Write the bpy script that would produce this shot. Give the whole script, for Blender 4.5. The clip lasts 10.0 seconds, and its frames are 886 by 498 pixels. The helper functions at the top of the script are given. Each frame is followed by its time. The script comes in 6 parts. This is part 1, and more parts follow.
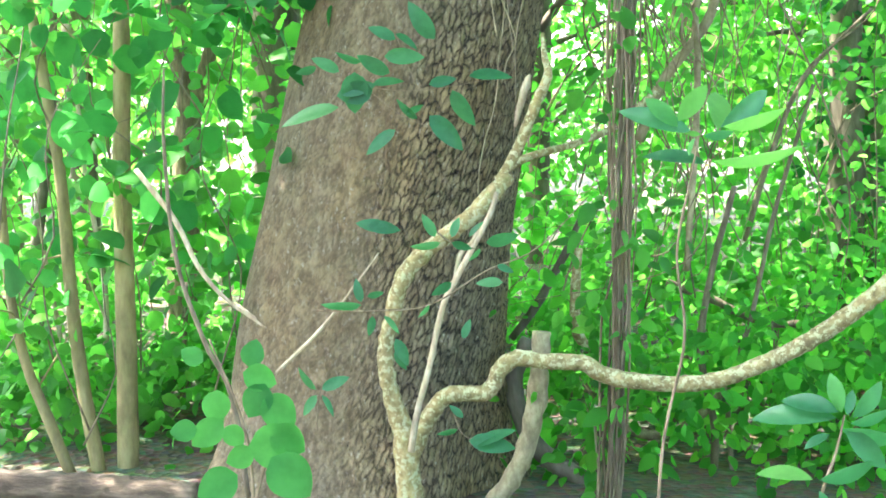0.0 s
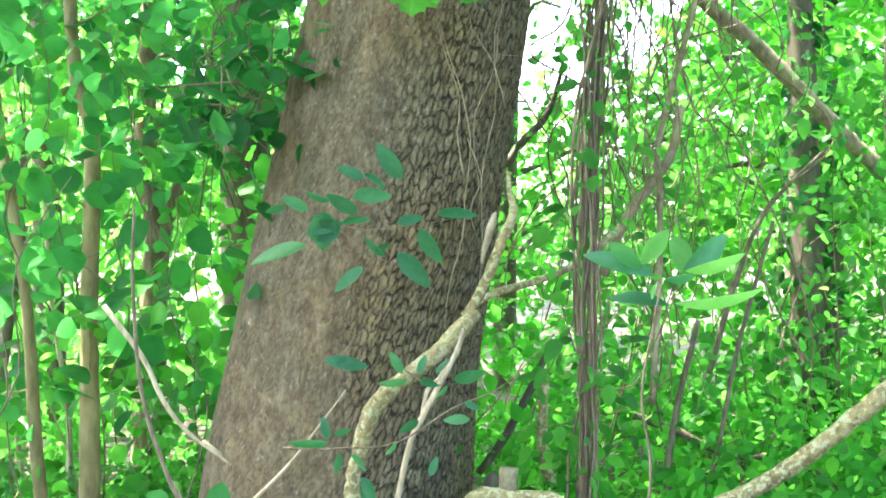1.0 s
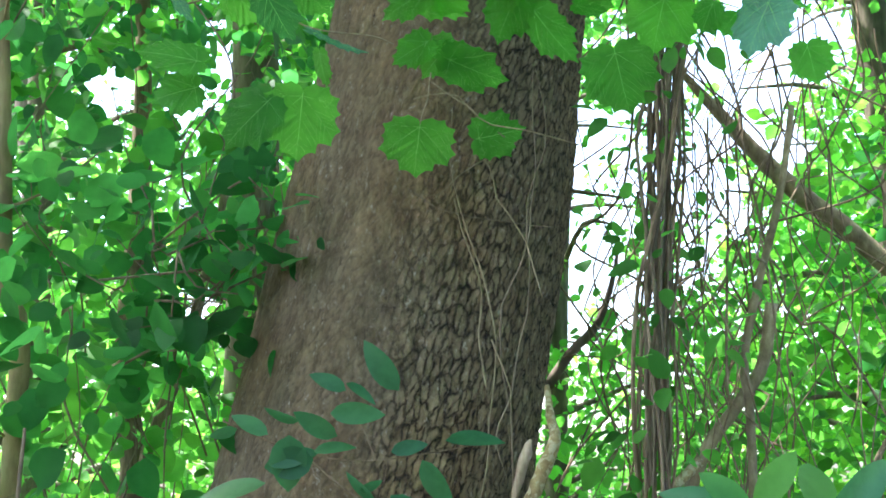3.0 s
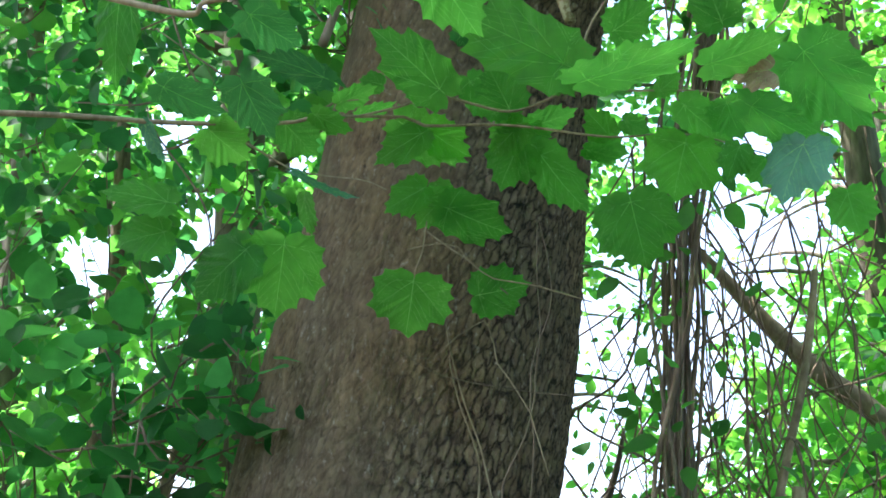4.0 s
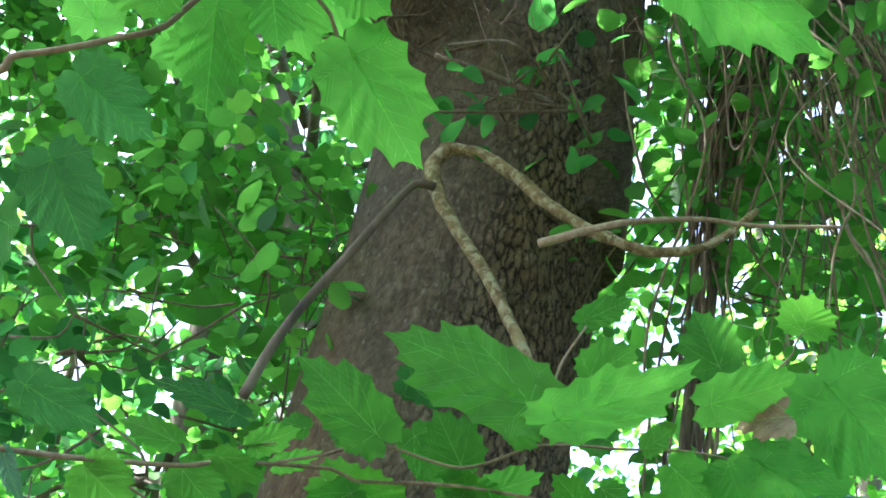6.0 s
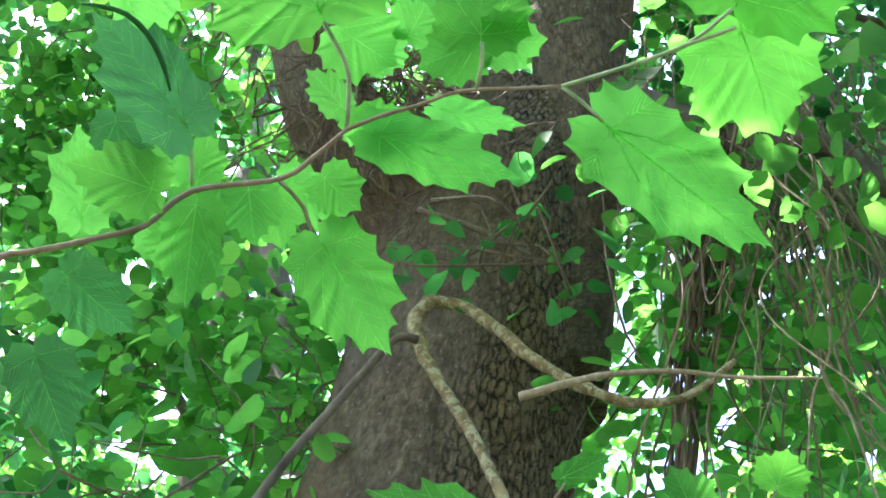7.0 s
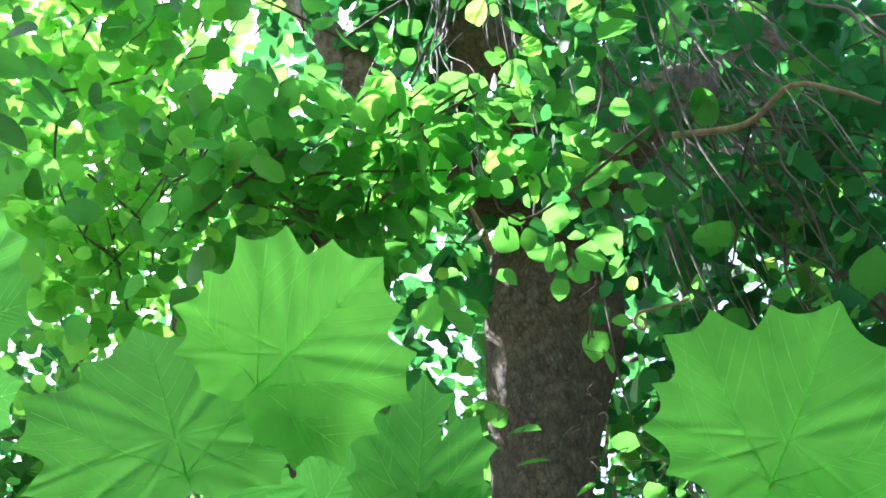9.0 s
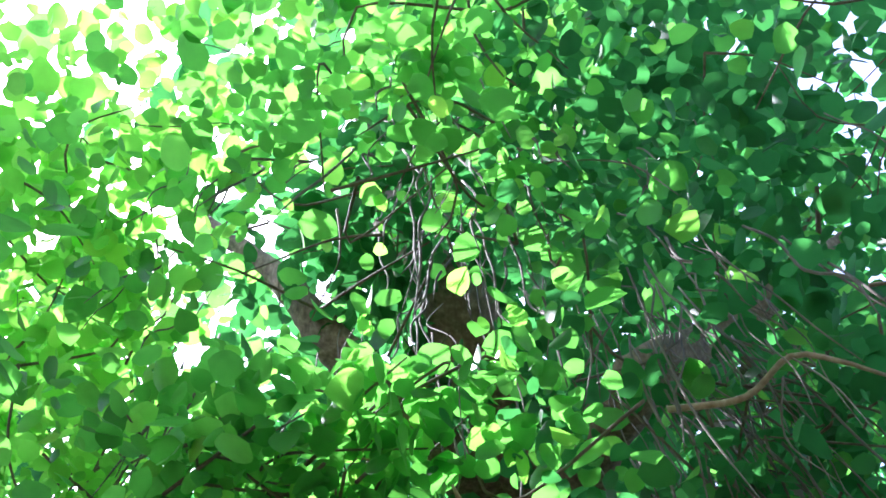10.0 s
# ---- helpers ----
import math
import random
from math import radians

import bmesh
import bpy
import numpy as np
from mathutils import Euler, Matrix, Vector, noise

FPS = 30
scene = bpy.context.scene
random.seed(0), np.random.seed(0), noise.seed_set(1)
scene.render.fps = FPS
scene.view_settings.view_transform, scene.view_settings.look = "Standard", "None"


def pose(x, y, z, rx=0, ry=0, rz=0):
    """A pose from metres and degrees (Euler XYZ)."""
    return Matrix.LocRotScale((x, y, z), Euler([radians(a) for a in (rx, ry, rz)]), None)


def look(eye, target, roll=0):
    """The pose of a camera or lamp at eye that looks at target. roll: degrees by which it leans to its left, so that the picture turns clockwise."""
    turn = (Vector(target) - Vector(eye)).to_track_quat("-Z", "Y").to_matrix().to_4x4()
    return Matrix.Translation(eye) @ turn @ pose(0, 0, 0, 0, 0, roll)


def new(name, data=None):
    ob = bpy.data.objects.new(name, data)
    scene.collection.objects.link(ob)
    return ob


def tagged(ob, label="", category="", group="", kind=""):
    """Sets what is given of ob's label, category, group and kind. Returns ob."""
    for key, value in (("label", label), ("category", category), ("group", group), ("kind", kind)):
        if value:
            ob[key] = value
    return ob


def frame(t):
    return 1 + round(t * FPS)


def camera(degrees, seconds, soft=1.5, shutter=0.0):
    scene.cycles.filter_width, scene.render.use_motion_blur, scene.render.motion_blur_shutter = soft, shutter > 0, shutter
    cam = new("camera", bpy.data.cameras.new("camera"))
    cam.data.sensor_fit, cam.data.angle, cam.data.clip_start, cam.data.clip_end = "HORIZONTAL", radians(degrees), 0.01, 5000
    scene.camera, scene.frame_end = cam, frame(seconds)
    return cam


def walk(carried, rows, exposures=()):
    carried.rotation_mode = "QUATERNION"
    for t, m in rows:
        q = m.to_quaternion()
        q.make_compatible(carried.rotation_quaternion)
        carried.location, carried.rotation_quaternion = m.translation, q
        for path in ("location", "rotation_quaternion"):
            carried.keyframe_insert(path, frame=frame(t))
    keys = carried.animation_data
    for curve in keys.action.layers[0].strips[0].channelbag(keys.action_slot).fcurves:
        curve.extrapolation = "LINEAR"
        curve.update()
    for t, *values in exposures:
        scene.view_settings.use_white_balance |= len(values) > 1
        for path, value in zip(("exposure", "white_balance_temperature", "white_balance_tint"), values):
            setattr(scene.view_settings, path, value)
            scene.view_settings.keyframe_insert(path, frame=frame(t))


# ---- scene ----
cam = camera(38.0, 10.0, soft=1.75)
# seconds, eye x y z, yaw, pitch, roll
ROWS = [
    (0.0, -0.017, 0.007, 1.516, 4.08, -6.02, -0.5),
    (0.5, -0.024, -0.002, 1.531, 3.69, -3.56, -0.75),
    (1.0, -0.015, -0.028, 1.57, 2.57, -0.61, -0.4),
    (1.5, -0.008, -0.007, 1.585, 2.99, 1.02, 0.19),
    (2.0, 0.011, 0.23, 1.591, 3.85, 2.96, 0.61),
    (2.2, 0.018, 0.424, 1.59, 4.13, 3.79, 0.37),
    (3.3, 0.036, 1.337, 1.516, 4.96, 13.45, -0.32),
    (3.5, 0.02, 1.376, 1.515, 4.95, 15.29, 0.08),
    (4.0, -0.027, 1.55, 1.546, 4.09, 18.88, 0.19),
    (4.5, -0.023, 1.747, 1.562, 3.89, 22.6, 0.86),
    (5.0, -0.017, 1.93, 1.557, 3.38, 27.15, 1.2),
    (5.5, -0.02, 2.128, 1.545, 2.56, 33.71, 2.41),
    (5.7, -0.021, 2.215, 1.535, 2.56, 37.64, 2.66),
    (6.8, -0.002, 2.098, 1.493, 3.34, 45.59, 2.79),
    (7.0, 0.004, 2.121, 1.513, 2.62, 47.45, 2.26),
    (7.5, 0.015, 2.175, 1.574, 1.29, 51.22, 1.38),
    (8.0, 0.02, 2.198, 1.629, 1.73, 56.34, 2.61),
    (8.5, 0.018, 2.227, 1.717, 2.55, 58.61, 4.23),
    (9.0, 0.019, 2.27, 1.818, 1.47, 65.95, 4.13),
    (9.5, 0.017, 2.306, 1.901, 1.29, 71.95, 3.42),
    (10.0, 0.011, 2.321, 1.984, 0.9, 78.07, 3.34),
]
EXPO = [(0.0, 4.1, 6300, 7), (1.0, 3.9, 6250, 8), (2.0, 3.4, 6150, 12), (3.5, 2.85, 6100, 14), (4.5, 2.45, 6050, 17), (5.6, 2.65, 6000, 20), (7.0, 3.2, 5850, 23), (8.2, 2.9, 5800, 23), (9.0, 2.6, 5700, 25), (10.0, 2.45, 5500, 28)]     # seconds, stops, kelvin, tint
walk(cam, [(t, pose(x, y, z, 90 + pitch, 0, yaw) @ pose(0, 0, 0, 0, 0, roll)) for t, x, y, z, yaw, pitch, roll in ROWS], EXPO)

# ---- light ----
SUN_EL, SUN_AZ = 63.0, -78.0          # degrees above the horizon; degrees right of straight ahead
world = bpy.data.worlds.new("sky")
scene.world = world
world.use_nodes = True
wt = world.node_tree
sky = wt.nodes.new("ShaderNodeTexSky")
sky.sky_type, sky.sun_disc = "NISHITA", False
sky.sun_elevation, sky.sun_rotation = radians(SUN_EL), radians(SUN_AZ)
sky.air_density, sky.dust_density = 1.0, 3.5
wt.links.new(sky.outputs[0], wt.nodes["Background"].inputs[0])
wt.nodes["Background"].inputs[1].default_value = 0.15
sun = new("sun", bpy.data.lights.new("sun", "SUN"))
sun.data.energy, sun.data.angle, sun.data.color = 3.6, radians(0.6), (1.0, 0.95, 0.85)
_sd = Vector((math.sin(radians(SUN_AZ)) * math.cos(radians(SUN_EL)), math.cos(radians(SUN_AZ)) * math.cos(radians(SUN_EL)), math.sin(radians(SUN_EL))))
sun.matrix_world = look(_sd * 50, (0, 0, 0))
scene.view_settings.exposure = 0.0

# ---- materials ----


def nodes_of(name):
    m = bpy.data.materials.new(name)
    m.use_nodes = True
    t = m.node_tree
    return m, t, t.nodes["Principled BSDF"], t.nodes["Material Output"]


def tex(t, kind, scale, coord="Object", stretch=None, detail=4.0, rough=0.55):
    tc = t.nodes.new("ShaderNodeTexCoord")
    src = tc.outputs[coord]
    if stretch:
        mp = t.nodes.new("ShaderNodeMapping")
        mp.inputs["Scale"].default_value = stretch
        t.links.new(src, mp.inputs["Vector"])
        src = mp.outputs[0]
    n = t.nodes.new("ShaderNodeTexNoise" if kind == "noise" else "ShaderNodeTexVoronoi")
    n.inputs["Scale"].default_value = scale
    if kind == "noise":
        n.inputs["Detail"].default_value = detail
        n.inputs["Roughness"].default_value = rough
    t.links.new(src, n.inputs["Vector"])
    return n


def ramp(t, fac, stops):
    r = t.nodes.new("ShaderNodeValToRGB")
    els = r.color_ramp.elements
    while len(els) < len(stops):
        els.new(0.5)
    for e, (p, c) in zip(els, stops):
        e.position, e.color = p, (*c, 1)
    t.links.new(fac, r.inputs[0])
    return r


def mixc(t, fac, a, b, mode="MIX"):
    n = t.nodes.new("ShaderNodeMix")
    n.data_type, n.blend_type = "RGBA", mode
    if hasattr(fac, "links"):
        t.links.new(fac, n.inputs[0])
    else:
        n.inputs[0].default_value = fac
    for i, v in ((6, a), (7, b)):
        if hasattr(v, "links"):
            t.links.new(v, n.inputs[i])
        else:
            n.inputs[i].default_value = (*v, 1)
    return n.outputs[2]


def bump(t, height, strength, dist, normal=None):
    b = t.nodes.new("ShaderNodeBump")
    b.inputs["Strength"].default_value, b.inputs["Distance"].default_value = strength, dist
    t.links.new(height, b.inputs["Height"])
    if normal is not None:
        t.links.new(normal, b.inputs["Normal"])
    return b.outputs[0]


def leaf_mat(name, dark, mid, light, through_col, share=0.5, rough=0.42, scale=9.0, island=True, glint_specks=None, gloss=0.16):
    """Leaf blade: glossy green face, light shining through it, uneven from leaf to leaf."""
    m, t, b, out = nodes_of(name)
    if island:
        g = t.nodes.new("ShaderNodeNewGeometry")
        rnd = g.outputs["Random Per Island"]
    else:
        g = t.nodes.new("ShaderNodeObjectInfo")
        rnd = g.outputs["Random"]
    lo, hi = tuple(0.55 * c for c in dark), (min(0.5, light[0] * 1.7), min(0.6, light[1] * 1.2), light[2] * 1.1)
    r = ramp(t, rnd, [(0.0, lo), (0.22, dark), (0.55, mid), (0.88, light), (1.0, hi)] if island else [(0.0, dark), (0.5, mid), (1.0, light)])
    n = tex(t, "noise", scale, detail=5)
    blot = ramp(t, n.outputs[0], [(0.3, (0.66, 0.70, 0.66)), (0.5, (0.97, 0.97, 0.95)), (0.72, (1.2, 1.14, 1.08))])
    col = mixc(t, 1.0, r.outputs[0], blot.outputs[0], "MULTIPLY")
    # Fine pale patches put glints of light into the blade colour.
    if glint_specks:
        sp, wh = tex(t, "noise", 130, detail=3, rough=0.7), tex(t, "noise", 11, detail=2)
        fine = ramp(t, sp.outputs[0], [(0.56, (0, 0, 0)), (0.68, (1, 1, 1))])
        where = ramp(t, wh.outputs[0], [(0.50, (0, 0, 0)), (0.66, (1, 1, 1))])
        col = mixc(t, mixc(t, 1.0, fine.outputs[0], where.outputs[0], "MULTIPLY"), col, glint_specks)
    if not island:
        rust = ramp(t, tex(t, "noise", 34, detail=3, rough=0.6).outputs[0], [(0.70, (0, 0, 0)), (0.74, (1, 1, 1))])
        col = mixc(t, rust.outputs[0], col, (0.20, 0.13, 0.04))
    t.links.new(col, b.inputs["Base Color"])
    b.inputs["Roughness"].default_value = rough
    b.inputs["IOR"].default_value = 1.4
    b.inputs["Specular IOR Level"].default_value = gloss
    nn = tex(t, "noise", scale * 6, detail=2)
    nb = bump(t, nn.outputs[0], 0.25, 0.002)
    t.links.new(nb, b.inputs["Normal"])
    tr = t.nodes.new("ShaderNodeBsdfTranslucent")
    tcol = mixc(t, 1.0, mixc(t, 0.45, r.outputs[0], through_col), blot.outputs[0], "MULTIPLY")
    sc = mixc(t, 1.0, tcol, (1.9, 1.9, 1.9), "MULTIPLY")
    t.links.new(sc, tr.inputs["Color"])
    mx = t.nodes.new("ShaderNodeMixShader")
    mx.inputs[0].default_value = share
    t.links.new(b.outputs[0], mx.inputs[1])
    t.links.new(tr.outputs[0], mx.inputs[2])
    t.links.new(mx.outputs[0], out.inputs["Surface"])
    return m


def wood_mat(name, dark, mid, light, scale=20.0, stretch=(1, 1, 0.2), strength=0.6, dist=0.01, rough=0.85, spots=None):
    """Bark of a stem or vine: streaks along it, pale or dark patches, fine relief."""
    m, t, b, out = nodes_of(name)
    n = tex(t, "noise", scale, stretch=stretch, detail=6, rough=0.65)
    r = ramp(t, n.outputs[0], [(0.3, dark), (0.5, mid), (0.72, light)])
    col = r.outputs[0]
    big = tex(t, "noise", scale * 0.12, detail=3)
    bl = ramp(t, big.outputs[0], [(0.35, (0.75, 0.75, 0.72)), (0.65, (1.15, 1.12, 1.05))])
    col = mixc(t, 1.0, col, bl.outputs[0], "MULTIPLY")
    if spots:
        s = tex(t, "noise", scale * 1.3, detail=3, rough=0.7)
        sr = ramp(t, s.outputs[0], [(0.5, (0, 0, 0)), (0.58, (1, 1, 1))])
        col = mixc(t, sr.outputs[0], col, spots)
    t.links.new(col, b.inputs["Base Color"])
    b.inputs["Roughness"].default_value = rough
    t.links.new(bump(t, n.outputs[0], strength, dist), b.inputs["Normal"])
    return m


def trunk_mat():
    m, t, b, out = nodes_of("furrowed_bark")
    n = tex(t, "noise", 22, stretch=(1, 1, 0.5), detail=9, rough=0.72)
    r = ramp(t, n.outputs[0], [(0.25, (0.064, 0.045, 0.026)), (0.45, (0.13, 0.102, 0.068)), (0.62, (0.205, 0.168, 0.118)), (0.8, (0.31, 0.265, 0.20))])
    warm = tex(t, "noise", 1.9, stretch=(1, 1, 0.6), detail=5, rough=0.6)
    wr = ramp(t, warm.outputs[0], [(0.35, (0.86, 0.83, 0.78)), (0.5, (1.04, 0.94, 0.80)), (0.65, (1.16, 0.96, 0.70))])
    col = mixc(t, 1.0, r.outputs[0], wr.outputs[0], "MULTIPLY")
    cr = t.nodes.new("ShaderNodeAttribute")
    cr.attribute_name = "furrow"
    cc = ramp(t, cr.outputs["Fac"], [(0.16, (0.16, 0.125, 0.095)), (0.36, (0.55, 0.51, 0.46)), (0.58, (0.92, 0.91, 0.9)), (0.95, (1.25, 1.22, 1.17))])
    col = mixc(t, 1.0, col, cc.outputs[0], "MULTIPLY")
    lich = tex(t, "noise", 55, stretch=(1, 1, 0.6), detail=6, rough=0.75)
    lr = ramp(t, lich.outputs[0], [(0.58, (0, 0, 0)), (0.68, (1, 1, 1))])
    col = mixc(t, lr.outputs[0], col, (0.34, 0.29, 0.235))
    pit = tex(t, "noise", 30, stretch=(1, 1, 0.4), detail=5, rough=0.8)
    pr = ramp(t, pit.outputs[0], [(0.30, (0.25, 0.2, 0.16)), (0.40, (1, 1, 1))])
    col = mixc(t, 1.0, col, pr.outputs[0], "MULTIPLY")
    wr_ = t.nodes.new("ShaderNodeAttribute")
    wr_.attribute_name = "wrap"
    fr_ = t.nodes.new("ShaderNodeAttribute")
    fr_.attribute_name = "front"
    warp = t.nodes.new("ShaderNodeTexNoise")
    warp.inputs["Scale"].default_value, warp.inputs["Detail"].default_value, warp.inputs["Roughness"].default_value = 20.0, 7.0, 0.7
    t.links.new(wr_.outputs["Vector"], warp.inputs["Vector"])
    bent = t.nodes.new("ShaderNodeVectorMath")
    bent.operation = "MULTIPLY_ADD"
    bent.inputs[1].default_value = (0.05, 0.09, 0.0)
    t.links.new(warp.outputs["Color"], bent.inputs[0])
    t.links.new(wr_.outputs["Vector"], bent.inputs[2])
    size = t.nodes.new("ShaderNodeMapping")
    size.inputs["Scale"].default_value = (44.0, 15.0, 1.0)
    t.links.new(bent.outputs[0], size.inputs["Vector"])
    net = t.nodes.new("ShaderNodeTexVoronoi")
    net.voronoi_dimensions, net.feature = "2D", "DISTANCE_TO_EDGE"
    net.inputs["Scale"].default_value = 1.0
    t.links.new(size.outputs[0], net.inputs["Vector"])
    fray = t.nodes.new("ShaderNodeTexNoise")
    fray.inputs["Scale"].default_value, fray.inputs["Detail"].default_value, fray.inputs["Roughness"].default_value = 26.0, 6.0, 0.75
    t.links.new(wr_.outputs["Vector"], fray.inputs["Vector"])
    edge = t.nodes.new("ShaderNodeMath")
    edge.operation = "MULTIPLY_ADD"
    edge.inputs[1].default_value = 0.55
    t.links.new(fray.outputs[0], edge.inputs[0])
    t.links.new(net.outputs["Distance"], edge.inputs[2])
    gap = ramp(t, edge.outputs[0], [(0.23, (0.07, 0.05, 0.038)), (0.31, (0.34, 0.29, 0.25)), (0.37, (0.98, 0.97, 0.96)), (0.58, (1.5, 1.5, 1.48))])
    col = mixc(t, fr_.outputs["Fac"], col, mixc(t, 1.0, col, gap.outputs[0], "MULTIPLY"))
    t.links.new(col, b.inputs["Base Color"])
    b.inputs["Roughness"].default_value = 0.9
    rise = ramp(t, edge.outputs[0], [(0.20, (0, 0, 0)), (0.42, (1, 1, 1))])
    rise = mixc(t, fr_.outputs["Fac"], (1, 1, 1), rise.outputs[0])
    fine = tex(t, "noise", 80, stretch=(1, 1, 0.4), detail=6, rough=0.75)
    n1 = bump(t, fine.outputs[0], 0.9, 0.01)
    n2 = bump(t, pit.outputs[0], 0.8, 0.02, n1)
    n3 = bump(t, rise, 0.8, 0.018, n2)
    t.links.new(bump(t, n.outputs[0], 0.7, 0.02, n3), b.inputs["Normal"])
    return m


M_TRUNK = trunk_mat()
M_SYC = leaf_mat("lobed_leaf_blade", (0.026, 0.115, 0.024), (0.05, 0.185, 0.03), (0.082, 0.25, 0.038), (0.145, 0.52, 0.06), 0.6, 0.42, 16, island=False, glint_specks=(0.26, 0.46, 0.18), gloss=0.25)
# Sky reflected on the upper face is put into this bluish base colour.
M_SYC_TEAL = leaf_mat("sky_tinted_leaf_blade", (0.06, 0.19, 0.13), (0.07, 0.21, 0.14), (0.08, 0.23, 0.15), (0.12, 0.36, 0.18), 0.35, 0.3, 16, island=False, gloss=0.6)
# Darker copy of the lobed blade with shade put into its colour.
M_SYC_DARK = leaf_mat("shade_painted_leaf_blade", (0.018, 0.08, 0.024), (0.024, 0.098, 0.028), (0.03, 0.115, 0.032), (0.065, 0.30, 0.06), 0.46, 0.4, 16, island=False, gloss=0.3)
M_SYC_PALE = leaf_mat("pale_lobed_leaf_blade", (0.05, 0.21, 0.028), (0.065, 0.25, 0.034), (0.085, 0.29, 0.042), (0.18, 0.57, 0.05), 0.6, 0.5, 16, island=False)
M_VEIN = leaf_mat("leaf_vein", (0.16, 0.38, 0.10), (0.20, 0.42, 0.12), (0.24, 0.46, 0.14), (0.45, 0.75, 0.30), 0.8, 0.5, 30)
M_STALK = wood_mat("leaf_stalk", (0.15, 0.24, 0.09), (0.25, 0.37, 0.16), (0.36, 0.47, 0.25), 60, (1, 1, 0.2), 0.2, 0.001, 0.5)
M_OVATE = leaf_mat("round_leaf_blade", (0.018, 0.085, 0.02), (0.036, 0.145, 0.026), (0.07, 0.225, 0.034), (0.14, 0.46, 0.055), 0.56, 0.45, 9, gloss=0.25)
# Ivy's own dark green, also used to paint shade into inner foliage.
M_DARKLEAF = leaf_mat("ivy_and_shade_leaf_blade", (0.013, 0.065, 0.02), (0.02, 0.10, 0.028), (0.032, 0.145, 0.034), (0.06, 0.30, 0.06), 0.46, 0.5, 9)
# Brighter leaf: light on far trees and low plants is put into the colour.
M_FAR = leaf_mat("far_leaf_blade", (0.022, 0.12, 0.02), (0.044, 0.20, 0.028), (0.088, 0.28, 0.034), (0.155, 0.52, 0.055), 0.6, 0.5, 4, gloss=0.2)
# Sunlight on the leaves is put into this yellow-green colour.
M_YELLOW = leaf_mat("sun_painted_leaf_blade", (0.05, 0.23, 0.03), (0.10, 0.33, 0.04), (0.165, 0.40, 0.05), (0.27, 0.64, 0.07), 0.62, 0.45, 6)
M_SHRUB = leaf_mat("broad_shrub_leaf_blade", (0.018, 0.095, 0.03), (0.028, 0.14, 0.036), (0.045, 0.19, 0.042), (0.10, 0.42, 0.07), 0.52, 0.5, 9, gloss=0.12)
M_CANOPY = leaf_mat("climber_leaf_blade", (0.022, 0.12, 0.024), (0.038, 0.18, 0.032), (0.075, 0.27, 0.045), (0.16, 0.54, 0.06), 0.56, 0.3, 10, gloss=0.35)
M_DRY = wood_mat("withered_leaf", (0.14, 0.075, 0.035), (0.34, 0.23, 0.13), (0.50, 0.38, 0.25), 40, rough=0.8)
M_VINE = wood_mat("mottled_vine_bark", (0.11, 0.074, 0.03), (0.24, 0.178, 0.078), (0.35, 0.275, 0.135), 34, (1, 1, 1), 0.9, 0.008, 0.85, spots=(0.37, 0.33, 0.19))
M_VINE_GREY = wood_mat("grey_vine_bark", (0.12, 0.088, 0.052), (0.235, 0.182, 0.11), (0.37, 0.305, 0.20), 34, (1, 1, 0.5), 0.7, 0.006, 0.85)
M_STRAND = wood_mat("stringy_vine_bark", (0.07, 0.046, 0.03), (0.17, 0.116, 0.075), (0.32, 0.24, 0.165), 40, (1, 1, 0.15), 0.8, 0.006, 0.9)
M_SAPLING = wood_mat("smooth_sapling_bark", (0.13, 0.10, 0.045), (0.24, 0.19, 0.085), (0.34, 0.28, 0.14), 18, (1, 1, 0.3), 0.3, 0.004, 0.8)
M_TWIG = wood_mat("twig_bark", (0.07, 0.05, 0.032), (0.135, 0.10, 0.065), (0.22, 0.17, 0.115), 50, (1, 1, 0.3), 0.4, 0.003, 0.8)
M_DEAD = wood_mat("dead_twig", (0.24, 0.17, 0.11), (0.38, 0.29, 0.20), (0.55, 0.46, 0.36), 50, (1, 1, 0.3), 0.4, 0.003, 0.85)
M_BRANCH = wood_mat("pale_branch_bark", (0.14, 0.105, 0.062), (0.26, 0.205, 0.13), (0.40, 0.335, 0.235), 60, (1, 1, 0.3), 0.5, 0.002, 0.7)
M_FARBARK = wood_mat("far_bark", (0.05, 0.04, 0.03), (0.12, 0.095, 0.07), (0.22, 0.18, 0.14), 12, (1, 1, 0.25), 0.6, 0.02, 0.9)
M_LOG = wood_mat("rotten_log_bark", (0.022, 0.014, 0.01), (0.075, 0.05, 0.036), (0.17, 0.125, 0.095), 22, (0.25, 1, 1), 0.9, 0.02, 0.95)


def ground_mat():
    m, t, b, out = nodes_of("leaf_litter")
    n = tex(t, "noise", 3.0, detail=8, rough=0.7)
    r = ramp(t, n.outputs[0], [(0.3, (0.03, 0.024, 0.015)), (0.5, (0.075, 0.058, 0.036)), (0.7, (0.035, 0.065, 0.022))])
    v = tex(t, "voronoi", 24)
    col = mixc(t, 0.5, r.outputs[0], mixc(t, 1.0, r.outputs[0], v.outputs["Color"], "OVERLAY"))
    t.links.new(col, b.inputs["Base Color"])
    b.inputs["Roughness"].default_value = 0.95
    t.links.new(bump(t, v.outputs["Distance"], 0.8, 0.03), b.inputs["Normal"])
    return m


M_GROUND = ground_mat()

# ---- builders ----
RNG = np.random.default_rng(7)


def mesh_of(name, verts, faces, smooth=True):
    me = bpy.data.meshes.new(name)
    me.from_pydata([tuple(v) for v in verts], [], faces)
    if smooth:
        me.polygons.foreach_set("use_smooth", [True] * len(me.polygons))
    me.update()
    return me


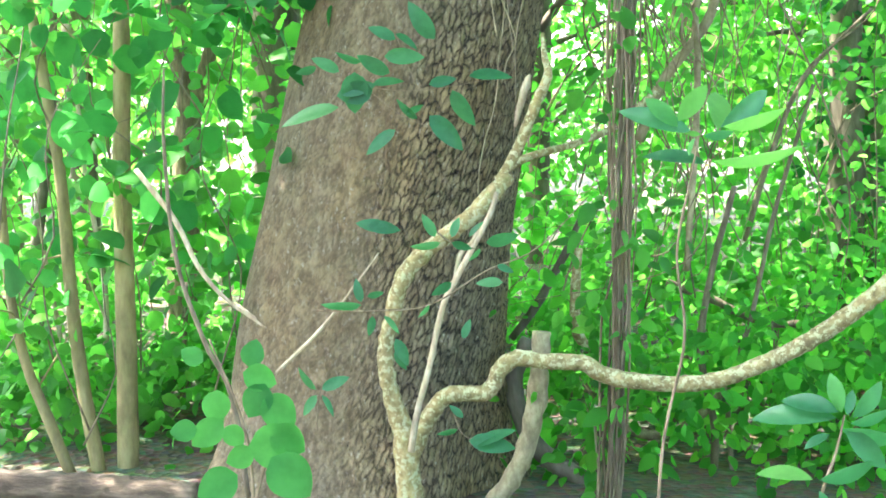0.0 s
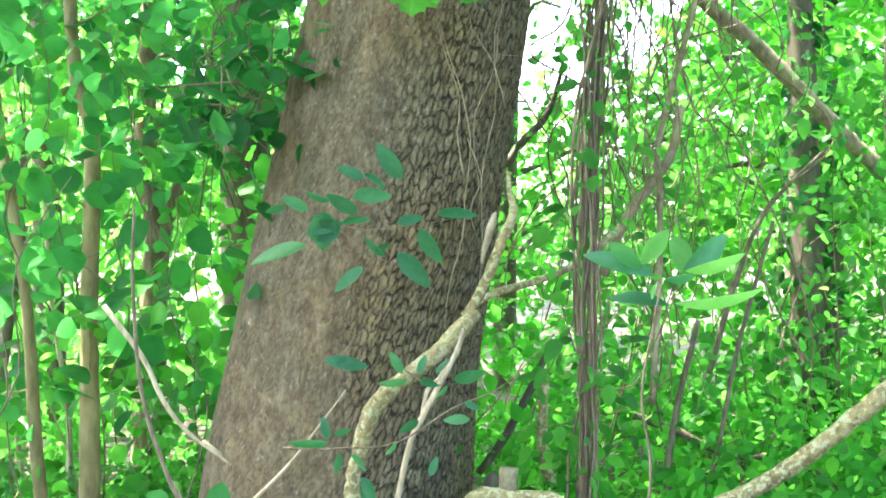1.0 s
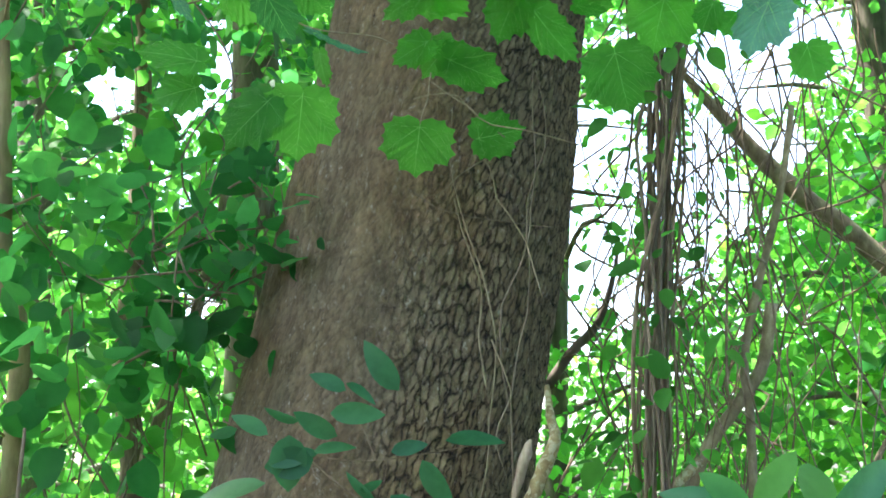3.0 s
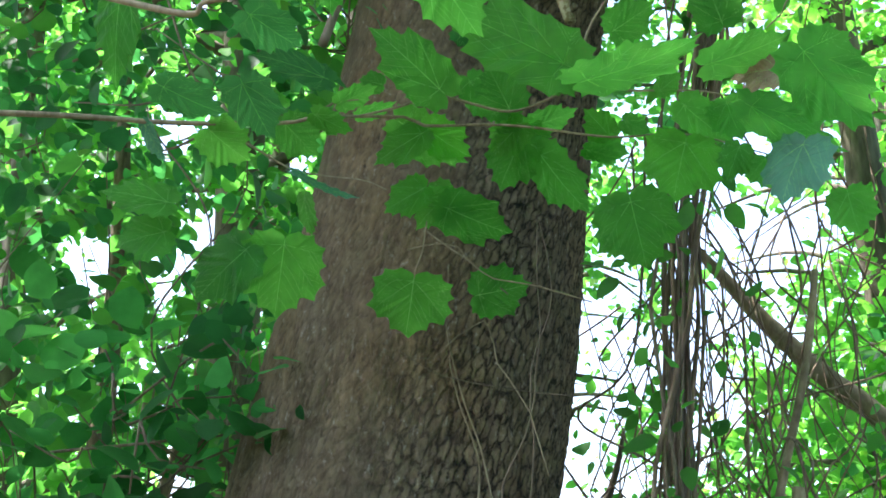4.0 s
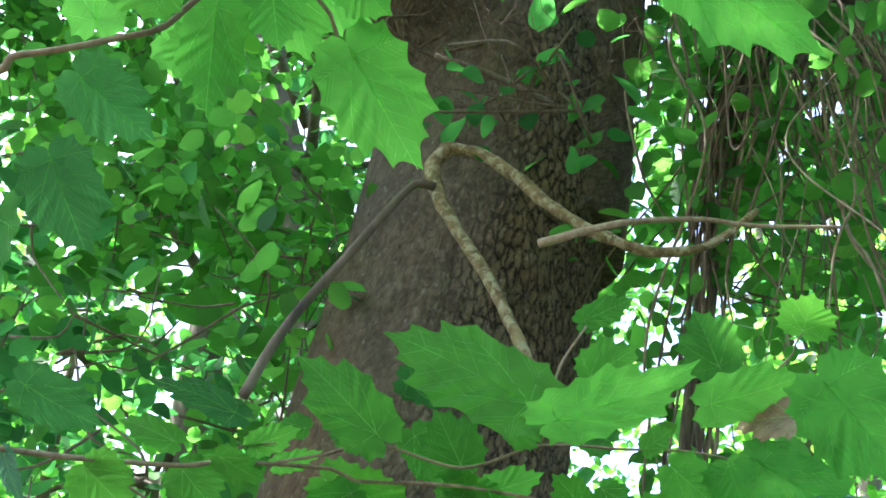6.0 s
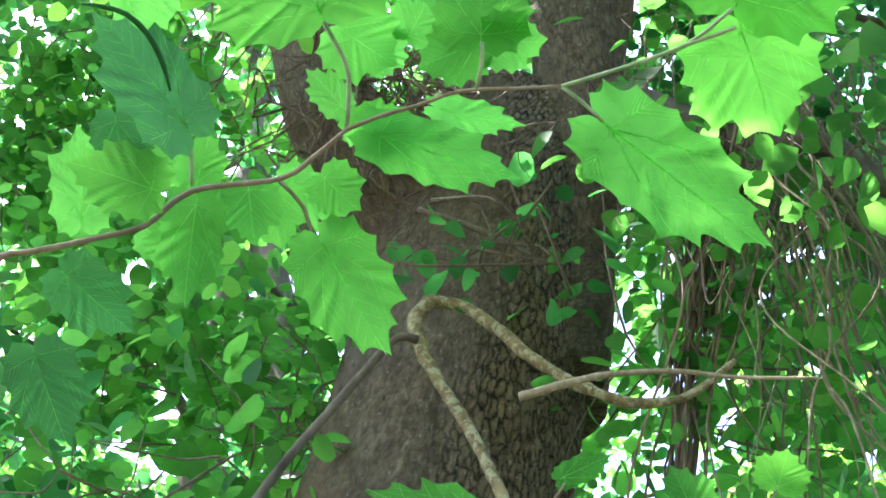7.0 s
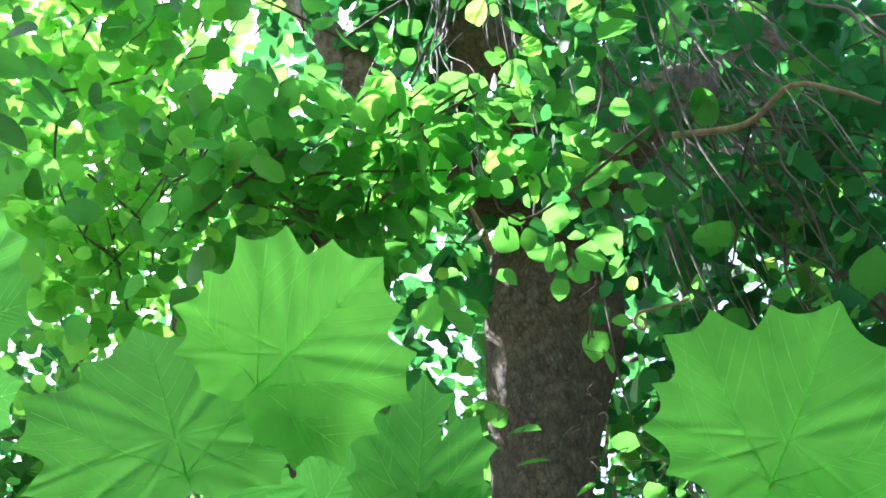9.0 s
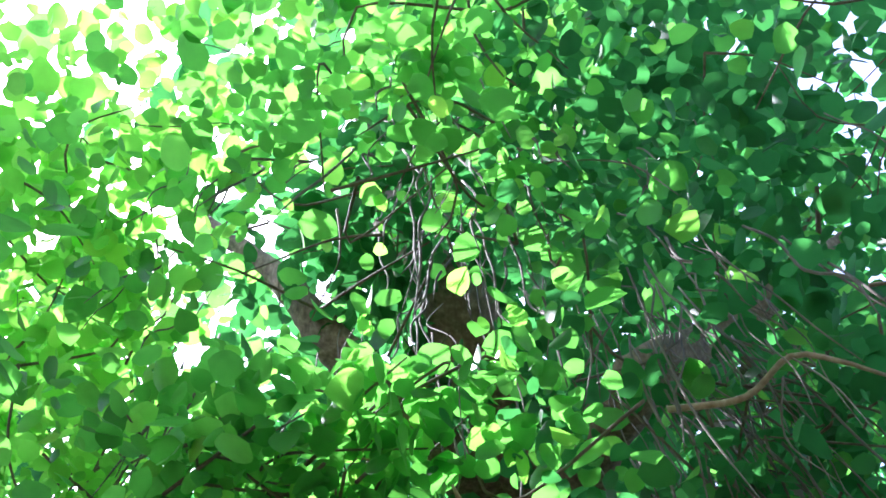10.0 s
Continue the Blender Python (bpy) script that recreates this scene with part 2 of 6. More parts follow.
def part(name, me, material, parent=None, label=""):
    ob = new(name, me)
    if material and not me.materials:
        me.materials.append(material)
    if parent is not None:
        ob.parent = parent
    return tagged(ob, label) if label else ob


def thing(name, label, category, at=(0, 0, 0), group="", kind=""):
    ob = new(name)
    ob.empty_display_size = 0.1
    ob.location = at
    return tagged(ob, label, category, group, kind)


def spline(points, step=0.03, with_index=False):
    """Points along a smooth line through those given."""
    p = np.array(points, float)
    p = np.vstack([2 * p[0] - p[1], p, 2 * p[-1] - p[-2]])
    out, idx = [], []
    for i in range(1, len(p) - 2):
        n = max(2, int(np.linalg.norm(p[i + 1] - p[i]) / step))
        for s in np.arange(n) / n:
            a, b, c, d = p[i - 1], p[i], p[i + 1], p[i + 2]
            out.append(0.5 * (2 * b + (c - a) * s + (2 * a - 5 * b + 4 * c - d) * s * s + (3 * b - a - 3 * c + d) * s ** 3))
            idx.append(i - 1 + s)
    out.append(p[-2])
    idx.append(len(p) - 3)
    return (np.array(out), np.array(idx)) if with_index else np.array(out)


def tube(points, radii, sides=10, step=0.03, rough=0.0, at=(0, 0, 0), wander=0.0, seed=0):
    """Vertices and faces of a stem along a smooth line; radii: one, or one for each point given."""
    c, ci = spline(points, step, True)
    n = len(c)
    if wander:
        rg = np.random.default_rng(seed + 11)
        w = rg.normal(size=(max(3, n // 8) + 2, 3))
        xs = np.linspace(0, len(w) - 1, n)
        c = c + wander * np.stack([np.interp(xs, np.arange(len(w)), w[:, k]) for k in range(3)], 1)
    rr = np.full(n, radii, float) if np.isscalar(radii) else np.interp(ci / ci[-1], np.linspace(0, 1, len(radii)), radii)
    tg = np.gradient(c, axis=0)
    tg /= np.linalg.norm(tg, axis=1)[:, None] + 1e-9
    u = np.cross(tg[0], (0.3, 0.9, 0.2))
    u /= np.linalg.norm(u)
    verts, faces = [], []
    ang = np.arange(sides) * 2 * math.pi / sides
    for i in range(n):
        u = u - tg[i] * np.dot(u, tg[i])
        u /= np.linalg.norm(u) + 1e-9
        v = np.cross(tg[i], u)
        for a in ang:
            k = rr[i]
            if rough:
                q = c[i] + k * (math.cos(a) * u + math.sin(a) * v)
                k *= 1 + rough * noise.noise(Vector(q) * (0.9 / max(rr[i], 0.004)))
            verts.append(c[i] + k * (math.cos(a) * u + math.sin(a) * v) - np.array(at))
    for i in range(n - 1):
        for j in range(sides):
            k = (j + 1) % sides
            faces.append((i * sides + j, i * sides + k, (i + 1) * sides + k, (i + 1) * sides + j))
    faces.append(tuple(range(sides))[::-1])
    faces.append(tuple((n - 1) * sides + j for j in range(sides)))
    return verts, faces


def join(lists):
    verts, faces = [], []
    for v, f in lists:
        o = len(verts)
        verts += list(v)
        faces += [tuple(i + o for i in g) for g in f]
    return verts, faces


def ovate(rows=3, width=0.62, peak=0.42, fold=0.10, droop=0.12, heart=0.0):
    """A leaf of length 1 from its stalk along +y: rows across, with a folded midrib."""
    verts, faces = [(0, 0, 0)], []
    for i in range(1, rows + 1):
        s = i / (rows + 1)
        w = (math.sin(math.pi * s ** (math.log(0.5) / math.log(peak))) ** 0.75) * width / 2
        z = -droop * s * s
        y = s - heart * (0.25 if i == 1 else 0)
        verts += [(-w, y, z + fold * w * 2), (0, s, z), (w, y, z + fold * w * 2)]
    verts.append((0, 1, -droop))
    faces += [(0, 2, 1), (0, 3, 2)]
    for i in range(rows - 1):
        a = 1 + 3 * i
        faces += [(a, a + 1, a + 4, a + 3), (a + 1, a + 2, a + 5, a + 4)]
    a, e = 1 + 3 * (rows - 1), len(verts) - 1
    faces += [(a, a + 1, e), (a + 1, a + 2, e)]
    return np.array(verts), faces


def unit(a):
    return a / (np.linalg.norm(a, axis=-1, keepdims=True) + 1e-9)


def leaf_cloud(name, tmpl, pos, fwd, nrm, size):
    """One mesh of many leaves: place, way of the tip, upper side and length of each."""
    tv, tf = tmpl
    fwd = unit(fwd)
    nrm = unit(nrm - fwd * (nrm * fwd).sum(1, keepdims=True))
    side = np.cross(fwd, nrm)
    co = pos[:, None, :] + size[:, None, None] * (tv[None, :, 0:1] * side[:, None, :] + tv[None, :, 1:2] * fwd[:, None, :] + tv[None, :, 2:3] * nrm[:, None, :])
    n, k = len(pos), len(tv)
    loops = np.concatenate([np.array(f) for f in tf])
    tot = np.array([len(f) for f in tf])
    idx = (loops[None, :] + (np.arange(n) * k)[:, None]).ravel()
    tots = np.tile(tot, n)
    me = bpy.data.meshes.new(name)
    me.vertices.add(n * k)
    me.vertices.foreach_set("co", co.reshape(-1).astype(np.float32))
    me.loops.add(len(idx))
    me.loops.foreach_set("vertex_index", idx.astype(np.int32))
    me.polygons.add(len(tots))
    me.polygons.foreach_set("loop_start", (np.cumsum(tots) - tots).astype(np.int32))
    me.polygons.foreach_set("loop_total", tots.astype(np.int32))
    me.polygons.foreach_set("use_smooth", np.ones(len(tots), bool))
    me.update(calc_edges=True)
    return me


T_FAR = ovate(3, 0.74, 0.43, 0.10, 0.12)
T_NEAR = ovate(5, 0.62, 0.40, 0.10, 0.16)
T_ROUND = ovate(6, 0.84, 0.42, 0.08, 0.14, 0.35)
T_DISC = ovate(6, 0.90, 0.42, 0.09, 0.14, 0.45)


def clumps(n, centres, spread, per_leaf, flat=0.6, face=(0, -0.55, 0.75), tilt=0.6):
    """Leaf places, gathered in clumps round the centres; the blades turn to the light over the path."""
    c = centres[RNG.integers(0, len(centres), n)]
    p = c + RNG.normal(size=(n, 3)) * spread * np.array([1, 1, flat])
    f = unit(p - c + RNG.normal(size=(n, 3)) * spread * 0.8) + np.array([0, 0, -0.35])
    u = np.array(face) + RNG.normal(size=(n, 3)) * tilt
    s = per_leaf * np.clip(RNG.lognormal(-0.08, 0.3, n), 0.4, 1.7)
    return p, f, u, s

# ---- large structure: ground and the great tree ----


def ground_z(x, y):
    return 0.10 * noise.noise(Vector((x * 0.35, y * 0.35, 0))) + 0.25 * noise.noise(Vector((x * 0.06, y * 0.06, 3.0))) * min(1.0, max(0.0, (abs(y - 3) + abs(x) - 3) / 8))


def build_ground():
    xs = np.concatenate([-np.geomspace(400, 8, 16), np.linspace(-7.5, 7.5, 61), np.geomspace(8, 400, 16)])
    ys = np.concatenate([-np.geomspace(400, 4, 14), np.linspace(-3.5, 14, 71), np.geomspace(15, 400, 18)])
    verts = [(x, y, ground_z(x, y)) for y in ys for x in xs]
    w = len(xs)
    faces = [(j * w + i, j * w + i + 1, (j + 1) * w + i + 1, (j + 1) * w + i) for j in range(len(ys) - 1) for i in range(w - 1)]
    ob = part("ground", mesh_of("ground", verts, faces), M_GROUND)
    tagged(ob, "brown leaf litter and dark soil of the forest floor", "ground", kind="structure")


build_ground()


def furrow(a, z, r):
    """Height of the bark, 0 to 1, as upright plates parted by a net of narrow cracks, and as small flakes."""
    s = a * 0.45
    wob = 0.012 * noise.noise(Vector((s * 9, z * 7.0, 1.0))) + 0.005 * noise.noise(Vector((s * 34, z * 26.0, 4.0)))
    d = noise.voronoi(Vector(((s + wob) * 40, (z + wob * 3) * 10.5, 2.0)))[0]
    e = noise.voronoi(Vector(((s - wob) * 62, (z + wob) * 34.0, 7.0)))[0]
    big = min((d[1] - d[0]) * 4.2, 1.0)
    small = min((e[1] - e[0]) * 3.0, 1.0)
    grain = 0.5 + 0.5 * noise.noise(Vector((s * 110, z * 60, 3.0)))
    return 0.40 + 0.26 * big + 0.2 * small + 0.14 * grain, 0.36 + 0.46 * small + 0.34 * (grain - 0.3)


def bark_stem(name, axis, radii, parent, around, label="", flare=0.0, seed=0.0, depth=0.018, step=0.012):
    c, ci = spline(axis, step, True)
    n = len(c)
    rr = np.interp(ci / ci[-1], np.linspace(0, 1, len(radii)), radii)
    verts, faces, fur, wrap, fr = [], [], [], [], []
    for i in range(n):
        for j in range(around):
            a = 2 * math.pi * j / around
            z, r = c[i][2], rr[i]
            lump = 1 + 0.045 * noise.noise(Vector((math.cos(a) * 1.3 + seed, math.sin(a) * 1.3, z * 0.7))) + 0.03 * noise.noise(Vector((math.cos(a) * 3 + seed, math.sin(a) * 3, z * 1.8)))
            lump += flare * max(0.0, 0.5 - z) ** 2 * (1 + 0.8 * math.cos(5 * a + seed))
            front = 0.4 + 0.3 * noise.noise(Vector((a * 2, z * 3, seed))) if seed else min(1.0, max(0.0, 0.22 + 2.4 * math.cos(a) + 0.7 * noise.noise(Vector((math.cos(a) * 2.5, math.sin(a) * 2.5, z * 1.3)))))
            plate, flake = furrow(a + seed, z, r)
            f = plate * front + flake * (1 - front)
            k = r * lump + depth * (0.5 + 0.5 * front) * (f - 0.6)
            verts.append((c[i][0] + k * math.cos(a), c[i][1] + k * math.sin(a), z))
            fur.append(f)
            fr.append(front)
            wrap += [((a - math.pi / 2) % (2 * math.pi)) * r, z, seed]
    for i in range(n - 1):
        for j in range(around):
            k = (j + 1) % around
            faces.append((i * around + j, i * around + k, (i + 1) * around + k, (i + 1) * around + j))
    faces.append(tuple(range(around))[::-1])
    faces.append(tuple((n - 1) * around + j for j in range(around)))
    me = mesh_of(name, verts, faces)
    at = me.attributes.new("furrow", "FLOAT", "POINT")
    at.data.foreach_set("value", fur)
    me.attributes.new("front", "FLOAT", "POINT").data.foreach_set("value", fr)
    me.attributes.new("wrap", "FLOAT_VECTOR", "POINT").data.foreach_set("vector", wrap)
    return part(name, me, M_TRUNK, parent, label)


great_tree = thing("great_tree", "huge old tree with furrowed grey-brown bark, wrapped in climbing vines", "tree")
TRUNK_AXIS = [(-0.78, 5.25, -0.4), (-0.74, 5.25, 0.0), (-0.69, 5.25, 0.5), (-0.625, 5.25, 1.0), (-0.54, 5.25, 1.5), (-0.445, 5.25, 2.0), (-0.355, 5.25, 2.5),
              (-0.265, 5.25, 3.0), (-0.185, 5.25, 3.5), (-0.10, 5.25, 4.0), (-0.03, 5.24, 4.5), (0.02, 5.22, 5.0), (0.06, 5.2, 5.5), (0.08, 5.2, 5.75)]
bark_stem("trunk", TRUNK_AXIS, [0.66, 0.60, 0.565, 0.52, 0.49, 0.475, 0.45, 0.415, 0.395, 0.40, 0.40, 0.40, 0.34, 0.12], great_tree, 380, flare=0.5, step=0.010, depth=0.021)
STEM = [(0.12, 5.25, 4.2), (0.30, 5.15, 4.75), (0.36, 5.05, 5.23), (0.375, 4.93, 5.72), (0.405, 4.80, 6.13), (0.44, 4.70, 6.49), (0.455, 4.60, 7.0), (0.455, 4.50, 7.9)]
bark_stem("limb", STEM, [0.28, 0.15, 0.16, 0.185, 0.235, 0.29, 0.28, 0.2], great_tree, 220, seed=4.0, depth=0.012, step=0.014)
LEFT_STEM = [(0.02, 5.25, 4.6), (-0.314, 5.100, 5.097), (-0.533, 5.000, 5.336), (-0.739, 4.900, 5.890), (-1.073, 4.800, 6.565)]
bark_stem("limb", LEFT_STEM, [0.3, 0.27, 0.2, 0.14, 0.08], great_tree, 90, seed=9.0, depth=0.006, step=0.025)
TOP = (0.45, 4.60, 6.95)
for pts, rr in (([TOP, (0.091, 3.708, 7.202), (-0.256, 3.635, 8.446), (-0.588, 3.214, 10.416)], [0.17, 0.15, 0.11, 0.05]), ([TOP, (0.728, 3.804, 6.599), (1.111, 3.726, 7.081), (1.936, 3.467, 8.086)], [0.14, 0.11, 0.09, 0.04]), ([TOP, (-0.358, 3.846, 6.942), (-0.824, 3.728, 7.964), (-1.582, 3.615, 9.198)], [0.12, 0.09, 0.06, 0.03])):
    part("limb", mesh_of("limb", *tube(pts, rr, 18, 0.05, 0.2)), M_STRAND, great_tree)
RIGHT_LIMB = [(0.330, 5.100, 5.811), (0.510, 4.900, 5.397), (0.676, 4.800, 5.125), (0.874, 4.700, 4.853), (1.065, 4.600, 4.710), (1.206, 4.600, 4.506), (1.392, 4.600, 4.378)]
part("limb", mesh_of("limb", *tube(RIGHT_LIMB, [0.07, 0.055, 0.05, 0.045, 0.04, 0.035, 0.03], 14, 0.03, 0.15)), M_FARBARK, great_tree, "dark side limb hung with dead stems")

# ---- woody vines on the trunk ----


def vine(name, label, points, radii, mat, sides=14, rough=0.2, category="vine", wander=0.0, seed=0, step=0.025):
    ob = part(name, mesh_of(name, *tube(points, radii, sides, step, rough, wander=wander, seed=seed)), mat)
    return tagged(ob, label, category)


liana = thing("woody_vine", "thick mottled cream and olive woody vine looping up the trunk", "vine")
part("stem", mesh_of("stem", *tube([(-0.452, 4.550, 0.022), (-0.476, 4.550, 0.212), (-0.489, 4.550, 0.359), (-0.538, 4.550, 0.525), (-0.551, 4.550, 0.670), (-0.525, 4.550, 0.793), (-0.482, 4.550, 0.936), (-0.392, 4.580, 1.035), (-0.272, 4.620, 1.123), (-0.171, 4.660, 1.221), (-0.111, 4.700, 1.287)], [0.05, 0.046, 0.04, 0.031, 0.029, 0.028, 0.03, 0.03, 0.03, 0.034, 0.026], 16, 0.02, 0.28)), M_VINE, liana)
part("stem", mesh_of("stem", *tube([(-0.215, 4.720, 1.166), (-0.142, 4.720, 1.269), (-0.080, 4.720, 1.382), (-0.039, 4.720, 1.474), (-0.008, 4.720, 1.556), (0.033, 4.720, 1.647), (0.022, 4.800, 1.721), (0.014, 4.860, 1.807)], [0.018, 0.02, 0.02, 0.02, 0.02, 0.017, 0.012, 0.008], 12, 0.02, 0.25)), M_VINE, liana, "pale upper stem beside the torn bark")
part("branch", mesh_of("branch", *tube([(-0.476, 4.550, 0.265), (-0.427, 4.550, 0.370), (-0.334, 4.550, 0.502), (-0.191, 4.550, 0.517), (-0.134, 4.550, 0.610), (-0.079, 4.550, 0.643), (0.011, 4.550, 0.631), (0.152, 4.550, 0.626), (0.262, 4.550, 0.575), (0.492, 4.550, 0.552), (0.670, 4.550, 0.580), (0.884, 4.550, 0.672), (1.057, 4.550, 0.783), (1.205, 4.550, 0.901), (1.340, 4.550, 1.016), (1.561, 4.550, 1.250)], [0.04, 0.034, 0.03, 0.03, 0.031, 0.03, 0.028, 0.03, 0.03, 0.029, 0.029, 0.03, 0.031, 0.033, 0.034, 0.034], 16, 0.02, 0.25)), M_VINE, liana, "long arm of the vine reaching away from the trunk")
part("shoot", mesh_of("shoot", *tube([(-0.453, 4.450, 0.323), (-0.432, 4.450, 0.456), (-0.386, 4.450, 0.629), (-0.334, 4.450, 0.850), (-0.274, 4.450, 0.969), (-0.175, 4.450, 1.156), (-0.145, 4.450, 1.244)], [0.013, 0.012, 0.011, 0.011, 0.011, 0.010, 0.008], 10, 0.02, 0.15)), M_DEAD, liana, "thin bare pale shoot")
part("shoot", mesh_of("shoot", *tube([(-0.297, 4.500, 0.923), (-0.276, 4.500, 1.023), (-0.236, 4.500, 1.063), (-0.206, 4.500, 1.123)], [0.009, 0.009, 0.008, 0.006], 8, 0.02, 0.1)), M_DEAD, liana)

vine("broken_vine", "short upright grey-barked vine stem broken off at the top", [(-0.221, 4.700, -0.024), (-0.157, 4.700, 0.086), (-0.104, 4.700, 0.152), (-0.040, 4.700, 0.303), (-0.005, 4.700, 0.496), (0.008, 4.700, 0.712)], [0.035, 0.035, 0.036, 0.036, 0.038, 0.036], M_VINE_GREY, rough=0.3)
vine("dark_vine", "dark curved vine behind the broken stem", [(-0.042, 5.100, 0.616), (-0.087, 5.100, 0.501), (-0.094, 5.100, 0.385), (-0.054, 5.100, 0.246), (0.037, 5.100, 0.131), (0.174, 5.100, 0.039), (0.242, 5.100, -0.077)], [0.03, 0.034, 0.035, 0.035, 0.04, 0.04, 0.04], M_FARBARK)

# thin climbers lying on the bark
for i, (pts, r) in enumerate(((([(-0.223, 4.780, 1.046), (-0.206, 4.780, 1.385), (-0.130, 4.780, 1.652), (-0.131, 4.780, 1.901), (-0.161, 4.780, 2.094), (-0.210, 4.780, 2.269), (-0.240, 4.780, 2.444), (-0.222, 4.780, 2.621)], 0.008),
        ([(-0.110, 4.780, 1.273), (-0.083, 4.780, 1.652), (-0.064, 4.780, 1.920), (-0.008, 4.780, 2.190), (-0.027, 4.780, 2.345), (0.011, 4.780, 2.540), (0.001, 4.780, 2.717)], 0.009),
        ([(-0.177, 4.800, 1.778), (-0.183, 4.800, 2.047), (-0.228, 4.800, 2.264), (-0.251, 4.800, 2.392)], 0.009),
        ([(-0.101, 4.740, 1.770), (-0.092, 4.740, 1.918), (-0.030, 4.740, 2.125), (-0.019, 4.740, 2.278), (0.007, 4.740, 2.450), (-0.006, 4.740, 2.595), (-0.011, 4.740, 2.743)], 0.009),) +
    (([(0.028, 4.700, 2.029), (-0.049, 4.700, 2.239), (-0.122, 4.700, 2.379), (-0.167, 4.700, 2.443), (-0.243, 4.700, 2.397), (-0.289, 4.700, 2.336), (-0.334, 4.700, 2.337)], 0.006),
        ([(0.067, 4.550, 2.190), (-0.088, 4.550, 2.236), (-0.232, 4.550, 2.268), (-0.348, 4.550, 2.315)], 0.005),
        ([(0.098, 4.400, 2.396), (-0.025, 4.400, 2.428), (-0.136, 4.400, 2.460), (-0.219, 4.400, 2.521), (-0.290, 4.400, 2.523)], 0.006),
        ([(-0.674, 4.750, 0.109), (-0.712, 4.750, 0.459), (-0.644, 4.750, 0.675), (-0.609, 4.750, 0.890)], 0.006),
        ([(-0.129, 4.700, 1.920), (-0.078, 4.700, 1.799), (-0.130, 4.700, 1.658), (-0.100, 4.700, 1.516)], 0.007),
        ([(-0.438, 4.740, 0.933), (-0.362, 4.740, 1.144), (-0.298, 4.740, 1.311), (-0.194, 4.740, 1.455)], 0.005),))):
    vine("climbing_vine", "thin pale climbing stem clinging to the bark", pts, [r * 0.34, r * 0.32, r * 0.28, r * 0.16], M_TWIG if i % 2 else M_VINE_GREY, 7, 0.25, step=0.03, wander=0.014, seed=i)

# braided hanging strands beside the trunk
bundle = thing("vine_bundle", "twisted rope of stringy brown vine strands hanging beside the trunk", "vine")
B0 = np.array([(0.267, 4.750, -0.099), (0.295, 4.750, 0.679), (0.311, 4.750, 1.307), (0.322, 4.750, 1.917)])
B1 = np.array([(0.360, 4.850, 2.360), (0.396, 4.900, 2.875), (0.539, 4.950, 3.648), (0.649, 4.900, 4.279), (0.817, 4.800, 4.744), (0.858, 4.750, 4.948)])
BUND = np.vstack([B0, B1])
for k in range(24):
    ph, rad, tw = RNG.uniform(0, 6.28), RNG.uniform(0.004, 0.031), RNG.choice([-1, 1]) * RNG.uniform(1.2, 2.6)
    c = spline(BUND, 0.12)
    zz = c[:, 2]
    open_up = 1 + 0.5 * np.abs(np.sin(zz * 2.3 + k)) + 0.8 * np.clip((zz - 1.9) / 0.8, 0, 1)
    off = np.stack([np.cos(ph + tw * zz), np.sin(ph + tw * zz), 0 * zz], 1) * rad * open_up[:, None]
    part("strand", mesh_of("strand", *tube((c + off)[::2], RNG.uniform(0.0028, 0.0065), 7, 0.05, 0.15, wander=0.02, seed=k)), (M_STRAND, M_TWIG, M_STRAND, M_TWIG)[k % 4], bundle)

p, f, u, sz = clumps(520, spline(BUND, 0.15)[2:], 0.10, 0.06, 1.6)
part("foliage", leaf_cloud("foliage", T_NEAR, p, f, u, sz), M_OVATE, bundle, "small green leaves among the strands")

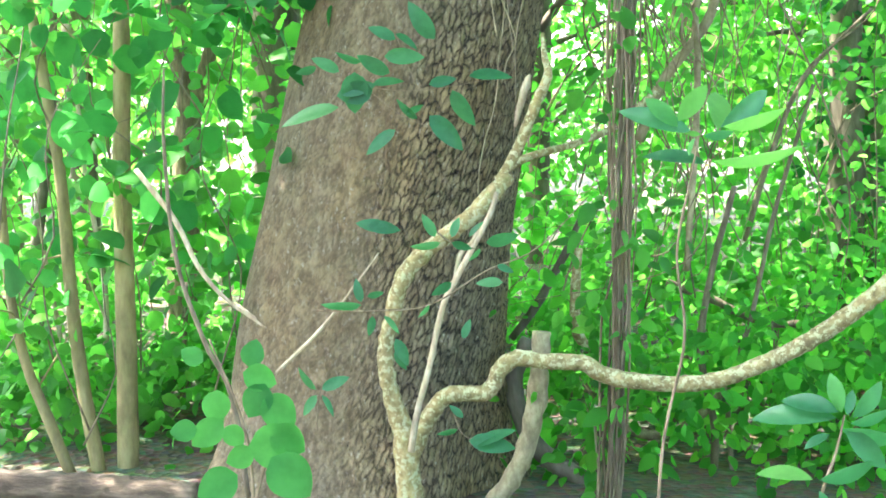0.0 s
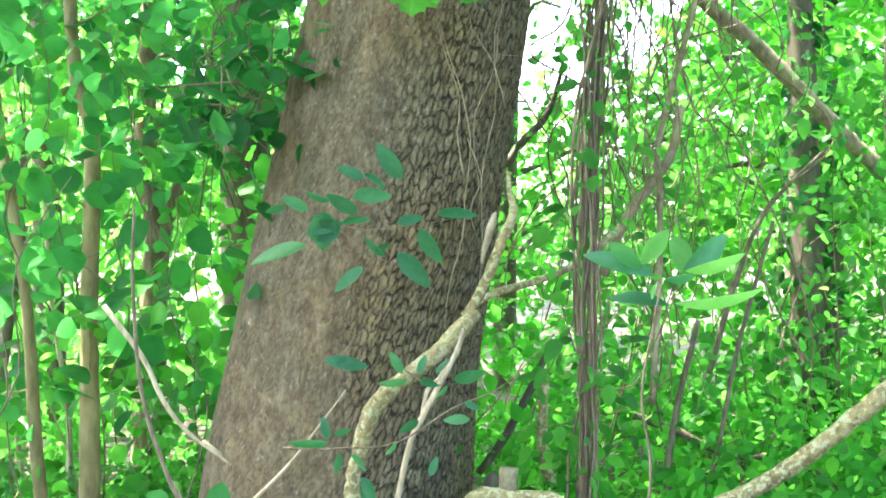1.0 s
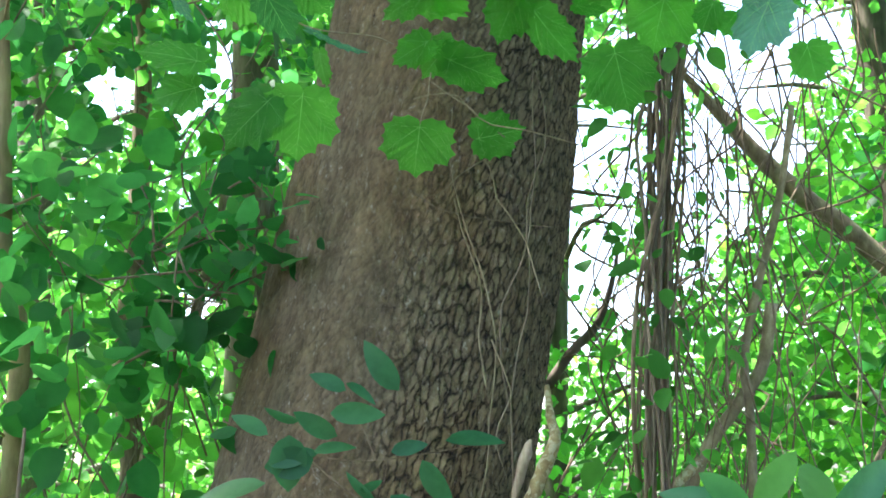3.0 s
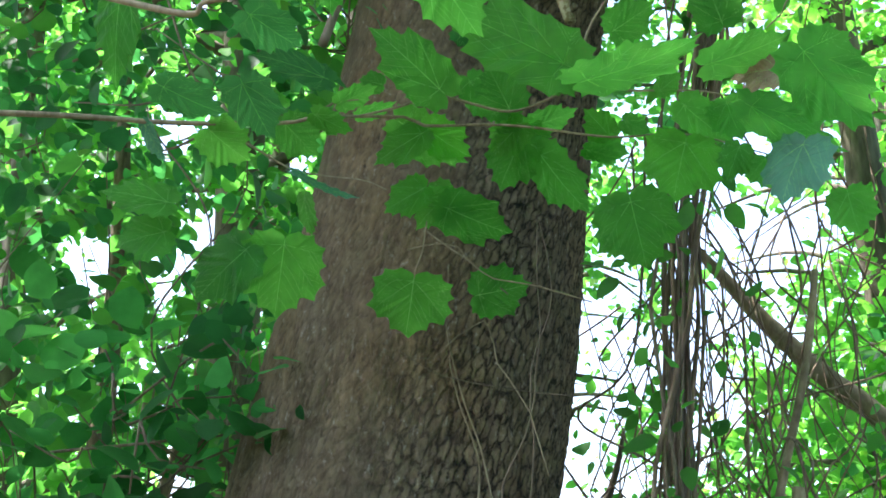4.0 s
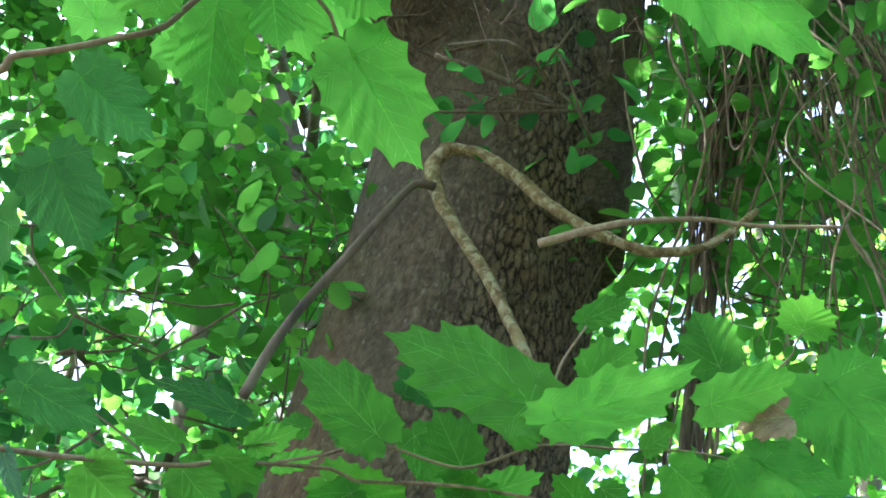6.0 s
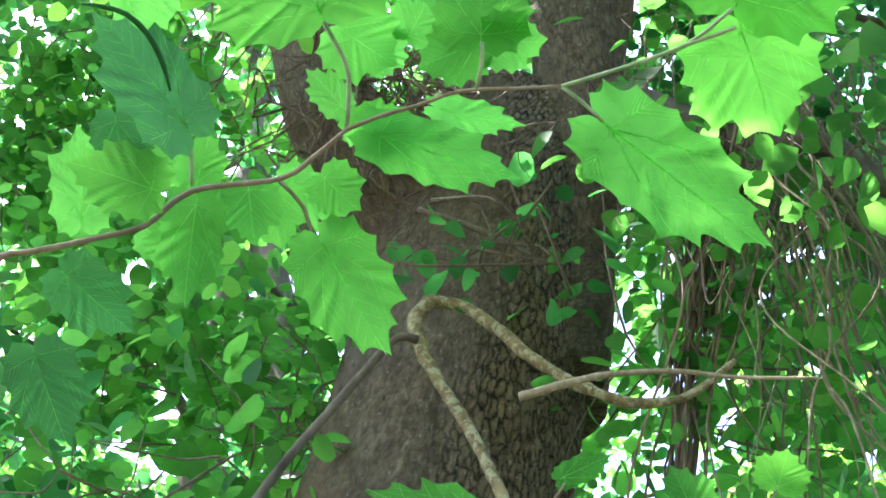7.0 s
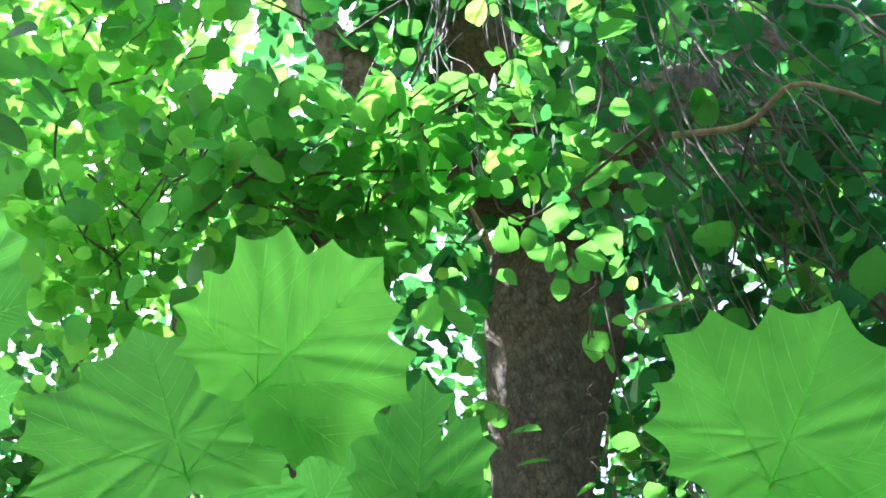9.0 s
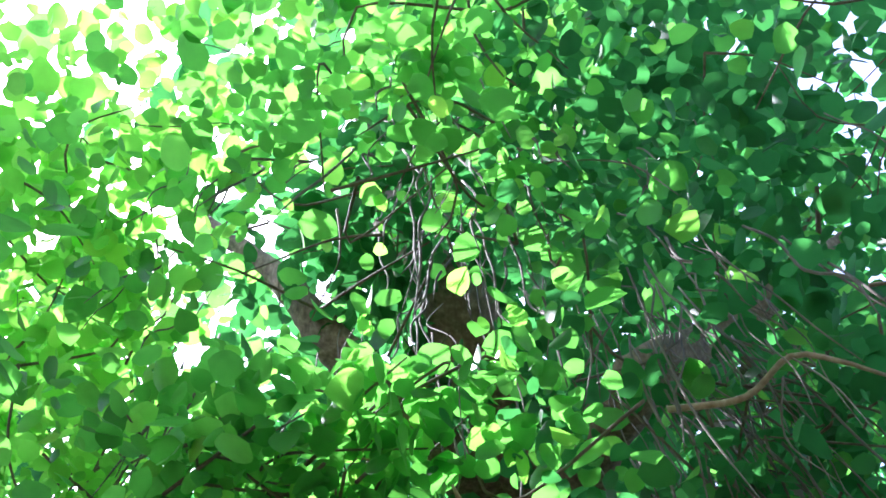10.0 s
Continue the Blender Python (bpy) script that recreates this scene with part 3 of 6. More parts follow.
# ---- saplings, log and bare stems ----
for name, label, pts, rr, mat in ((("sapling", "slim upright sapling with smooth olive-brown bark", [(-1.760, 5.300, -0.067), (-1.748, 5.300, 0.574), (-1.742, 5.300, 1.294), (-1.724, 5.300, 1.995)] + [(-1.787, 5.300, 2.223), (-1.824, 5.300, 2.760), (-1.873, 5.300, 3.466)], [0.047, 0.043, 0.038, 0.034, 0.03, 0.026, 0.022], M_SAPLING),
        ("sapling", "slim leaning sapling with smooth olive-brown bark", [(-1.866, 5.250, -0.029), (-1.948, 5.250, 0.582), (-1.992, 5.250, 1.298), (-2.076, 5.250, 1.881), (-2.110, 5.250, 2.179), (-2.173, 5.250, 2.899)], [0.032, 0.029, 0.025, 0.02, 0.018, 0.012], M_SAPLING),
        ("sapling", "thin bent young stem with brown bark", [(-1.966, 5.200, -0.015), (-2.065, 5.200, 0.252), (-2.152, 5.200, 0.494), (-2.210, 5.200, 0.829), (-2.225, 5.200, 1.301)], [0.026, 0.025, 0.022, 0.02, 0.015], M_SAPLING),) +
    (("sapling", "thin pale straight young stem", [(-2.159, 6.200, -0.279), (-2.149, 6.200, 0.299), (-2.143, 6.200, 0.697), (-2.222, 6.200, 1.258), (-2.257, 6.200, 1.808)], [0.016, 0.015, 0.014, 0.012, 0.01], M_DEAD),
        ("sapling", "thin dark straight young stem", [(-2.824, 7.000, -0.582), (-2.810, 7.000, 0.140), (-2.824, 7.000, 0.591), (-2.687, 7.000, 1.538), (-2.645, 7.000, 2.154)], [0.04, 0.04, 0.035, 0.03, 0.02], M_FARBARK),
        ("sapling", "thin pale leaning young stem", [(-2.392, 6.500, -0.398), (-2.451, 6.500, 0.058), (-2.509, 6.500, 0.479), (-2.580, 6.500, 0.953)], [0.014, 0.013, 0.012, 0.01], M_DEAD),
        ("sapling", "thin brown young stem beside the trunk", [(-1.981, 6.500, -0.393), (-1.921, 6.500, 0.062), (-1.839, 6.500, 0.302), (-1.813, 6.500, 0.658)], [0.014, 0.013, 0.012, 0.01], M_TWIG),)):
    sap = thing(name, label, "sapling")
    part("stem", mesh_of("stem", *tube(pts, rr, 12, 0.06, 0.08)), mat, sap)
    cs = spline(pts, 0.3)
    for c in cs[3::2]:
        d = RNG.normal(size=3) * 0.16 + [0, 0, 0.22]
        part("twig", mesh_of("twig", *tube([c, c + d * 0.5 + RNG.normal(size=3) * 0.02, c + d], [0.006, 0.004, 0.002], 6, 0.05)), mat, sap)
        q, f, u, sz = clumps(7, np.array([c + d * 0.7, c + d]), 0.06, 0.075)
        part("foliage", leaf_cloud("foliage", T_ROUND, q, f, u, sz), M_OVATE, sap)

log = part("log", mesh_of("log", *tube([(-2.772, 4.750, 0.115), (-2.317, 4.750, 0.084), (-1.866, 4.750, 0.081), (-1.310, 4.750, 0.065)], [0.07, 0.078, 0.07, 0.05], 40, 0.02, 0.22)), M_LOG)
tagged(log, "fallen rotten log with peeling reddish-brown bark on the ground", "log")

for pts, rr, mat, lab in ((([(0.531, 6.200, 3.207), (0.656, 6.200, 3.050), (0.806, 6.200, 2.863), (0.991, 6.200, 2.662), (1.224, 6.200, 2.457), (1.558, 6.200, 2.105), (1.990, 6.200, 1.684)], [0.012, 0.022, 0.032, 0.038, 0.04, 0.04, 0.04], M_VINE_GREY, "long pale leaning branch among the foliage"),
        ([(0.593, 5.200, 0.877), (0.612, 5.200, 1.195), (0.625, 5.200, 1.465), (0.628, 5.200, 1.731), (0.625, 5.200, 1.951)] + [(0.750, 5.200, 2.414), (0.804, 5.200, 2.709)], [0.012, 0.014, 0.014, 0.014, 0.013, 0.012, 0.01], M_VINE_GREY, "thin upright vine stem"),
        ([(0.406, 5.300, 1.397), (0.495, 5.300, 1.624), (0.628, 5.300, 1.803), (0.694, 5.300, 1.914), (0.725, 5.300, 2.092)], [0.022, 0.022, 0.02, 0.02, 0.02], M_VINE_GREY, "pale bent vine stem"),) +
    (([(0.011, 6.000, 1.890), (0.096, 6.000, 2.013), (0.193, 6.000, 2.111), (0.254, 6.000, 2.259), (0.286, 6.000, 2.402)], [0.02, 0.02, 0.016, 0.012, 0.006], M_FARBARK, "dark forked branch behind the trunk"),
        ([(0.597, 6.000, 0.725), (0.806, 6.000, 0.646), (1.040, 6.000, 0.541), (1.299, 6.000, 0.515), (1.605, 6.000, 0.357)], [0.02, 0.02, 0.02, 0.018, 0.016], M_TWIG, "brown arching branch in the undergrowth"),
        ([(0.266, 5.600, 0.175), (0.489, 5.600, 0.101), (0.660, 5.600, 0.153), (0.805, 5.600, 0.306), (0.827, 5.600, 0.431)], [0.024, 0.022, 0.02, 0.018, 0.015], M_VINE_GREY, "pale crooked stem low in the undergrowth"),
        ([(0.210, 5.200, 0.552), (0.157, 5.200, 0.622), (0.148, 5.200, 0.785), (0.163, 5.200, 0.969)], [0.02, 0.024, 0.022, 0.016], M_VINE, "bent mottled vine stub"),) +
    (([(-0.118, 5.600, 0.527), (-0.007, 5.600, 0.678), (0.116, 5.600, 0.902), (0.189, 5.600, 1.074)], [0.016, 0.02, 0.018, 0.012], M_FARBARK, "brown slanting branch behind the vine"),
        ([(0.734, 5.400, -0.115), (0.742, 5.400, 0.179), (0.679, 5.400, 0.517), (0.722, 5.400, 0.852), (0.810, 5.400, 1.206)], [0.018, 0.017, 0.016, 0.014, 0.012], M_TWIG, "thin brown stem in the undergrowth"),
        ([(0.829, 5.400, -0.114), (0.799, 5.400, 0.325), (0.888, 5.400, 0.662), (0.973, 5.400, 1.088), (1.122, 5.400, 1.620)], [0.012, 0.011, 0.01, 0.01, 0.008], M_TWIG, "thin brown stem in the undergrowth"),
        ([(0.920, 5.800, 0.937), (1.037, 5.800, 1.350), (1.178, 5.800, 1.674), (1.449, 5.800, 1.953)], [0.012, 0.012, 0.01, 0.008], M_TWIG, "thin slanting stem in the undergrowth"),
        ([(-1.172, 4.900, 0.781), (-1.084, 4.900, 0.714), (-0.997, 4.900, 0.648)] + [(-0.840, 4.750, 0.545)], [0.008, 0.007, 0.005, 0.003], M_DEAD, "bare dry twig hanging beside the trunk"),) +
    (([(-1.463, 4.600, 1.323), (-1.323, 4.600, 1.137), (-1.244, 4.600, 0.971), (-1.142, 4.600, 0.847), (-0.998, 4.600, 0.742)], [0.010, 0.010, 0.009, 0.007, 0.004], M_DEAD, "bare dry twig hanging beside the trunk"),
        ([(-0.919, 4.400, 0.616), (-0.756, 4.400, 0.777), (-0.614, 4.400, 0.956), (-0.554, 4.400, 1.038)], [0.007, 0.006, 0.004, 0.002], M_DEAD, "bare dry twig leaning over the trunk"),
        ([(-0.985, 4.200, 0.228), (-1.034, 4.200, 0.578), (-1.125, 4.200, 0.771), (-1.212, 4.200, 1.057), (-1.239, 4.200, 1.433), (-1.231, 4.200, 1.673)], [0.009, 0.009, 0.008, 0.007, 0.006, 0.004], M_TWIG, "thin brown arching shoot in the shrubs"),)):
    vine("liana", lab, pts, rr, mat, 10, 0.15, "vine", step=0.04)

vine("liana", "olive vine stem reaching from the trunk into the undergrowth", [(-0.155, 4.72, 1.276), (-0.049, 4.80, 1.348), (0.143, 4.95, 1.398), (0.316, 5.10, 1.468), (0.477, 5.25, 1.60)], [0.012, 0.015, 0.014, 0.014, 0.016], M_VINE, 10, 0.2, "vine", step=0.03)
brown_tree = thing("forest_tree", "slender brown-barked forked tree in the undergrowth", "tree", group="trees behind")
part("trunk", mesh_of("trunk", *tube([(-2.14, 7.5, -0.3), (-2.119, 7.5, 0.381), (-2.082, 7.5, 0.957), (-2.059, 7.5, 1.376), (-2.048, 7.5, 1.635), (-2.109, 7.5, 2.155), (-2.072, 7.5, 3.4), (-2.2, 7.6, 5.5)], [0.10, 0.09, 0.085, 0.08, 0.07, 0.06, 0.05, 0.02], 14, 0.1, 0.15)), M_STRAND, brown_tree)
part("branch", mesh_of("branch", *tube([(-2.06, 7.48, 1.36), (-1.982, 7.47, 1.636), (-1.905, 7.45, 1.863), (-1.736, 7.5, 2.483), (-1.6, 7.6, 3.3)], [0.05, 0.045, 0.04, 0.03, 0.015], 12, 0.1, 0.15)), M_STRAND, brown_tree)
p, f, u, sz = clumps(260, np.array([(-2.2, 7.6, 4.9), (-1.9, 7.5, 4.5), (-1.6, 7.6, 3.3), (-2.3, 7.7, 5.4), (-1.8, 7.4, 5.2)]), 0.28, 0.10)
part("crown", leaf_cloud("crown", T_ROUND, p, f, u, sz), M_FAR, brown_tree)

# hooked vine and branches on the upper trunk
hook = thing("hooked_vine", "grey-brown vine bent into a hook over the trunk", "vine")
part("stem", mesh_of("stem", *tube([(0.090, 4.550, 3.194), (0.047, 4.550, 3.333), (-0.027, 4.550, 3.517), (-0.115, 4.550, 3.690), (-0.159, 4.550, 3.797), (-0.173, 4.550, 3.888), (-0.131, 4.550, 3.959)], [0.015, 0.015, 0.015, 0.016, 0.019, 0.02, 0.018], 14, 0.025, 0.35)), M_VINE, hook)
part("branch", mesh_of("branch", *tube([(-0.150, 4.550, 3.946), (-0.131, 4.550, 3.959), (-0.047, 4.550, 3.932), (0.043, 4.550, 3.855), (0.143, 4.550, 3.741), (0.267, 4.550, 3.647), (0.389, 4.550, 3.603), (0.517, 4.550, 3.632), (0.644, 4.550, 3.747)], [0.014, 0.018, 0.016, 0.016, 0.016, 0.015, 0.013, 0.011, 0.008], 14, 0.025, 0.35)), M_VINE, hook)
vine("liana", "dark slanting branch meeting the hooked vine", [(-0.553, 4.500, 3.120), (-0.504, 4.500, 3.264), (-0.436, 4.500, 3.402), (-0.343, 4.500, 3.560), (-0.269, 4.500, 3.690), (-0.210, 4.500, 3.775), (-0.162, 4.500, 3.765)], [0.012, 0.012, 0.0115, 0.011, 0.011, 0.011, 0.012], M_FARBARK, 12, 0.15, "vine")
vine("liana", "bare pale broken twig across the trunk", [(0.092, 4.400, 3.491), (0.199, 4.400, 3.532), (0.307, 4.400, 3.564), (0.467, 4.400, 3.575), (0.598, 4.400, 3.558), (0.795, 4.400, 3.557)], [0.011, 0.010, 0.008, 0.006, 0.005, 0.004], M_DEAD, 8, 0.15, "vine")
vine("liana", "dark bare twig across the trunk", [(-0.188, 4.600, 4.392), (-0.037, 4.600, 4.317), (0.109, 4.600, 4.221), (0.218, 4.600, 4.129)], [0.008, 0.01, 0.009, 0.006], M_TWIG, 8, 0.15, "vine")

# ---- woodland behind ----


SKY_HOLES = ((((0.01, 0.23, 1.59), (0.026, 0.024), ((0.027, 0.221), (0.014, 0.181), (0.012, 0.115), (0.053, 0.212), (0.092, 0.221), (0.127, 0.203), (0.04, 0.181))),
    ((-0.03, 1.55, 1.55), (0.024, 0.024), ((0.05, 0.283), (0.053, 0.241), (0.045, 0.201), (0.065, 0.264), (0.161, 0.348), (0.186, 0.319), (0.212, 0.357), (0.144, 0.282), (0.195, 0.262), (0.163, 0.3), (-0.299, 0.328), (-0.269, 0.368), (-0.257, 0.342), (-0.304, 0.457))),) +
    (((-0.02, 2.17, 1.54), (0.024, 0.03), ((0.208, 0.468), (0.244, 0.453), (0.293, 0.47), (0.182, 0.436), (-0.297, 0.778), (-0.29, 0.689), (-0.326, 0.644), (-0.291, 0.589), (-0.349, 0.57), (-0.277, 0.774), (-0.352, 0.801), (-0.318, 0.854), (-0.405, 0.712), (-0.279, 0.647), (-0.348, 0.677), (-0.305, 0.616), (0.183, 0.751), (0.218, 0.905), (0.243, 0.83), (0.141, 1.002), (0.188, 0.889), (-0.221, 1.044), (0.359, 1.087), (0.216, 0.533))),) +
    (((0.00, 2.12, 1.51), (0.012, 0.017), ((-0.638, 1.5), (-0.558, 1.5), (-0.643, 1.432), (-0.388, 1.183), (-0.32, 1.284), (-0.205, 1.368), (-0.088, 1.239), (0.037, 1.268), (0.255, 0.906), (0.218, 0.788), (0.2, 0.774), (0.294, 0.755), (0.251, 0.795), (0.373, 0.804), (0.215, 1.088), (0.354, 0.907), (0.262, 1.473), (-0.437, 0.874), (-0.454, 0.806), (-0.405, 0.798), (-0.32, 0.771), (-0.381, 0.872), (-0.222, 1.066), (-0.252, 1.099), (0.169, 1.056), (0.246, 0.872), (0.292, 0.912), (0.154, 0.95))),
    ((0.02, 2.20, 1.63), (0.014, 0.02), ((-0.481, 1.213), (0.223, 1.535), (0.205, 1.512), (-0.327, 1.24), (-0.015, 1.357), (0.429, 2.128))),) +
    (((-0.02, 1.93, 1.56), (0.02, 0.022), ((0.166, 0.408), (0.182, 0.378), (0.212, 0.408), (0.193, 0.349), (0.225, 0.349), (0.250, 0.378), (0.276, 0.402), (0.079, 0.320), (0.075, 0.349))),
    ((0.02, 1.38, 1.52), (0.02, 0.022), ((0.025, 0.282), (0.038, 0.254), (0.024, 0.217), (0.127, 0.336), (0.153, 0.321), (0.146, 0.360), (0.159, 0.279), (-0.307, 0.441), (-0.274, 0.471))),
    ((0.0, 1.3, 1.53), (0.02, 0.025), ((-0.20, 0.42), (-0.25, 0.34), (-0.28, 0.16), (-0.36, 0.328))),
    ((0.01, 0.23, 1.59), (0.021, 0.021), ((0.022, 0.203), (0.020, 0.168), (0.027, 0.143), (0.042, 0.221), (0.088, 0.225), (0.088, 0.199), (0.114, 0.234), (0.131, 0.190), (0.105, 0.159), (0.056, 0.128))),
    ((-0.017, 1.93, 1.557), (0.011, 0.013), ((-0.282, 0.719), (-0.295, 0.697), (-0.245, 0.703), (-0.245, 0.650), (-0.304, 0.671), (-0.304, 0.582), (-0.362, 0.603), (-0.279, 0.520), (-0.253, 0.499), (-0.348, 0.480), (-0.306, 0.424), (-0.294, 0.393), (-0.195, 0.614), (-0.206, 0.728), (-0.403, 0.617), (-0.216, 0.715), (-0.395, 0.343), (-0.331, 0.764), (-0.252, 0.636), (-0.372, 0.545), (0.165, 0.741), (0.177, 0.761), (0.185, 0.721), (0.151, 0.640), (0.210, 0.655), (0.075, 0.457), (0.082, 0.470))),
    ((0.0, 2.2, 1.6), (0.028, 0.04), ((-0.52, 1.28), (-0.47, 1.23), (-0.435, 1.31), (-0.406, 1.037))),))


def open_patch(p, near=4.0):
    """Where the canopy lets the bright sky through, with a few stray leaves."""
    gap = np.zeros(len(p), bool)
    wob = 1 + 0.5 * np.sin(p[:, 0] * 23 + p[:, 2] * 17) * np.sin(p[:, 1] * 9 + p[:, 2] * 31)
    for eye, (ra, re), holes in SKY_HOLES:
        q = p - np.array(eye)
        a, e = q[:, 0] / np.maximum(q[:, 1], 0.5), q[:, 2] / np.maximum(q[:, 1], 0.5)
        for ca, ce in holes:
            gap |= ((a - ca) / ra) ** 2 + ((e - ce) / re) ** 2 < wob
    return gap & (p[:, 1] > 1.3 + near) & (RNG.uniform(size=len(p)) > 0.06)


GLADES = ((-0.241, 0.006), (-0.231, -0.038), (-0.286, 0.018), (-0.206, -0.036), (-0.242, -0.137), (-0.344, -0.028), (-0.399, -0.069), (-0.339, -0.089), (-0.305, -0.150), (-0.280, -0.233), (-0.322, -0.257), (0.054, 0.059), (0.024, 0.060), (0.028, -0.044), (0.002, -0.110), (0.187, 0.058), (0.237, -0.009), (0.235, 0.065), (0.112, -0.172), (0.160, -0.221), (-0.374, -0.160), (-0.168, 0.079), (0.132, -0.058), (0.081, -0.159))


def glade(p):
    """Where the undergrowth is thin and the thicket behind, coloured as sunlit, shows between the stems."""
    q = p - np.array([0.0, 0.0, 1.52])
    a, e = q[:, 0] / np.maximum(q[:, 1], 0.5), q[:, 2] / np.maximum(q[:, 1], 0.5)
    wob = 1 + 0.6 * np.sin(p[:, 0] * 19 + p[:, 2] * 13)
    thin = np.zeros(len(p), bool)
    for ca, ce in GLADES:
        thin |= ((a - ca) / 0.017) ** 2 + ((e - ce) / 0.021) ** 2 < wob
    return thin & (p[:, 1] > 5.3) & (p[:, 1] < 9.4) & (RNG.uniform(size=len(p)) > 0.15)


def sun_gap(p):
    """A shaft through the crown by which the sun falls on the climber over the trunk."""
    q = p - np.array([0.05, 3.12, 4.5])
    w = np.array(_sd / _sd.length)
    h = q @ w
    return (h > 0.16) & (np.linalg.norm(q - h[:, None] * w, axis=1) < 0.36) & (RNG.uniform(size=len(p)) > 0.08)


def bare_patch(p):
    """Where the upper limbs show brown stems instead of leaves."""
    q = p - np.array([0.01, 2.32, 1.98])
    a, b = q[:, 0] / np.maximum(q[:, 2], 0.5), q[:, 1] / np.maximum(q[:, 2], 0.5)
    wob = 1 + 0.55 * np.sin(p[:, 0] * 11 + 1.0) * np.sin(p[:, 1] * 13)
    bare = ((a + 0.03) / 0.10) ** 2 + ((b - 0.20) / 0.10) ** 2 < wob
    bare |= ((a - 0.21) / 0.09) ** 2 + ((b - 0.29) / 0.10) ** 2 < wob
    return bare & (q[:, 2] > 1.6) & (q[:, 2] < 4.7) & (RNG.uniform(size=len(p)) < 0.78)


def forest_tree(x, y, h, base, spread, n, leaf, r, mat, lab):
    t = thing("forest_tree", lab, "tree", group="trees behind")
    z0 = ground_z(x, y) - 0.1
    lean = RNG.normal(size=2) * 0.05 * h
    pts = [(x, y, z0), (x + lean[0] * 0.3, y + lean[1] * 0.3, z0 + h * 0.35), (x + lean[0], y + lean[1], z0 + h * 0.7), (x + lean[0] * 1.2, y + lean[1] * 1.2, z0 + h)]
    part("trunk", mesh_of("trunk", *tube(pts, [r * 1.25, r, r * 0.7, r * 0.15], 12, 0.25, 0.12)), M_FARBARK, t)
    cen, limbs = [], []
    for _ in range(26):
        zz = RNG.uniform(base, h)
        a = RNG.uniform(0, 6.28)
        d = spread * (0.35 + 0.65 * RNG.uniform() ** 0.5) * (1.05 - 0.55 * (zz / h) ** 2)
        o = np.array([x + lean[0] * zz / h, y + lean[1] * zz / h, z0 + zz])
        e = o + np.array([math.cos(a) * d, math.sin(a) * d, RNG.uniform(0.0, 0.3) * d])
        limbs.append(tube([o, (o + e) / 2 + [0, 0, 0.12 * d], e], [r * 0.32, r * 0.2, 0.01], 6, 0.3))
        for s in (0.45, 0.65, 0.85, 1.0):
            cen.append(o + (e - o) * s + RNG.normal(size=3) * 0.12 * spread)
    for lm in limbs:
        part("branch", mesh_of("branch", *lm), M_FARBARK, t)
    p, f, u, s = clumps(n, np.array(cen), spread * 0.16, leaf)
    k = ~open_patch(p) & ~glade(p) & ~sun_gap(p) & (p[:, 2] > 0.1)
    part("crown", leaf_cloud("crown", T_FAR, p[k], f[k], u[k], s[k]), mat, t)


FOREST = (((-3.4, 9.5, 9, 1.2, 2.2, 0.085, 0.10), (-1.6, 11.5, 11, 2.0, 2.4, 0.09, 0.13), (2.6, 10.5, 9.5, 1.5, 2.0, 0.085, 0.16), (4.6, 9.0, 9, 1.0, 2.2, 0.085, 0.11), (0.0, 13.0, 10, 1.0, 2.2, 0.09, 0.10),
          (-5.5, 13, 12, 1.0, 2.8, 0.1, 0.14), (3.4, 15, 13, 1.0, 3.0, 0.11, 0.16), (-3.0, 17, 15, 1.0, 3.4, 0.12, 0.2), (6.5, 15, 13, 1.0, 3.0, 0.11, 0.15), (-1.6, 20, 16, 0.8, 3.6, 0.13, 0.2),
          (-7.5, 20, 16, 0.8, 4.0, 0.14, 0.2), (6.0, 23, 16, 0.8, 4.0, 0.14, 0.2),) +
    ((11, 20, 15, 0.8, 4.0, 0.14, 0.2), (-12, 24, 17, 0.8, 4.5, 0.16, 0.22), (-1.5, 28, 18, 0.8, 5.0, 0.17, 0.25),
          # Crown at (-2.95, 6.0) is added to shade the trunk and first branch.
          (-4.6, 6.0, 10, 3.2, 1.8, 0.09, 0.10), (-2.95, 6.0, 9.5, 4.4, 1.9, 0.09, 0.07), (3.0, 4.5, 10.5, 3.8, 1.8, 0.08, 0.10), (-1.8, 9.0, 13, 4.5, 2.4, 0.10, 0.15), (-0.5, 8.2, 16, 7.5, 3.6, 0.11, 0.15), (4.2, 6.5, 15, 6.5, 3.2, 0.10, 0.14), (2.4, 7.5, 13, 6.0, 2.4, 0.09, 0.14),))
# Far crowns mix in bright, sun-coloured leaves; near crowns mix in shade-dark ones.
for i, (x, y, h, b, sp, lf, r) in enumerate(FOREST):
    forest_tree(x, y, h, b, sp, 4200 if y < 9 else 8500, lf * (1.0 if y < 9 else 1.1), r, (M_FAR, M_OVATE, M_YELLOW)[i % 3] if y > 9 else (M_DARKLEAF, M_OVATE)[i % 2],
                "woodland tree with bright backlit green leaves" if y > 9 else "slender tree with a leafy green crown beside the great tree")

# Unseen trees added to close the woods and cut sunlight bounced off bare ground.
BEHIND = ((-3.5, -4.5, 10, 0.6, 2.6), (0.5, -6.0, 12, 0.6, 3.0), (4.0, -4.0, 10, 0.6, 2.6), (-8.5, -1.0, 11, 0.6, 2.6), (7.0, 0.0, 11, 0.6, 3.0), (8.5, 5.0, 12, 0.6, 3.0), (-9.5, 5.0, 11, 0.6, 2.8), (-7.5, -7.5, 13, 0.6, 3.4), (8.0, -7.0, 13, 0.6, 3.4), (0.0, -12.0, 14, 0.6, 3.8))
for x, y, h, b, sp in BEHIND:
    forest_tree(x, y, h, b, sp, 3600, 0.17, 0.15, M_DARKLEAF, "unseen added tree behind the path, shading the ground")


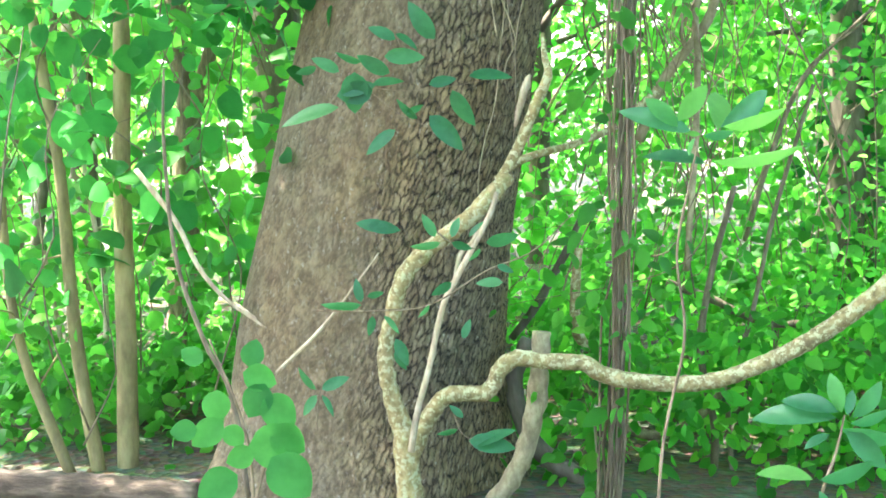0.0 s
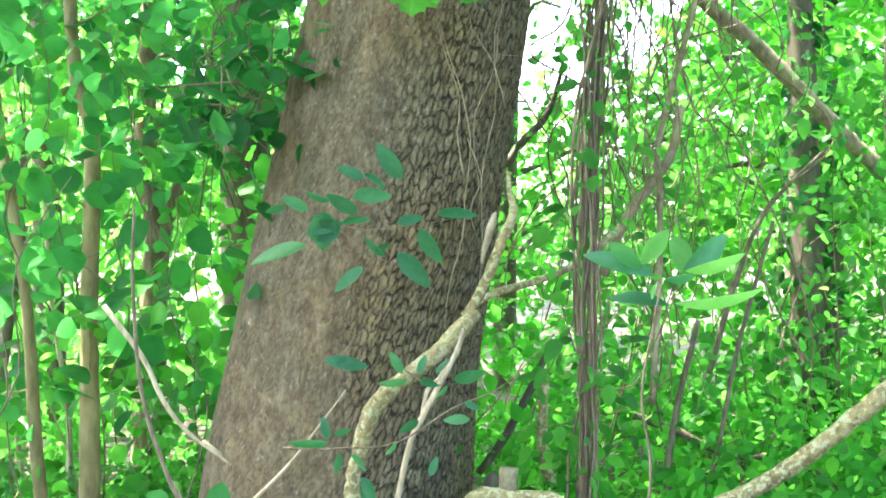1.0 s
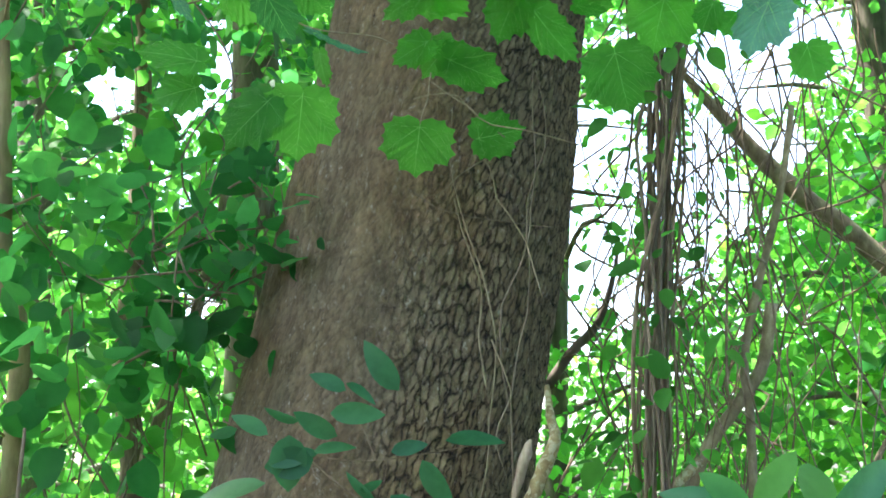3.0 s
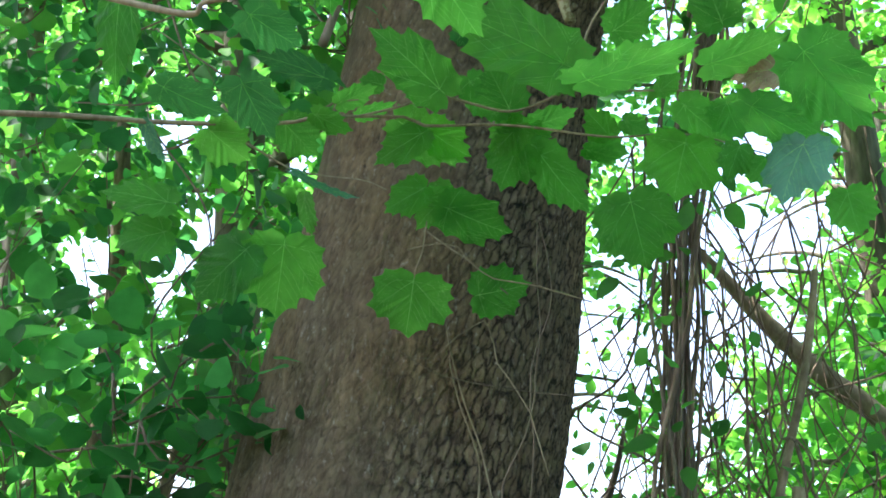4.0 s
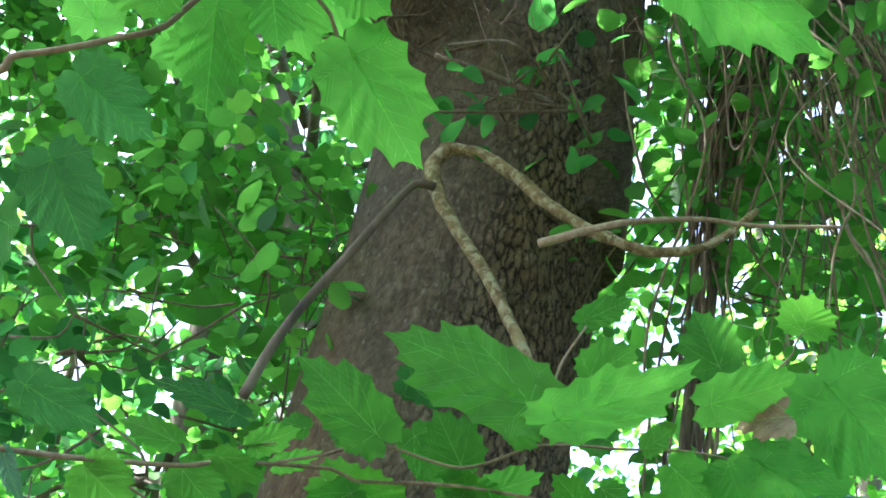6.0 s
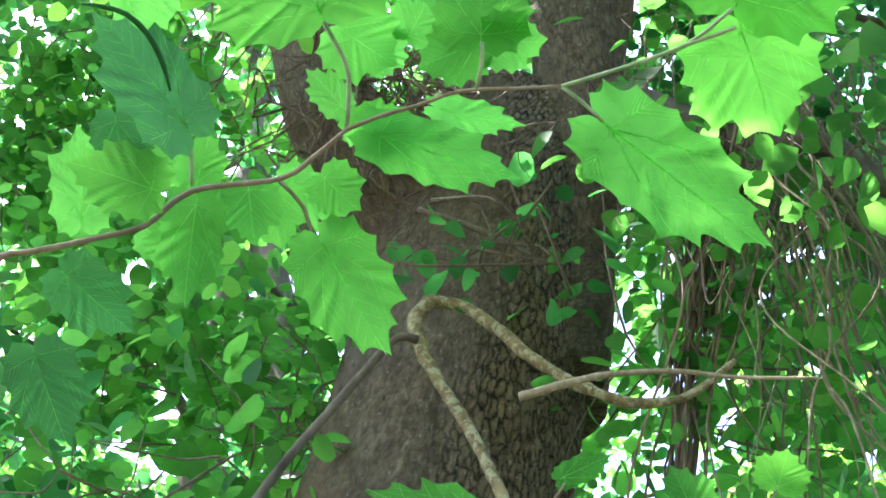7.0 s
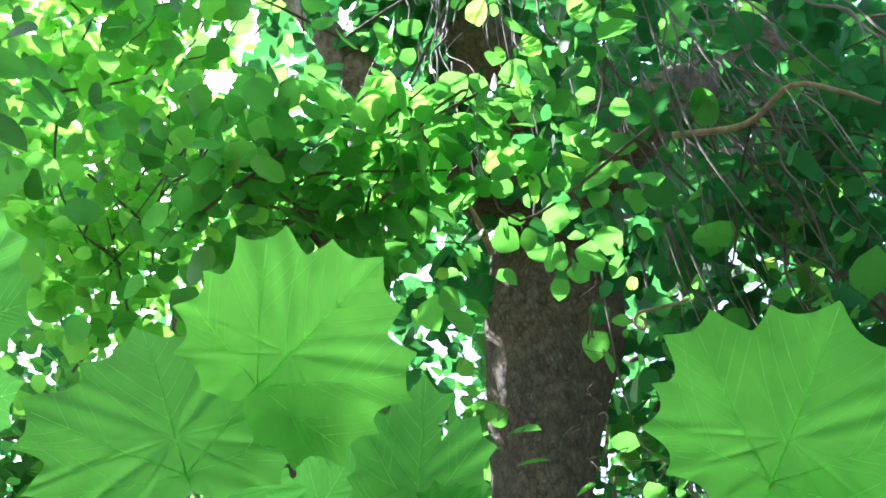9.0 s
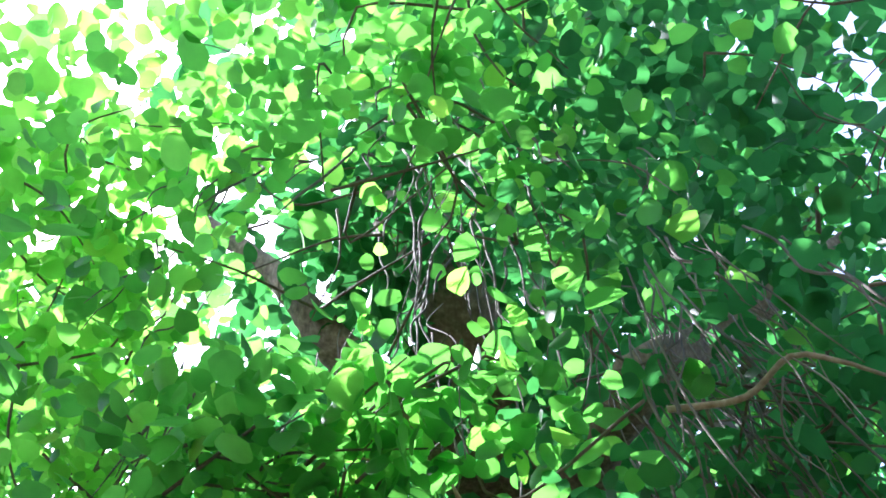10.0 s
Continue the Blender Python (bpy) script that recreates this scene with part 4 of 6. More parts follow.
# Unseen tree added so its crown keeps direct sun off both branches.
shade_tree = thing("forest_tree", "unseen added tree whose crown blocks the sun from the branches", "tree", group="trees behind")
part("trunk", mesh_of("trunk", *tube([(-6.4, 4.6, -0.2), (-6.3, 4.6, 4.0), (-5.8, 4.5, 8.0), (-5.2, 4.4, 11.0)], [0.24, 0.2, 0.14, 0.04], 14, 0.25, 0.12)), M_FARBARK, shade_tree)
side_cen = []
for k in range(64):
    o = np.array([-5.9 + 0.5 * RNG.uniform(), 4.5, RNG.uniform(7.6, 9.6)])
    e = np.array([RNG.uniform(-5.0, -3.35), RNG.uniform(2.4, 4.4), RNG.uniform(9.3, 10.8)]) if k % 2 else np.array([RNG.uniform(-4.6, -2.7), RNG.uniform(4.4, 6.4), RNG.uniform(9.3, 10.6)])
    part("branch", mesh_of("branch", *tube([o, (o + e) / 2 + [0, 0, 0.3], e], [0.05, 0.03, 0.008], 6, 0.3)), M_FARBARK, shade_tree)
    side_cen += [e, (o + e * 2) / 3]
p, f, u, sz = clumps(7200, np.array(side_cen), 0.32, 0.14, 0.6, (0, 0, 1.0), 0.5)
k = p[:, 0] < -3.4 + 0.75 * np.clip((p[:, 1] - 3.9) / 0.6, 0, 1) - 0.25 * np.maximum(0, p[:, 2] - 10.2)
part("crown", leaf_cloud("crown", T_FAR, p[k], f[k], u[k], sz[k]), M_OVATE, shade_tree)


def thicket(name, lab, n, lo, hi, leaf, mat, tmpl, spread=0.16, nc=60, stems=True, keep=None, flat=0.7):
    """A bush or a curtain of climbers: clumped leaves on thin stems."""
    t = thing(name, lab, "bush")
    cen = RNG.uniform(lo, hi, (nc, 3))
    if keep is not None:
        cen = cen[keep(cen)]
    p, f, u, s = clumps(n, cen, spread, leaf, flat)
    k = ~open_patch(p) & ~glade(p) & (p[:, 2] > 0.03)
    part("foliage", leaf_cloud("foliage", tmpl, p[k], f[k], u[k], s[k]), mat, t)
    if not stems:
        tagged(t, kind="stuff")
    if stems:
        ls = []
        for c in cen[:: max(1, len(cen) // (60 if lo[0] > -0.1 else 26))]:
            b = np.array([c[0] + RNG.normal() * 0.25, c[1] + RNG.normal() * 0.25, max(ground_z(c[0], c[1]), c[2] - RNG.uniform(0.6, 1.6))])
            ls.append(tube([b, (2 * b + c) / 3 + RNG.normal(size=3) * 0.07, (b + 2 * c) / 3 + RNG.normal(size=3) * 0.07, c], [0.0045, 0.004, 0.003, 0.0015], 5, 0.1))
        for st in ls:
            part("stem", mesh_of("stem", *st), M_TWIG, t)
    return t


thicket("bush", "leafy understorey bush with rounded green leaves", 560, (-2.6, 4.8, 0.95), (-1.1, 5.9, 2.7), 0.105, M_SHRUB, T_ROUND, 0.17, 80)
thicket("bush", "leafy understorey bush with rounded green leaves", 1500, (-3.0, 5.9, 0.1), (-0.9, 7.0, 3.4), 0.10, M_OVATE, T_ROUND, 0.2, 90)
# Shade beside the trunk is put into this shrub's dark leaf colour.
thicket("bush", "tall shrub beside the trunk, shade painted into its dark leaves", 1250, (-3.0, 5.6, 2.7), (-0.95, 6.8, 4.9), 0.085, M_DARKLEAF, T_ROUND, 0.2, 110)
thicket("bush", "leafy understorey bush with fresh green leaves", 2900, (-4.4, 7.0, 0.1), (-1.0, 9.0, 4.6), 0.11, M_OVATE, T_FAR, 0.25, 120)
thicket("bush", "tangled understorey bush with fresh green leaves", 3400, (0.4, 5.6, 0.05), (3.0, 7.0, 2.5), 0.062, M_OVATE, T_NEAR, 0.16, 170)
thicket("bush", "tangled thicket of small bright green leaves", 2600, (0.0, 7.0, 0.0), (4.2, 8.6, 3.0), 0.09, M_FAR, T_FAR, 0.22, 180)
thicket("bush", "low leafy thicket behind the trunk", 2600, (-0.4, 6.2, 0.0), (2.4, 7.6, 1.0), 0.075, M_FAR, T_FAR, 0.18, 110)
thicket("bush", "distant thicket of leaves painted bright to look sunlit", 11000, (-7.0, 9.5, 0.0), (7.5, 12.0, 3.6), 0.085, M_FAR, T_FAR, 0.3, 240)
thicket("bush", "far thicket with sunlight put into its yellow-green leaf colour", 8000, (-8.0, 12.5, 0.0), (8.5, 14.5, 4.4), 0.095, M_YELLOW, T_FAR, 0.35, 160)
thicket("bush", "low ground cover of pale green leaves", 7000, (-4.0, 5.2, 0.0), (5.0, 10.0, 0.5), 0.075, M_FAR, T_FAR, 0.2, 220, stems=False)
thicket("bush", "low leafy plants covering the ground by the trunk", 4200, (0.1, 4.9, 0.0), (2.8, 6.6, 0.75), 0.065, M_FAR, T_NEAR, 0.14, 90, stems=False)
thicket("bush", "low leafy plants round the fallen log", 2400, (-2.9, 5.45, 0.0), (-0.9, 6.8, 0.4), 0.075, M_OVATE, T_NEAR, 0.14, 90, stems=False)
# Unseen undergrowth added behind the path to dull the ground's warm bounce.
thicket("bush", "unseen added undergrowth behind the path, covering the bright ground", 5000, (-6.0, -7.0, 0.0), (6.0, -1.2, 0.7), 0.12, M_OVATE, T_FAR, 0.25, 160, stems=False)

ivy_tree = thing("forest_tree", "dark tree trunk wrapped in ivy in the undergrowth", "tree", group="trees behind")
IVY = [(1.741, 7.400, 0.389), (1.739, 7.400, 1.181), (1.719, 7.400, 1.951), (1.694, 7.400, 3.044)]
part("trunk", mesh_of("trunk", *tube(IVY, [0.11, 0.1, 0.09, 0.07], 14, 0.15, 0.15)), M_FARBARK, ivy_tree)
p, f, u, sz = clumps(420, spline(IVY, 0.1), 0.09, 0.08, 1.0)
part("ivy", leaf_cloud("ivy", T_NEAR, p, f, u, sz), M_DARKLEAF, ivy_tree)

# ---- lobed, toothed leaves of the overhanging branches ----
LOBES = ((0.0, 0.24, 30.0), (56.0, 0.16, 24.0), (-56.0, 0.16, 24.0), (108.0, 0.08, 26.0), (-108.0, 0.08, 26.0))


def lobed_leaf_mesh(seed, w, l, pleat=0.10, droop=0.12, curl=0.0, coarse=False, hole=None):
    rg = random.Random(seed)
    n, rings = 240, 5
    jit = [rg.uniform(0.88, 1.1) for _ in LOBES]
    teeth = rg.choice((7.0, 7.5, 8.0)) if coarse else rg.choice((7.0, 8.0, 9.0))
    bite = 0.15 if coarse else 0.14
    ph = rg.uniform(0, 0.6)

    def rad(d):
        v = 0.58 + max(j * a * math.exp(-((d - p) / s) ** 2) for j, (p, a, s) in zip(jit, LOBES))
        back = min(1.0, (180 - abs(d)) / 42)
        v *= 0.54 + 0.46 * back ** 0.6
        return v * (1 - (bite * back) * abs(math.sin(radians(d) * teeth + ph * back)) ** 0.7)

    def relief(d, r):
        x, y = abs(math.sin(radians(d)) * r * 0.77 * w / l), 0.27 + 0.86 * math.cos(radians(d)) * r
        z = pleat * x - droop * (y - 0.2) * abs(y - 0.2) - droop * 0.9 * x * x
        z += 0.010 * math.sin(6.283 * (y - 0.8 * x) / 0.165) * min(1.0, x / 0.10)
        return z + 0.03 * math.sin(radians(d) * 3 + seed) * r * r + 0.010 * math.sin(radians(d) * 5 + seed * 2) * r * r

    verts, faces = [(0, 0.27 * l, 0)], []
    for k in range(1, rings + 1):
        for i in range(n):
            d = -180 + 360 * (i + 0.5) / n
            r = rad(d) * (k / rings)
            verts.append((math.sin(radians(d)) * r * w * 0.77, (0.27 + 0.86 * math.cos(radians(d)) * r) * l, relief(d, r) * l))
    for i in range(n):
        j = (i + 1) % n
        faces.append((0, 1 + j, 1 + i))
        for k in range(rings - 1):
            a, b = 1 + k * n, 1 + (k + 1) * n
            if hole and hole[0] <= k <= hole[1] and hole[2] <= i <= hole[3]:
                continue
            faces.append((a + i, a + j, b + j, b + i))
    return mesh_of("leaf", verts, faces), rad, relief


def vein_mesh(rad, relief, w, l):
    """Ribs on both faces of the leaf: one from the stalk to each lobe, with side ribs in pairs."""
    verts, faces = [], []
    kx = 0.77 * w / l

    def polar(x, y):
        u, v = x / kx, (y - 0.27) / 0.86
        return math.degrees(math.atan2(u, v)), math.hypot(u, v)

    def inside(x, y):
        d, r = polar(x, y)
        return r < rad(d) * 0.97

    def rib(line, wd):
        for off in (0.0011, -0.0011):
            o = len(verts)
            for i, (x, y) in enumerate(line):
                x1, y1 = line[max(i - 1, 0)]
                x2, y2 = line[min(i + 1, len(line) - 1)]
                n = math.hypot(x2 - x1, y2 - y1) + 1e-9
                sx, sy = -(y2 - y1) / n * wd * (1 - 0.75 * i / (len(line) - 1)), (x2 - x1) / n * wd * (1 - 0.75 * i / (len(line) - 1))
                d, r = polar(x, y)
                z = relief(d, r) * l + off
                verts.extend([(x * l + sx * l, y * l + sy * l, z), (x * l - sx * l, y * l - sy * l, z)])
            for i in range(len(line) - 1):
                a = o + 2 * i
                faces.append((a, a + 1, a + 3, a + 2))

    def side(x, y, ang, wd):
        line = [(x, y)]
        for k in range(40):
            ang *= 0.985
            x, y = x + math.sin(ang) * 0.018, y + math.cos(ang) * 0.018
            if not inside(x, y):
                break
            line.append((x, y))
        if len(line) > 3:
            rib(line[::3] + [line[-1]], wd)

    rib([(0, 0.93 * k / 10) for k in range(11)], 0.0042)
    for k in (0.24, 0.36, 0.47, 0.58, 0.68, 0.78):
        side(0, k, radians(44), 0.0012)
        side(0, k, -radians(44), 0.0012)
    for sg in (-1, 1):
        for p, wd in ((56.0, 0.0032), (108.0, 0.0022)):
            r = rad(p * sg) * 0.96
            tx, ty = math.sin(radians(p * sg)) * r * kx, 0.27 + 0.86 * math.cos(radians(p)) * r
            mid = [(tx * f, 0.06 + (ty - 0.06) * (f * 0.85 + 0.15 * f * f)) for f in [k / 8 for k in range(9)]]
            rib(mid, wd)
            a = math.atan2(tx, ty - 0.06)
            for f in (3, 4, 5, 6):
                side(*mid[f], a + sg * radians(38), 0.0009)
                if f > 3:
                    side(*mid[f], a - sg * radians(38), 0.0009)
    return mesh_of("vein", verts, faces)


LEAF_NO = [0]


def lobed_leaf(row, branch, mat=None, pleat=0.10, droop=0.12, coarse=False, hole=None):
    b, tip, width, n, roll = row
    LEAF_NO[0] += 1
    b, tip, n = Vector(b), Vector(tip), Vector(n)
    fy = tip - b
    l = fy.length
    fy.normalize()
    fz = (n - fy * n.dot(fy)).normalized()
    fz = Matrix.Rotation(radians(roll), 3, fy) @ fz
    fx = fy.cross(fz)
    me, rad, relief = lobed_leaf_mesh(LEAF_NO[0], width, l, pleat, droop, 0.0, coarse, hole)
    m = Matrix((fx, fy, fz)).transposed().to_4x4()
    m.translation = b
    ob = part("leaf", me, mat or M_SYC, branch)
    ob.matrix_world = m
    v = part("vein", vein_mesh(rad, relief, width, l), M_VEIN, ob)
    return ob


# Unseen trunk added to carry both branches.
young_tree = thing("young_tree", "added young tree carrying the branches, its crown shading their leaves", "tree")
YT = [(-1.345, 3.009, 2.672)][0]
YO = [(-2.156, 3.786, 2.548)][0]
part("trunk", mesh_of("trunk", *tube([(YO[0] - 0.1, YO[1], -0.1), (YO[0] - 0.05, YO[1], 1.2), (YO[0], YO[1], YO[2]), (YO[0] - 0.05, YO[1] - 0.1, YO[2] + 1.2)], [0.06, 0.05, 0.04, 0.02], 12, 0.08, 0.1)), M_SAPLING, young_tree)
part("branch", mesh_of("branch", *tube([(YO[0] - 0.05, YO[1], 1.2), ((YO[0] + YT[0]) / 2, (YO[1] + YT[1]) / 2 - 0.05, 2.5), YT], [0.03, 0.022, 0.011], 10, 0.05, 0.1)), M_SAPLING, young_tree)

# Crown clump added to shade the second branch's left leaves.
p, f, u, sz = clumps(420, np.array([(-1.25, 2.85, 4.2), (-1.5, 3.0, 4.5), (-1.35, 2.7, 4.6), (-1.15, 3.1, 4.4)]), 0.22, 0.07)
part("crown", leaf_cloud("crown", T_ROUND, p, f, u, sz), M_OVATE, young_tree)
part("branch", mesh_of("branch", *tube([(YO[0], YO[1], YO[2]), (-1.6, (YO[1] + 2.9) / 2, 3.9), (-1.35, 2.9, 4.4)], [0.03, 0.022, 0.012], 10, 0.06, 0.1)), M_SAPLING, young_tree)

branch_one = thing("leafy_branch", "overhanging branch with large toothed lobed green leaves", "branch", group="overhanging branches")
for pts, rr in ((([(-2.156, 3.786, 2.548), (-1.425, 3.930, 2.700), (-1.180, 4.058, 2.745), (-1.028, 4.125, 2.762), (-0.824, 4.202, 2.773), (-0.594, 4.259, 2.795), (-0.514, 4.269, 2.811), (-0.317, 4.298, 2.819), (-0.270, 4.312, 2.802), (-0.116, 4.323, 2.804), (-0.021, 4.328, 2.797), (0.167, 4.336, 2.769), (0.339, 4.319, 2.762), (0.517, 4.313, 2.708)], [0.02, 0.016, 0.013, 0.012, 0.011, 0.009, 0.008, 0.007, 0.007, 0.006, 0.006, 0.005, 0.004, 0.003]),
        ([(-0.526, 4.268, 2.809), (-0.474, 4.260, 2.843), (-0.421, 4.265, 2.851)], [0.006, 0.005, 0.003]),) +
    (([(-0.419, 4.266, 2.807), (-0.326, 4.268, 2.830), (-0.232, 4.265, 2.854), (-0.068, 4.292, 2.822), (0.084, 4.269, 2.862), (0.235, 4.262, 2.853), (0.360, 4.250, 2.844), (0.470, 4.244, 2.818)], [0.006, 0.006, 0.006, 0.006, 0.006, 0.005, 0.004, 0.003]),
        ([(-0.760, 4.226, 2.768), (-0.672, 4.265, 2.743), (-0.572, 4.315, 2.695), (-0.422, 4.349, 2.684), (-0.364, 4.368, 2.664)], [0.005, 0.005, 0.004, 0.003, 0.002]),
        ([(0.081, 4.198, 2.825), (0.104, 4.140, 2.922), (0.160, 4.082, 3.004)], [0.006, 0.006, 0.004]),
        ([(0.456, 4.176, 2.778), (0.529, 4.182, 2.736), (0.586, 4.192, 2.689)], [0.005, 0.005, 0.004]),
        ([(0.497, 4.089, 2.911), (0.528, 4.066, 2.935), (0.544, 4.042, 2.965)], [0.003, 0.003, 0.003]),) +
    (([(0.540, 4.124, 2.836), (0.631, 4.108, 2.820), (0.749, 4.079, 2.804)], [0.005, 0.005, 0.005]),
        ([(-0.272, 4.428, 2.602), (-0.284, 4.453, 2.536), (-0.307, 4.474, 2.475)], [0.003, 0.003, 0.003]),
        ([(-0.272, 4.437, 2.580), (-0.154, 4.477, 2.501), (-0.083, 4.501, 2.441)], [0.003, 0.003, 0.003]),)):
    part("twig", mesh_of("twig", *tube(pts, [max(0.0018, q * 0.55) for q in rr], 9, 0.02, 0.1, wander=0.002)), M_BRANCH, branch_one)
LEAVES_ONE = ([((0.074, 4.128, 2.847), (-0.232, 4.076, 3.009), 0.168, (0.024, -0.846, -0.533), 20),
    ((0.089, 4.097, 2.799), (0.345, 3.934, 2.789), 0.165, (-0.096, -0.856, -0.508), 55),
    ((-0.218, 4.236, 2.846), (-0.386, 4.132, 2.985), 0.128, (0.108, -0.852, -0.513), 15),
    ((-0.066, 4.310, 2.832), (-0.124, 4.249, 2.936), 0.119, (0.029, -0.870, -0.491), 0),
    ((-0.004, 4.353, 2.747), (0.112, 4.419, 2.595), 0.119, (-0.026, -0.910, -0.413), 25),
    ((0.205, 4.346, 2.623), (0.245, 4.409, 2.455), 0.192, (-0.091, -0.924, -0.371), 0),
    ((-0.039, 4.335, 2.783), (-0.103, 4.395, 2.655), 0.125, (0.020, -0.902, -0.430), 10),
    ((-0.233, 4.445, 2.648), (-0.062, 4.485, 2.574), 0.133, (0.047, -0.922, -0.383), 25)] +
    [((-0.275, 4.423, 2.689), (-0.385, 4.434, 2.633), 0.097, (0.114, -0.909, -0.401), 30),
    ((-0.305, 4.473, 2.478), (-0.329, 4.518, 2.333), 0.191, (0.110, -0.944, -0.312), 0),
    ((-0.160, 4.499, 2.438), (-0.018, 4.495, 2.461), 0.125, (0.026, -0.944, -0.328), 10),
    ((-0.602, 4.374, 2.545), (-0.631, 4.434, 2.359), 0.196, (0.222, -0.917, -0.332), 0),
    ((-0.682, 4.361, 2.525), (-0.823, 4.367, 2.394), 0.154, (0.272, -0.902, -0.334), 35),
    ((0.560, 4.104, 2.648), (0.491, 4.129, 2.510), 0.198, (-0.219, -0.884, -0.413), 50),
    ((0.447, 4.133, 2.755), (0.650, 4.151, 2.617), 0.140, (-0.222, -0.869, -0.443), 45),
    ((0.525, 3.922, 2.780), (0.664, 3.984, 2.595), 0.190, (-0.255, -0.844, -0.472), 30)] +
    [((0.544, 4.043, 2.964), (0.569, 3.994, 3.025), 0.100, (-0.221, -0.804, -0.553), 0),
    ((0.412, 4.142, 2.951), (0.363, 4.080, 3.059), 0.116, (-0.153, -0.823, -0.547), 10),
    ((0.151, 4.080, 3.010), (0.255, 4.044, 3.046), 0.053, (-0.085, -0.820, -0.566), 0),
    ((0.170, 4.216, 2.982), (0.273, 4.175, 3.029), 0.107, (-0.088, -0.839, -0.536), 20),
    ((0.328, 4.232, 2.716), (0.292, 4.299, 2.581), 0.183, (-0.126, -0.899, -0.420), 15),
    ((0.497, 4.225, 2.664), (0.512, 4.255, 2.593), 0.114, (-0.201, -0.889, -0.412), 20),
    ((-0.488, 4.232, 2.887), (-0.663, 4.155, 2.943), 0.095, (0.207, -0.839, -0.503), 50),
    ((-0.762, 4.225, 2.768), (-0.675, 4.286, 2.700), 0.119, (0.260, -0.862, -0.436), 20)] +
    [((-0.604, 4.303, 2.816), (-0.526, 4.360, 2.740), 0.109, (0.199, -0.874, -0.444), 20),
    ((-0.468, 4.262, 2.841), (-0.370, 4.258, 2.879), 0.059, (0.149, -0.863, -0.482), 20),
    ((-0.275, 4.359, 2.821), (-0.164, 4.405, 2.746), 0.121, (0.074, -0.892, -0.446), 35),
    ((-0.022, 4.373, 2.819), (0.104, 4.356, 2.847), 0.085, (-0.021, -0.886, -0.464), 40),
    ((0.170, 4.381, 2.789), (0.106, 4.350, 2.857), 0.072, (-0.056, -0.886, -0.460), 10),
    ((-0.899, 4.177, 2.767), (-0.865, 4.235, 2.679), 0.052, (0.320, -0.843, -0.432), 50),
    ((-0.564, 4.270, 2.674), (-0.419, 4.331, 2.604), 0.058, (0.179, -0.895, -0.408), 70),
    ((-0.553, 4.343, 2.643), (-0.546, 4.385, 2.547), 0.071, (0.197, -0.902, -0.384), 55)] +
    [((-0.779, 3.888, 2.717), (-0.648, 3.963, 2.665), 0.126, (0.290, -0.832, -0.473), 50),
    ((-0.834, 4.207, 2.511), (-0.951, 4.176, 2.475), 0.126, (0.337, -0.870, -0.360), 40),
    ((-0.198, 4.384, 3.091), (-0.046, 4.411, 3.058), 0.089, (0.036, -0.851, -0.523), 30),
    ((0.122, 4.389, 2.780), (0.217, 4.399, 2.744), 0.085, (-0.068, -0.896, -0.438), 30),
    ((0.421, 4.226, 2.805), (0.454, 4.266, 2.717), 0.116, (-0.172, -0.874, -0.454), 20),
    ((0.328, 4.285, 2.831), (0.440, 4.318, 2.730), 0.107, (-0.149, -0.879, -0.453), 30),
    ((-0.168, 4.357, 2.944), (-0.095, 4.419, 2.837), 0.098, (0.041, -0.878, -0.476), 30),
    ((0.643, 4.130, 2.543), (0.667, 4.164, 2.445), 0.110, (-0.269, -0.887, -0.375), 20)] +
    [((-0.340, 4.391, 2.852), (-0.170, 4.459, 2.748), 0.123, (0.085, -0.892, -0.444), 20),
    ((0.218, 4.316, 2.903), (0.111, 4.292, 2.959), 0.097, (-0.066, -0.864, -0.500), 30),
    ((-0.219, 4.477, 2.702), (-0.316, 4.507, 2.609), 0.098, (0.089, -0.915, -0.392), 20)])
